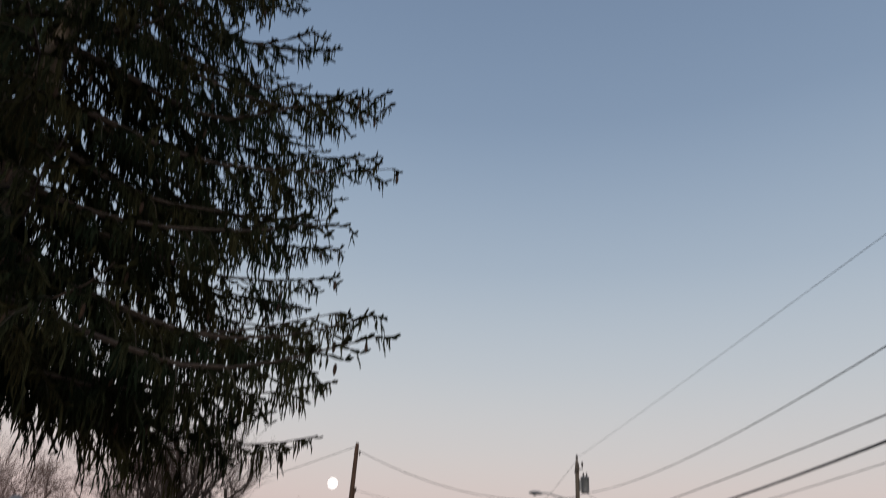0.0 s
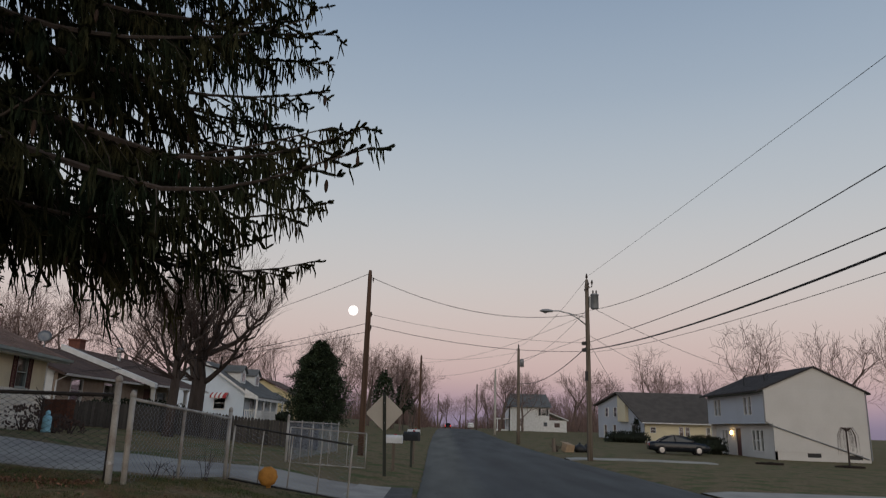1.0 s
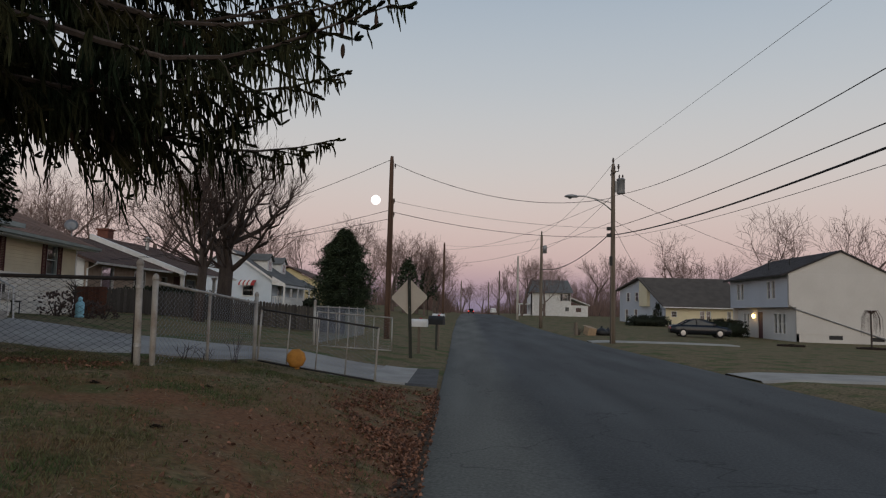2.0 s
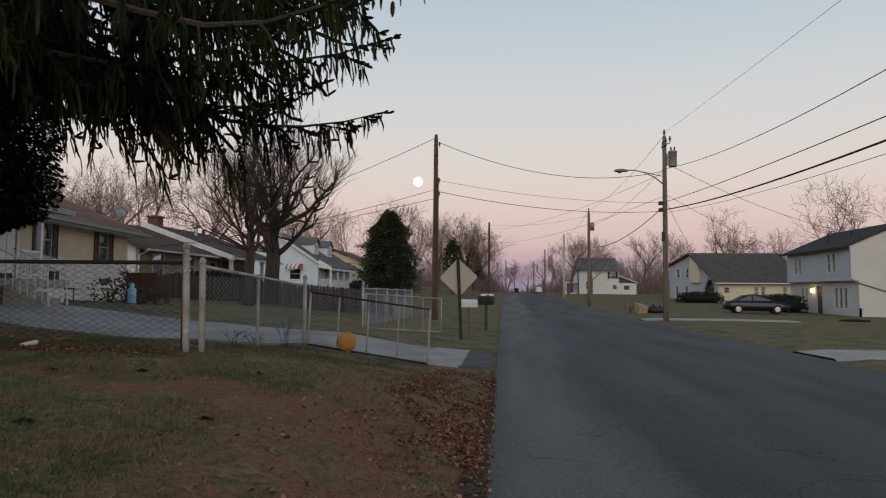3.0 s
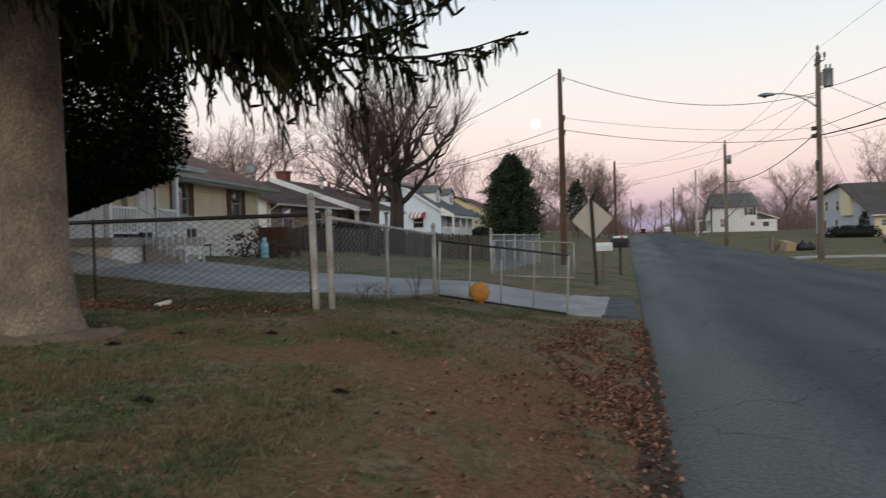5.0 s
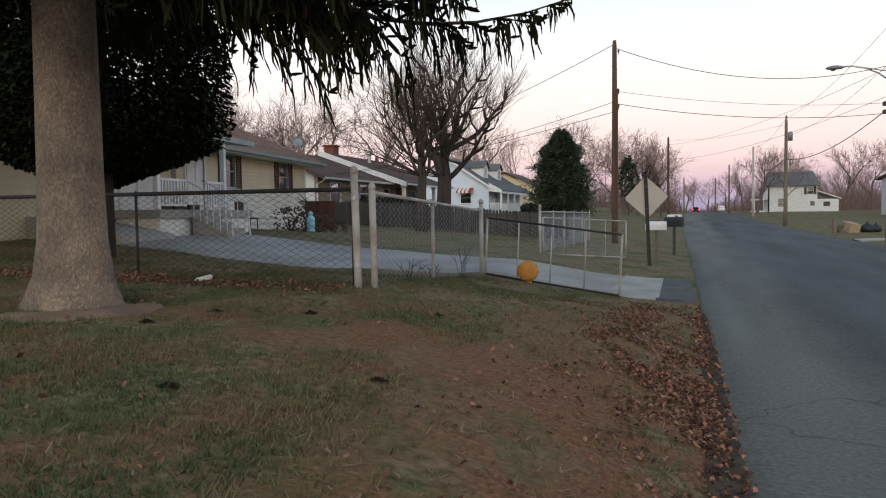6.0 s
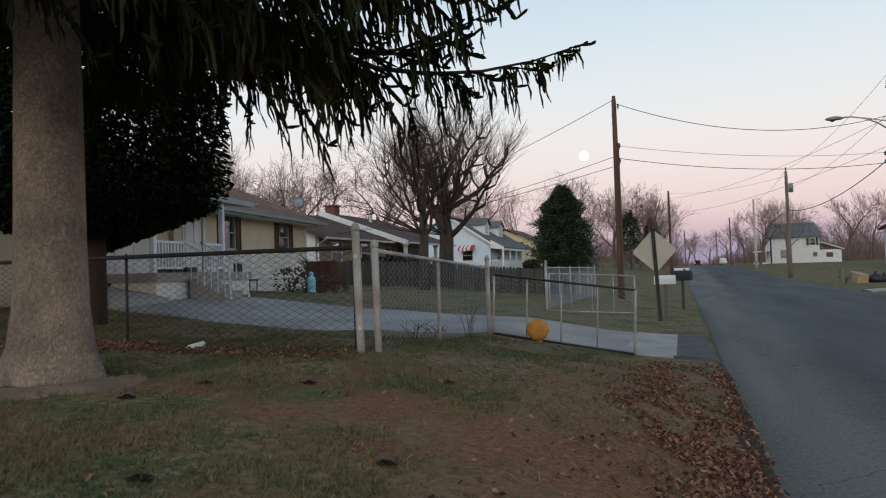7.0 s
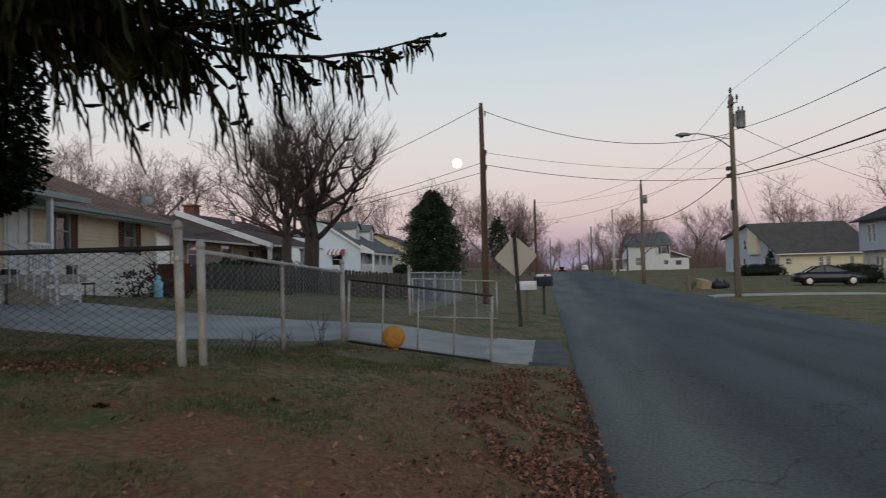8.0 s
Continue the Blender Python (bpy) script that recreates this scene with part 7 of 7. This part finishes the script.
# far woods closing the end of the street
g = Geo()
rw = random.Random(77)
for _ in range(5200):
    x = rw.uniform(-75, 95)
    y = 255 + rw.uniform(0, 60) + abs(x - 3) * 0.1
    z0 = ground_z(x, y)
    hh = rw.uniform(3, 11) * (0.28 + 0.72 * min(1, abs(x - 2) / 22))
    a = rw.uniform(-0.25, 0.25)
    w = rw.uniform(0.05, 0.16)
    p = Vector((x, y, z0 - 0.5))
    e = p + Vector((a * hh, 0, hh))
    g.tube([p, e], [w, 0.02], 3, False)
    for _ in range(5):
        q = p.lerp(e, rw.uniform(0.25, 0.95))
        g.tube([q, q + Vector((rw.uniform(-0.3, 0.3), rw.uniform(-0.1, 0.1), rw.uniform(0.1, 0.3))) * hh * 0.7], [w * 0.45, 0.02], 3, False)
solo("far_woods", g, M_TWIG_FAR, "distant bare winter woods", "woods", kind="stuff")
g = Geo()
for _ in range(3600):
    x = rw.choice((rw.uniform(-48, -22), rw.uniform(9.5, 70), rw.uniform(-12, -3.5)))
    y = (rw.uniform(80, 96) if x < -12 else rw.uniform(128, 160)) if x < 0 else rw.uniform(132, 150)
    z0 = ground_z(x, y)
    hh = rw.uniform(1.0, 4.5 if x < 9 else 6.5)
    p = Vector((x, y, z0 - 0.2))
    e = p + Vector((rw.uniform(-0.5, 0.5) * hh, 0, hh))
    g.tube([p, p.lerp(e, 0.5) + Vector((0, 0, 0.2)), e], [0.05, 0.035, 0.012], 3, False)
    for _ in range(4):
        q = p.lerp(e, rw.uniform(0.2, 0.9))
        g.tube([q, q + Vector((rw.uniform(-0.5, 0.5), 0, rw.uniform(0.1, 0.4))) * hh * 0.6], [0.025, 0.01], 3, False)
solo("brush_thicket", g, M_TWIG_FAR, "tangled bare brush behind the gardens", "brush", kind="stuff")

# litter on the lawn
t = Geo().bevel_box(-0.1, 0.1, -0.04, 0.04, 0, 0.05, 0.015)
z0 = ground_z(-5.78, 10.2)
solo("paper_litter", t.xf(pose(-5.78, 10.2, z0 + 0.02, 8, -14, 20)), M_PAPER, "crumpled white paper lying among the leaves", "litter")

# sandy spill at the foot of the spruce
g = Geo()
for j in range(9):
    for i in range(25):
        a = -1.9 + 2.6 * i / 24
        rad = 0.36 + 0.55 * j / 8 * (0.6 + 0.4 * math.sin(math.pi * i / 24)) * (1 + 0.2 * noise.noise((i * 0.4, 3, 1)))
        x, y = -5.46 + rad * math.cos(a), 8.05 + rad * math.sin(a)
        edge = j in (0, 8) or i in (0, 24)
        g.v.append((x, y, ground_z(x, y) + lumps(x, y) + (0.012 + 0.02 * math.sin(math.pi * j / 8) if not edge else -0.04)))
g.f = [(j * 25 + i, (j + 1) * 25 + i, (j + 1) * 25 + i + 1, j * 25 + i + 1) for j in range(8) for i in range(24)]
solo("soil_spill", g, M_SAND, "pale sandy soil around the spruce's roots", "soil", kind="structure", smooth=True)

# damp dirt washed along the edge of the road
g = Geo()
ys = spread(2.0, 14.5, 0.1)
for j, y in enumerate(ys):
    wide = along(y, [(2, 0.2), (8, 0.15), (11, 0.08), (14.5, 0.02)]) * (1 + 0.6 * noise.noise((y * 1.1, 0, 4)) + 0.12 * noise.noise((y * 4, 0, 9)))
    for k in range(6):
        s = k / 5
        x = road_left(y) - 0.06 - max(0.04, wide) * 1.1 + (0.1 + max(0.04, wide) * 1.25 + 0.05 * noise.noise((y * 6, 2, 0))) * s
        low = ground_z(x, y) if x < road_left(y) else road_z(y) + 0.014 + 0.03 * min(1, (x - road_left(y)) / 0.3)
        g.v.append((x, y, low + (0.016 if 0 < k < 5 else -0.03)))
g.f = [(j * 6 + k, j * 6 + k + 1, j * 6 + k + 7, j * 6 + k + 6) for j in range(len(ys) - 1) for k in range(5)]
solo("gutter_dirt", g, M_DIRT, "dark damp dirt along the road edge", "dirt", kind="structure", smooth=True)

# ---- grass, leaves and needles near the camera ----


def scatter(name, count, where, make, material, label, category, seed):
    r = random.Random(seed)
    g = Geo()
    made = 0
    while made < count:
        x, y = where(r)
        z = ground_z(x, y) + lumps(x, y) * step((road_left(y) - x) / 0.8)
        make(g, r, Vector((x, y, z)))
        made += 1
    return solo(name, g, material, label, category, kind="stuff")


def blade(g, r, p):
    for _ in range(4):
        a = r.uniform(0, 6.28)
        h = r.uniform(0.015, 0.06)
        q = p + Vector((r.uniform(-0.04, 0.04), r.uniform(-0.04, 0.04), -0.008))
        s = Vector((math.cos(a), math.sin(a), 0)) * 0.0045
        lean = Vector((r.uniform(-1, 1), r.uniform(-1, 1), 0)) * h * 0.9
        g.add([q - s, q + s, q + lean + Vector((0, 0, h))], [(0, 1, 2)])


def dead_leaf(g, r, p):
    s, a = r.uniform(0.009, 0.026), r.uniform(0, 6.28)
    u = Vector((math.cos(a), math.sin(a), r.uniform(-0.9, 0.9))) * s
    v = Vector((-math.sin(a), math.cos(a), r.uniform(-0.9, 0.9))) * s * 0.62
    up = Vector((0, 0, r.uniform(0.002, 0.03)))
    c = p + up
    curl = Vector((0, 0, s * r.uniform(-0.1, 0.5)))
    g.add([c - u, c - u * 0.25 + v + curl, c + u * 0.45 + v * 0.85 + curl, c + u * 1.05, c + u * 0.45 - v * 0.85 + curl, c - u * 0.25 - v + curl], [(0, 1, 2, 3), (0, 3, 4, 5)])


def grassy(r):
    while True:
        x, y = r.uniform(-11, -0.35), r.uniform(2.0, 15.8)
        if y > 10.6 + 5 * r.random() and x < -4.4:
            continue
        d = noise.noise((x * 0.8, y * 0.8, 11)) + 0.5 * noise.noise((x * 2.5, y * 2.5, 2))
        u = road_left(y) - x
        d += 0.45 * step((7.6 - y) / 1.5) * step((u - 1.3) / 0.8)
        if d > r.uniform(-0.35, 0.75) and u > 0.15 and (u > 1.9 or r.random() < 0.25):
            return x, y


def bank(r):
    while True:
        y = r.uniform(3.0, 15.4)
        u = abs(r.gauss(0.4, 0.45)) + 0.02
        d = noise.noise((u * 1.6, y * 0.9, 5)) + 0.8 * noise.noise((u * 4, y * 3, 8))
        if u < 2.2 and d > r.uniform(-0.3, 0.55) - 0.2 * step(1 - u / 0.6) and r.random() < along(y, [(3, 0.12), (7.5, 0.25), (9.5, 0.9), (13, 1.0), (15.4, 0.2)]):
            return road_left(y) - u, y


def fence_line(r):
    x = r.uniform(-14, -4.0)
    return x, 10.1 + r.gauss(0, 0.2)


def anywhere(r):
    return r.uniform(-9, -0.4), r.uniform(2.5, 13)


scatter("lawn_grass", 64000, grassy, blade, M_GRASS, "short patchy winter grass", "grass", 1)
scatter("leaf_litter", 8000, bank, dead_leaf, M_LEAF, "drift of brown oak leaves along the road edge", "leaves", 2)
scatter("leaf_row", 6500, fence_line, dead_leaf, M_LEAF, "row of brown leaves caught along the fence", "leaves", 3)


def in_gutter(r):
    y = r.uniform(3.5, 14)
    return road_left(y) - abs(r.gauss(0, 0.13)) + 0.06, y


scatter("gutter_leaves", 1500, in_gutter, dead_leaf, M_LEAF, "brown leaves and bits caught in the gutter", "leaves", 9)
scatter("stray_leaves", 900, anywhere, dead_leaf, M_LEAF, "stray brown leaves over the lawn", "leaves", 4)


def straw(g, r, p):
    a, l = r.uniform(0, 6.28), r.uniform(0.02, 0.08)
    d = Vector((math.cos(a), math.sin(a), r.uniform(-0.1, 0.35))) * l
    w = Vector((-math.sin(a), math.cos(a), 0)) * 0.0028
    q = p + Vector((0, 0, r.uniform(0.004, 0.02)))
    g.add([q - w, q + w, q + d + w, q + d - w], [(0, 1, 2, 3)])


def sod_clump(g, r, p):
    for _ in range(60):
        a, b = r.uniform(0, 6.28), r.uniform(0, 0.07)
        q = p + Vector((b * math.cos(a), b * 0.6 * math.sin(a), r.uniform(0.0, 0.025) * (1 - b / 0.08)))
        s = r.uniform(0.006, 0.018)
        g.add([q + Vector((-s, 0, 0)), q + Vector((0, -s, 0.01)), q + Vector((s, 0, 0.005)), q + Vector((0, s, 0.012))], [(0, 1, 2, 3)])


def clump_spot(r):
    return r.choice(((-3.49, 8.64), (-4.2, 8.3), (-4.3, 7.6), (-2.6, 9.4), (-3.0, 6.3), (-5.6, 6.6), (-2.2, 7.2), (-4.6, 9.2)))


scatter("straw_litter", 9000, anywhere, straw, M_STRAW, "scattered dry straw over the lawn", "straw", 6)
scatter("sod_clumps", 10, clump_spot, sod_clump, M_MULCH, "dark clods in the lawn", "clods", 8)
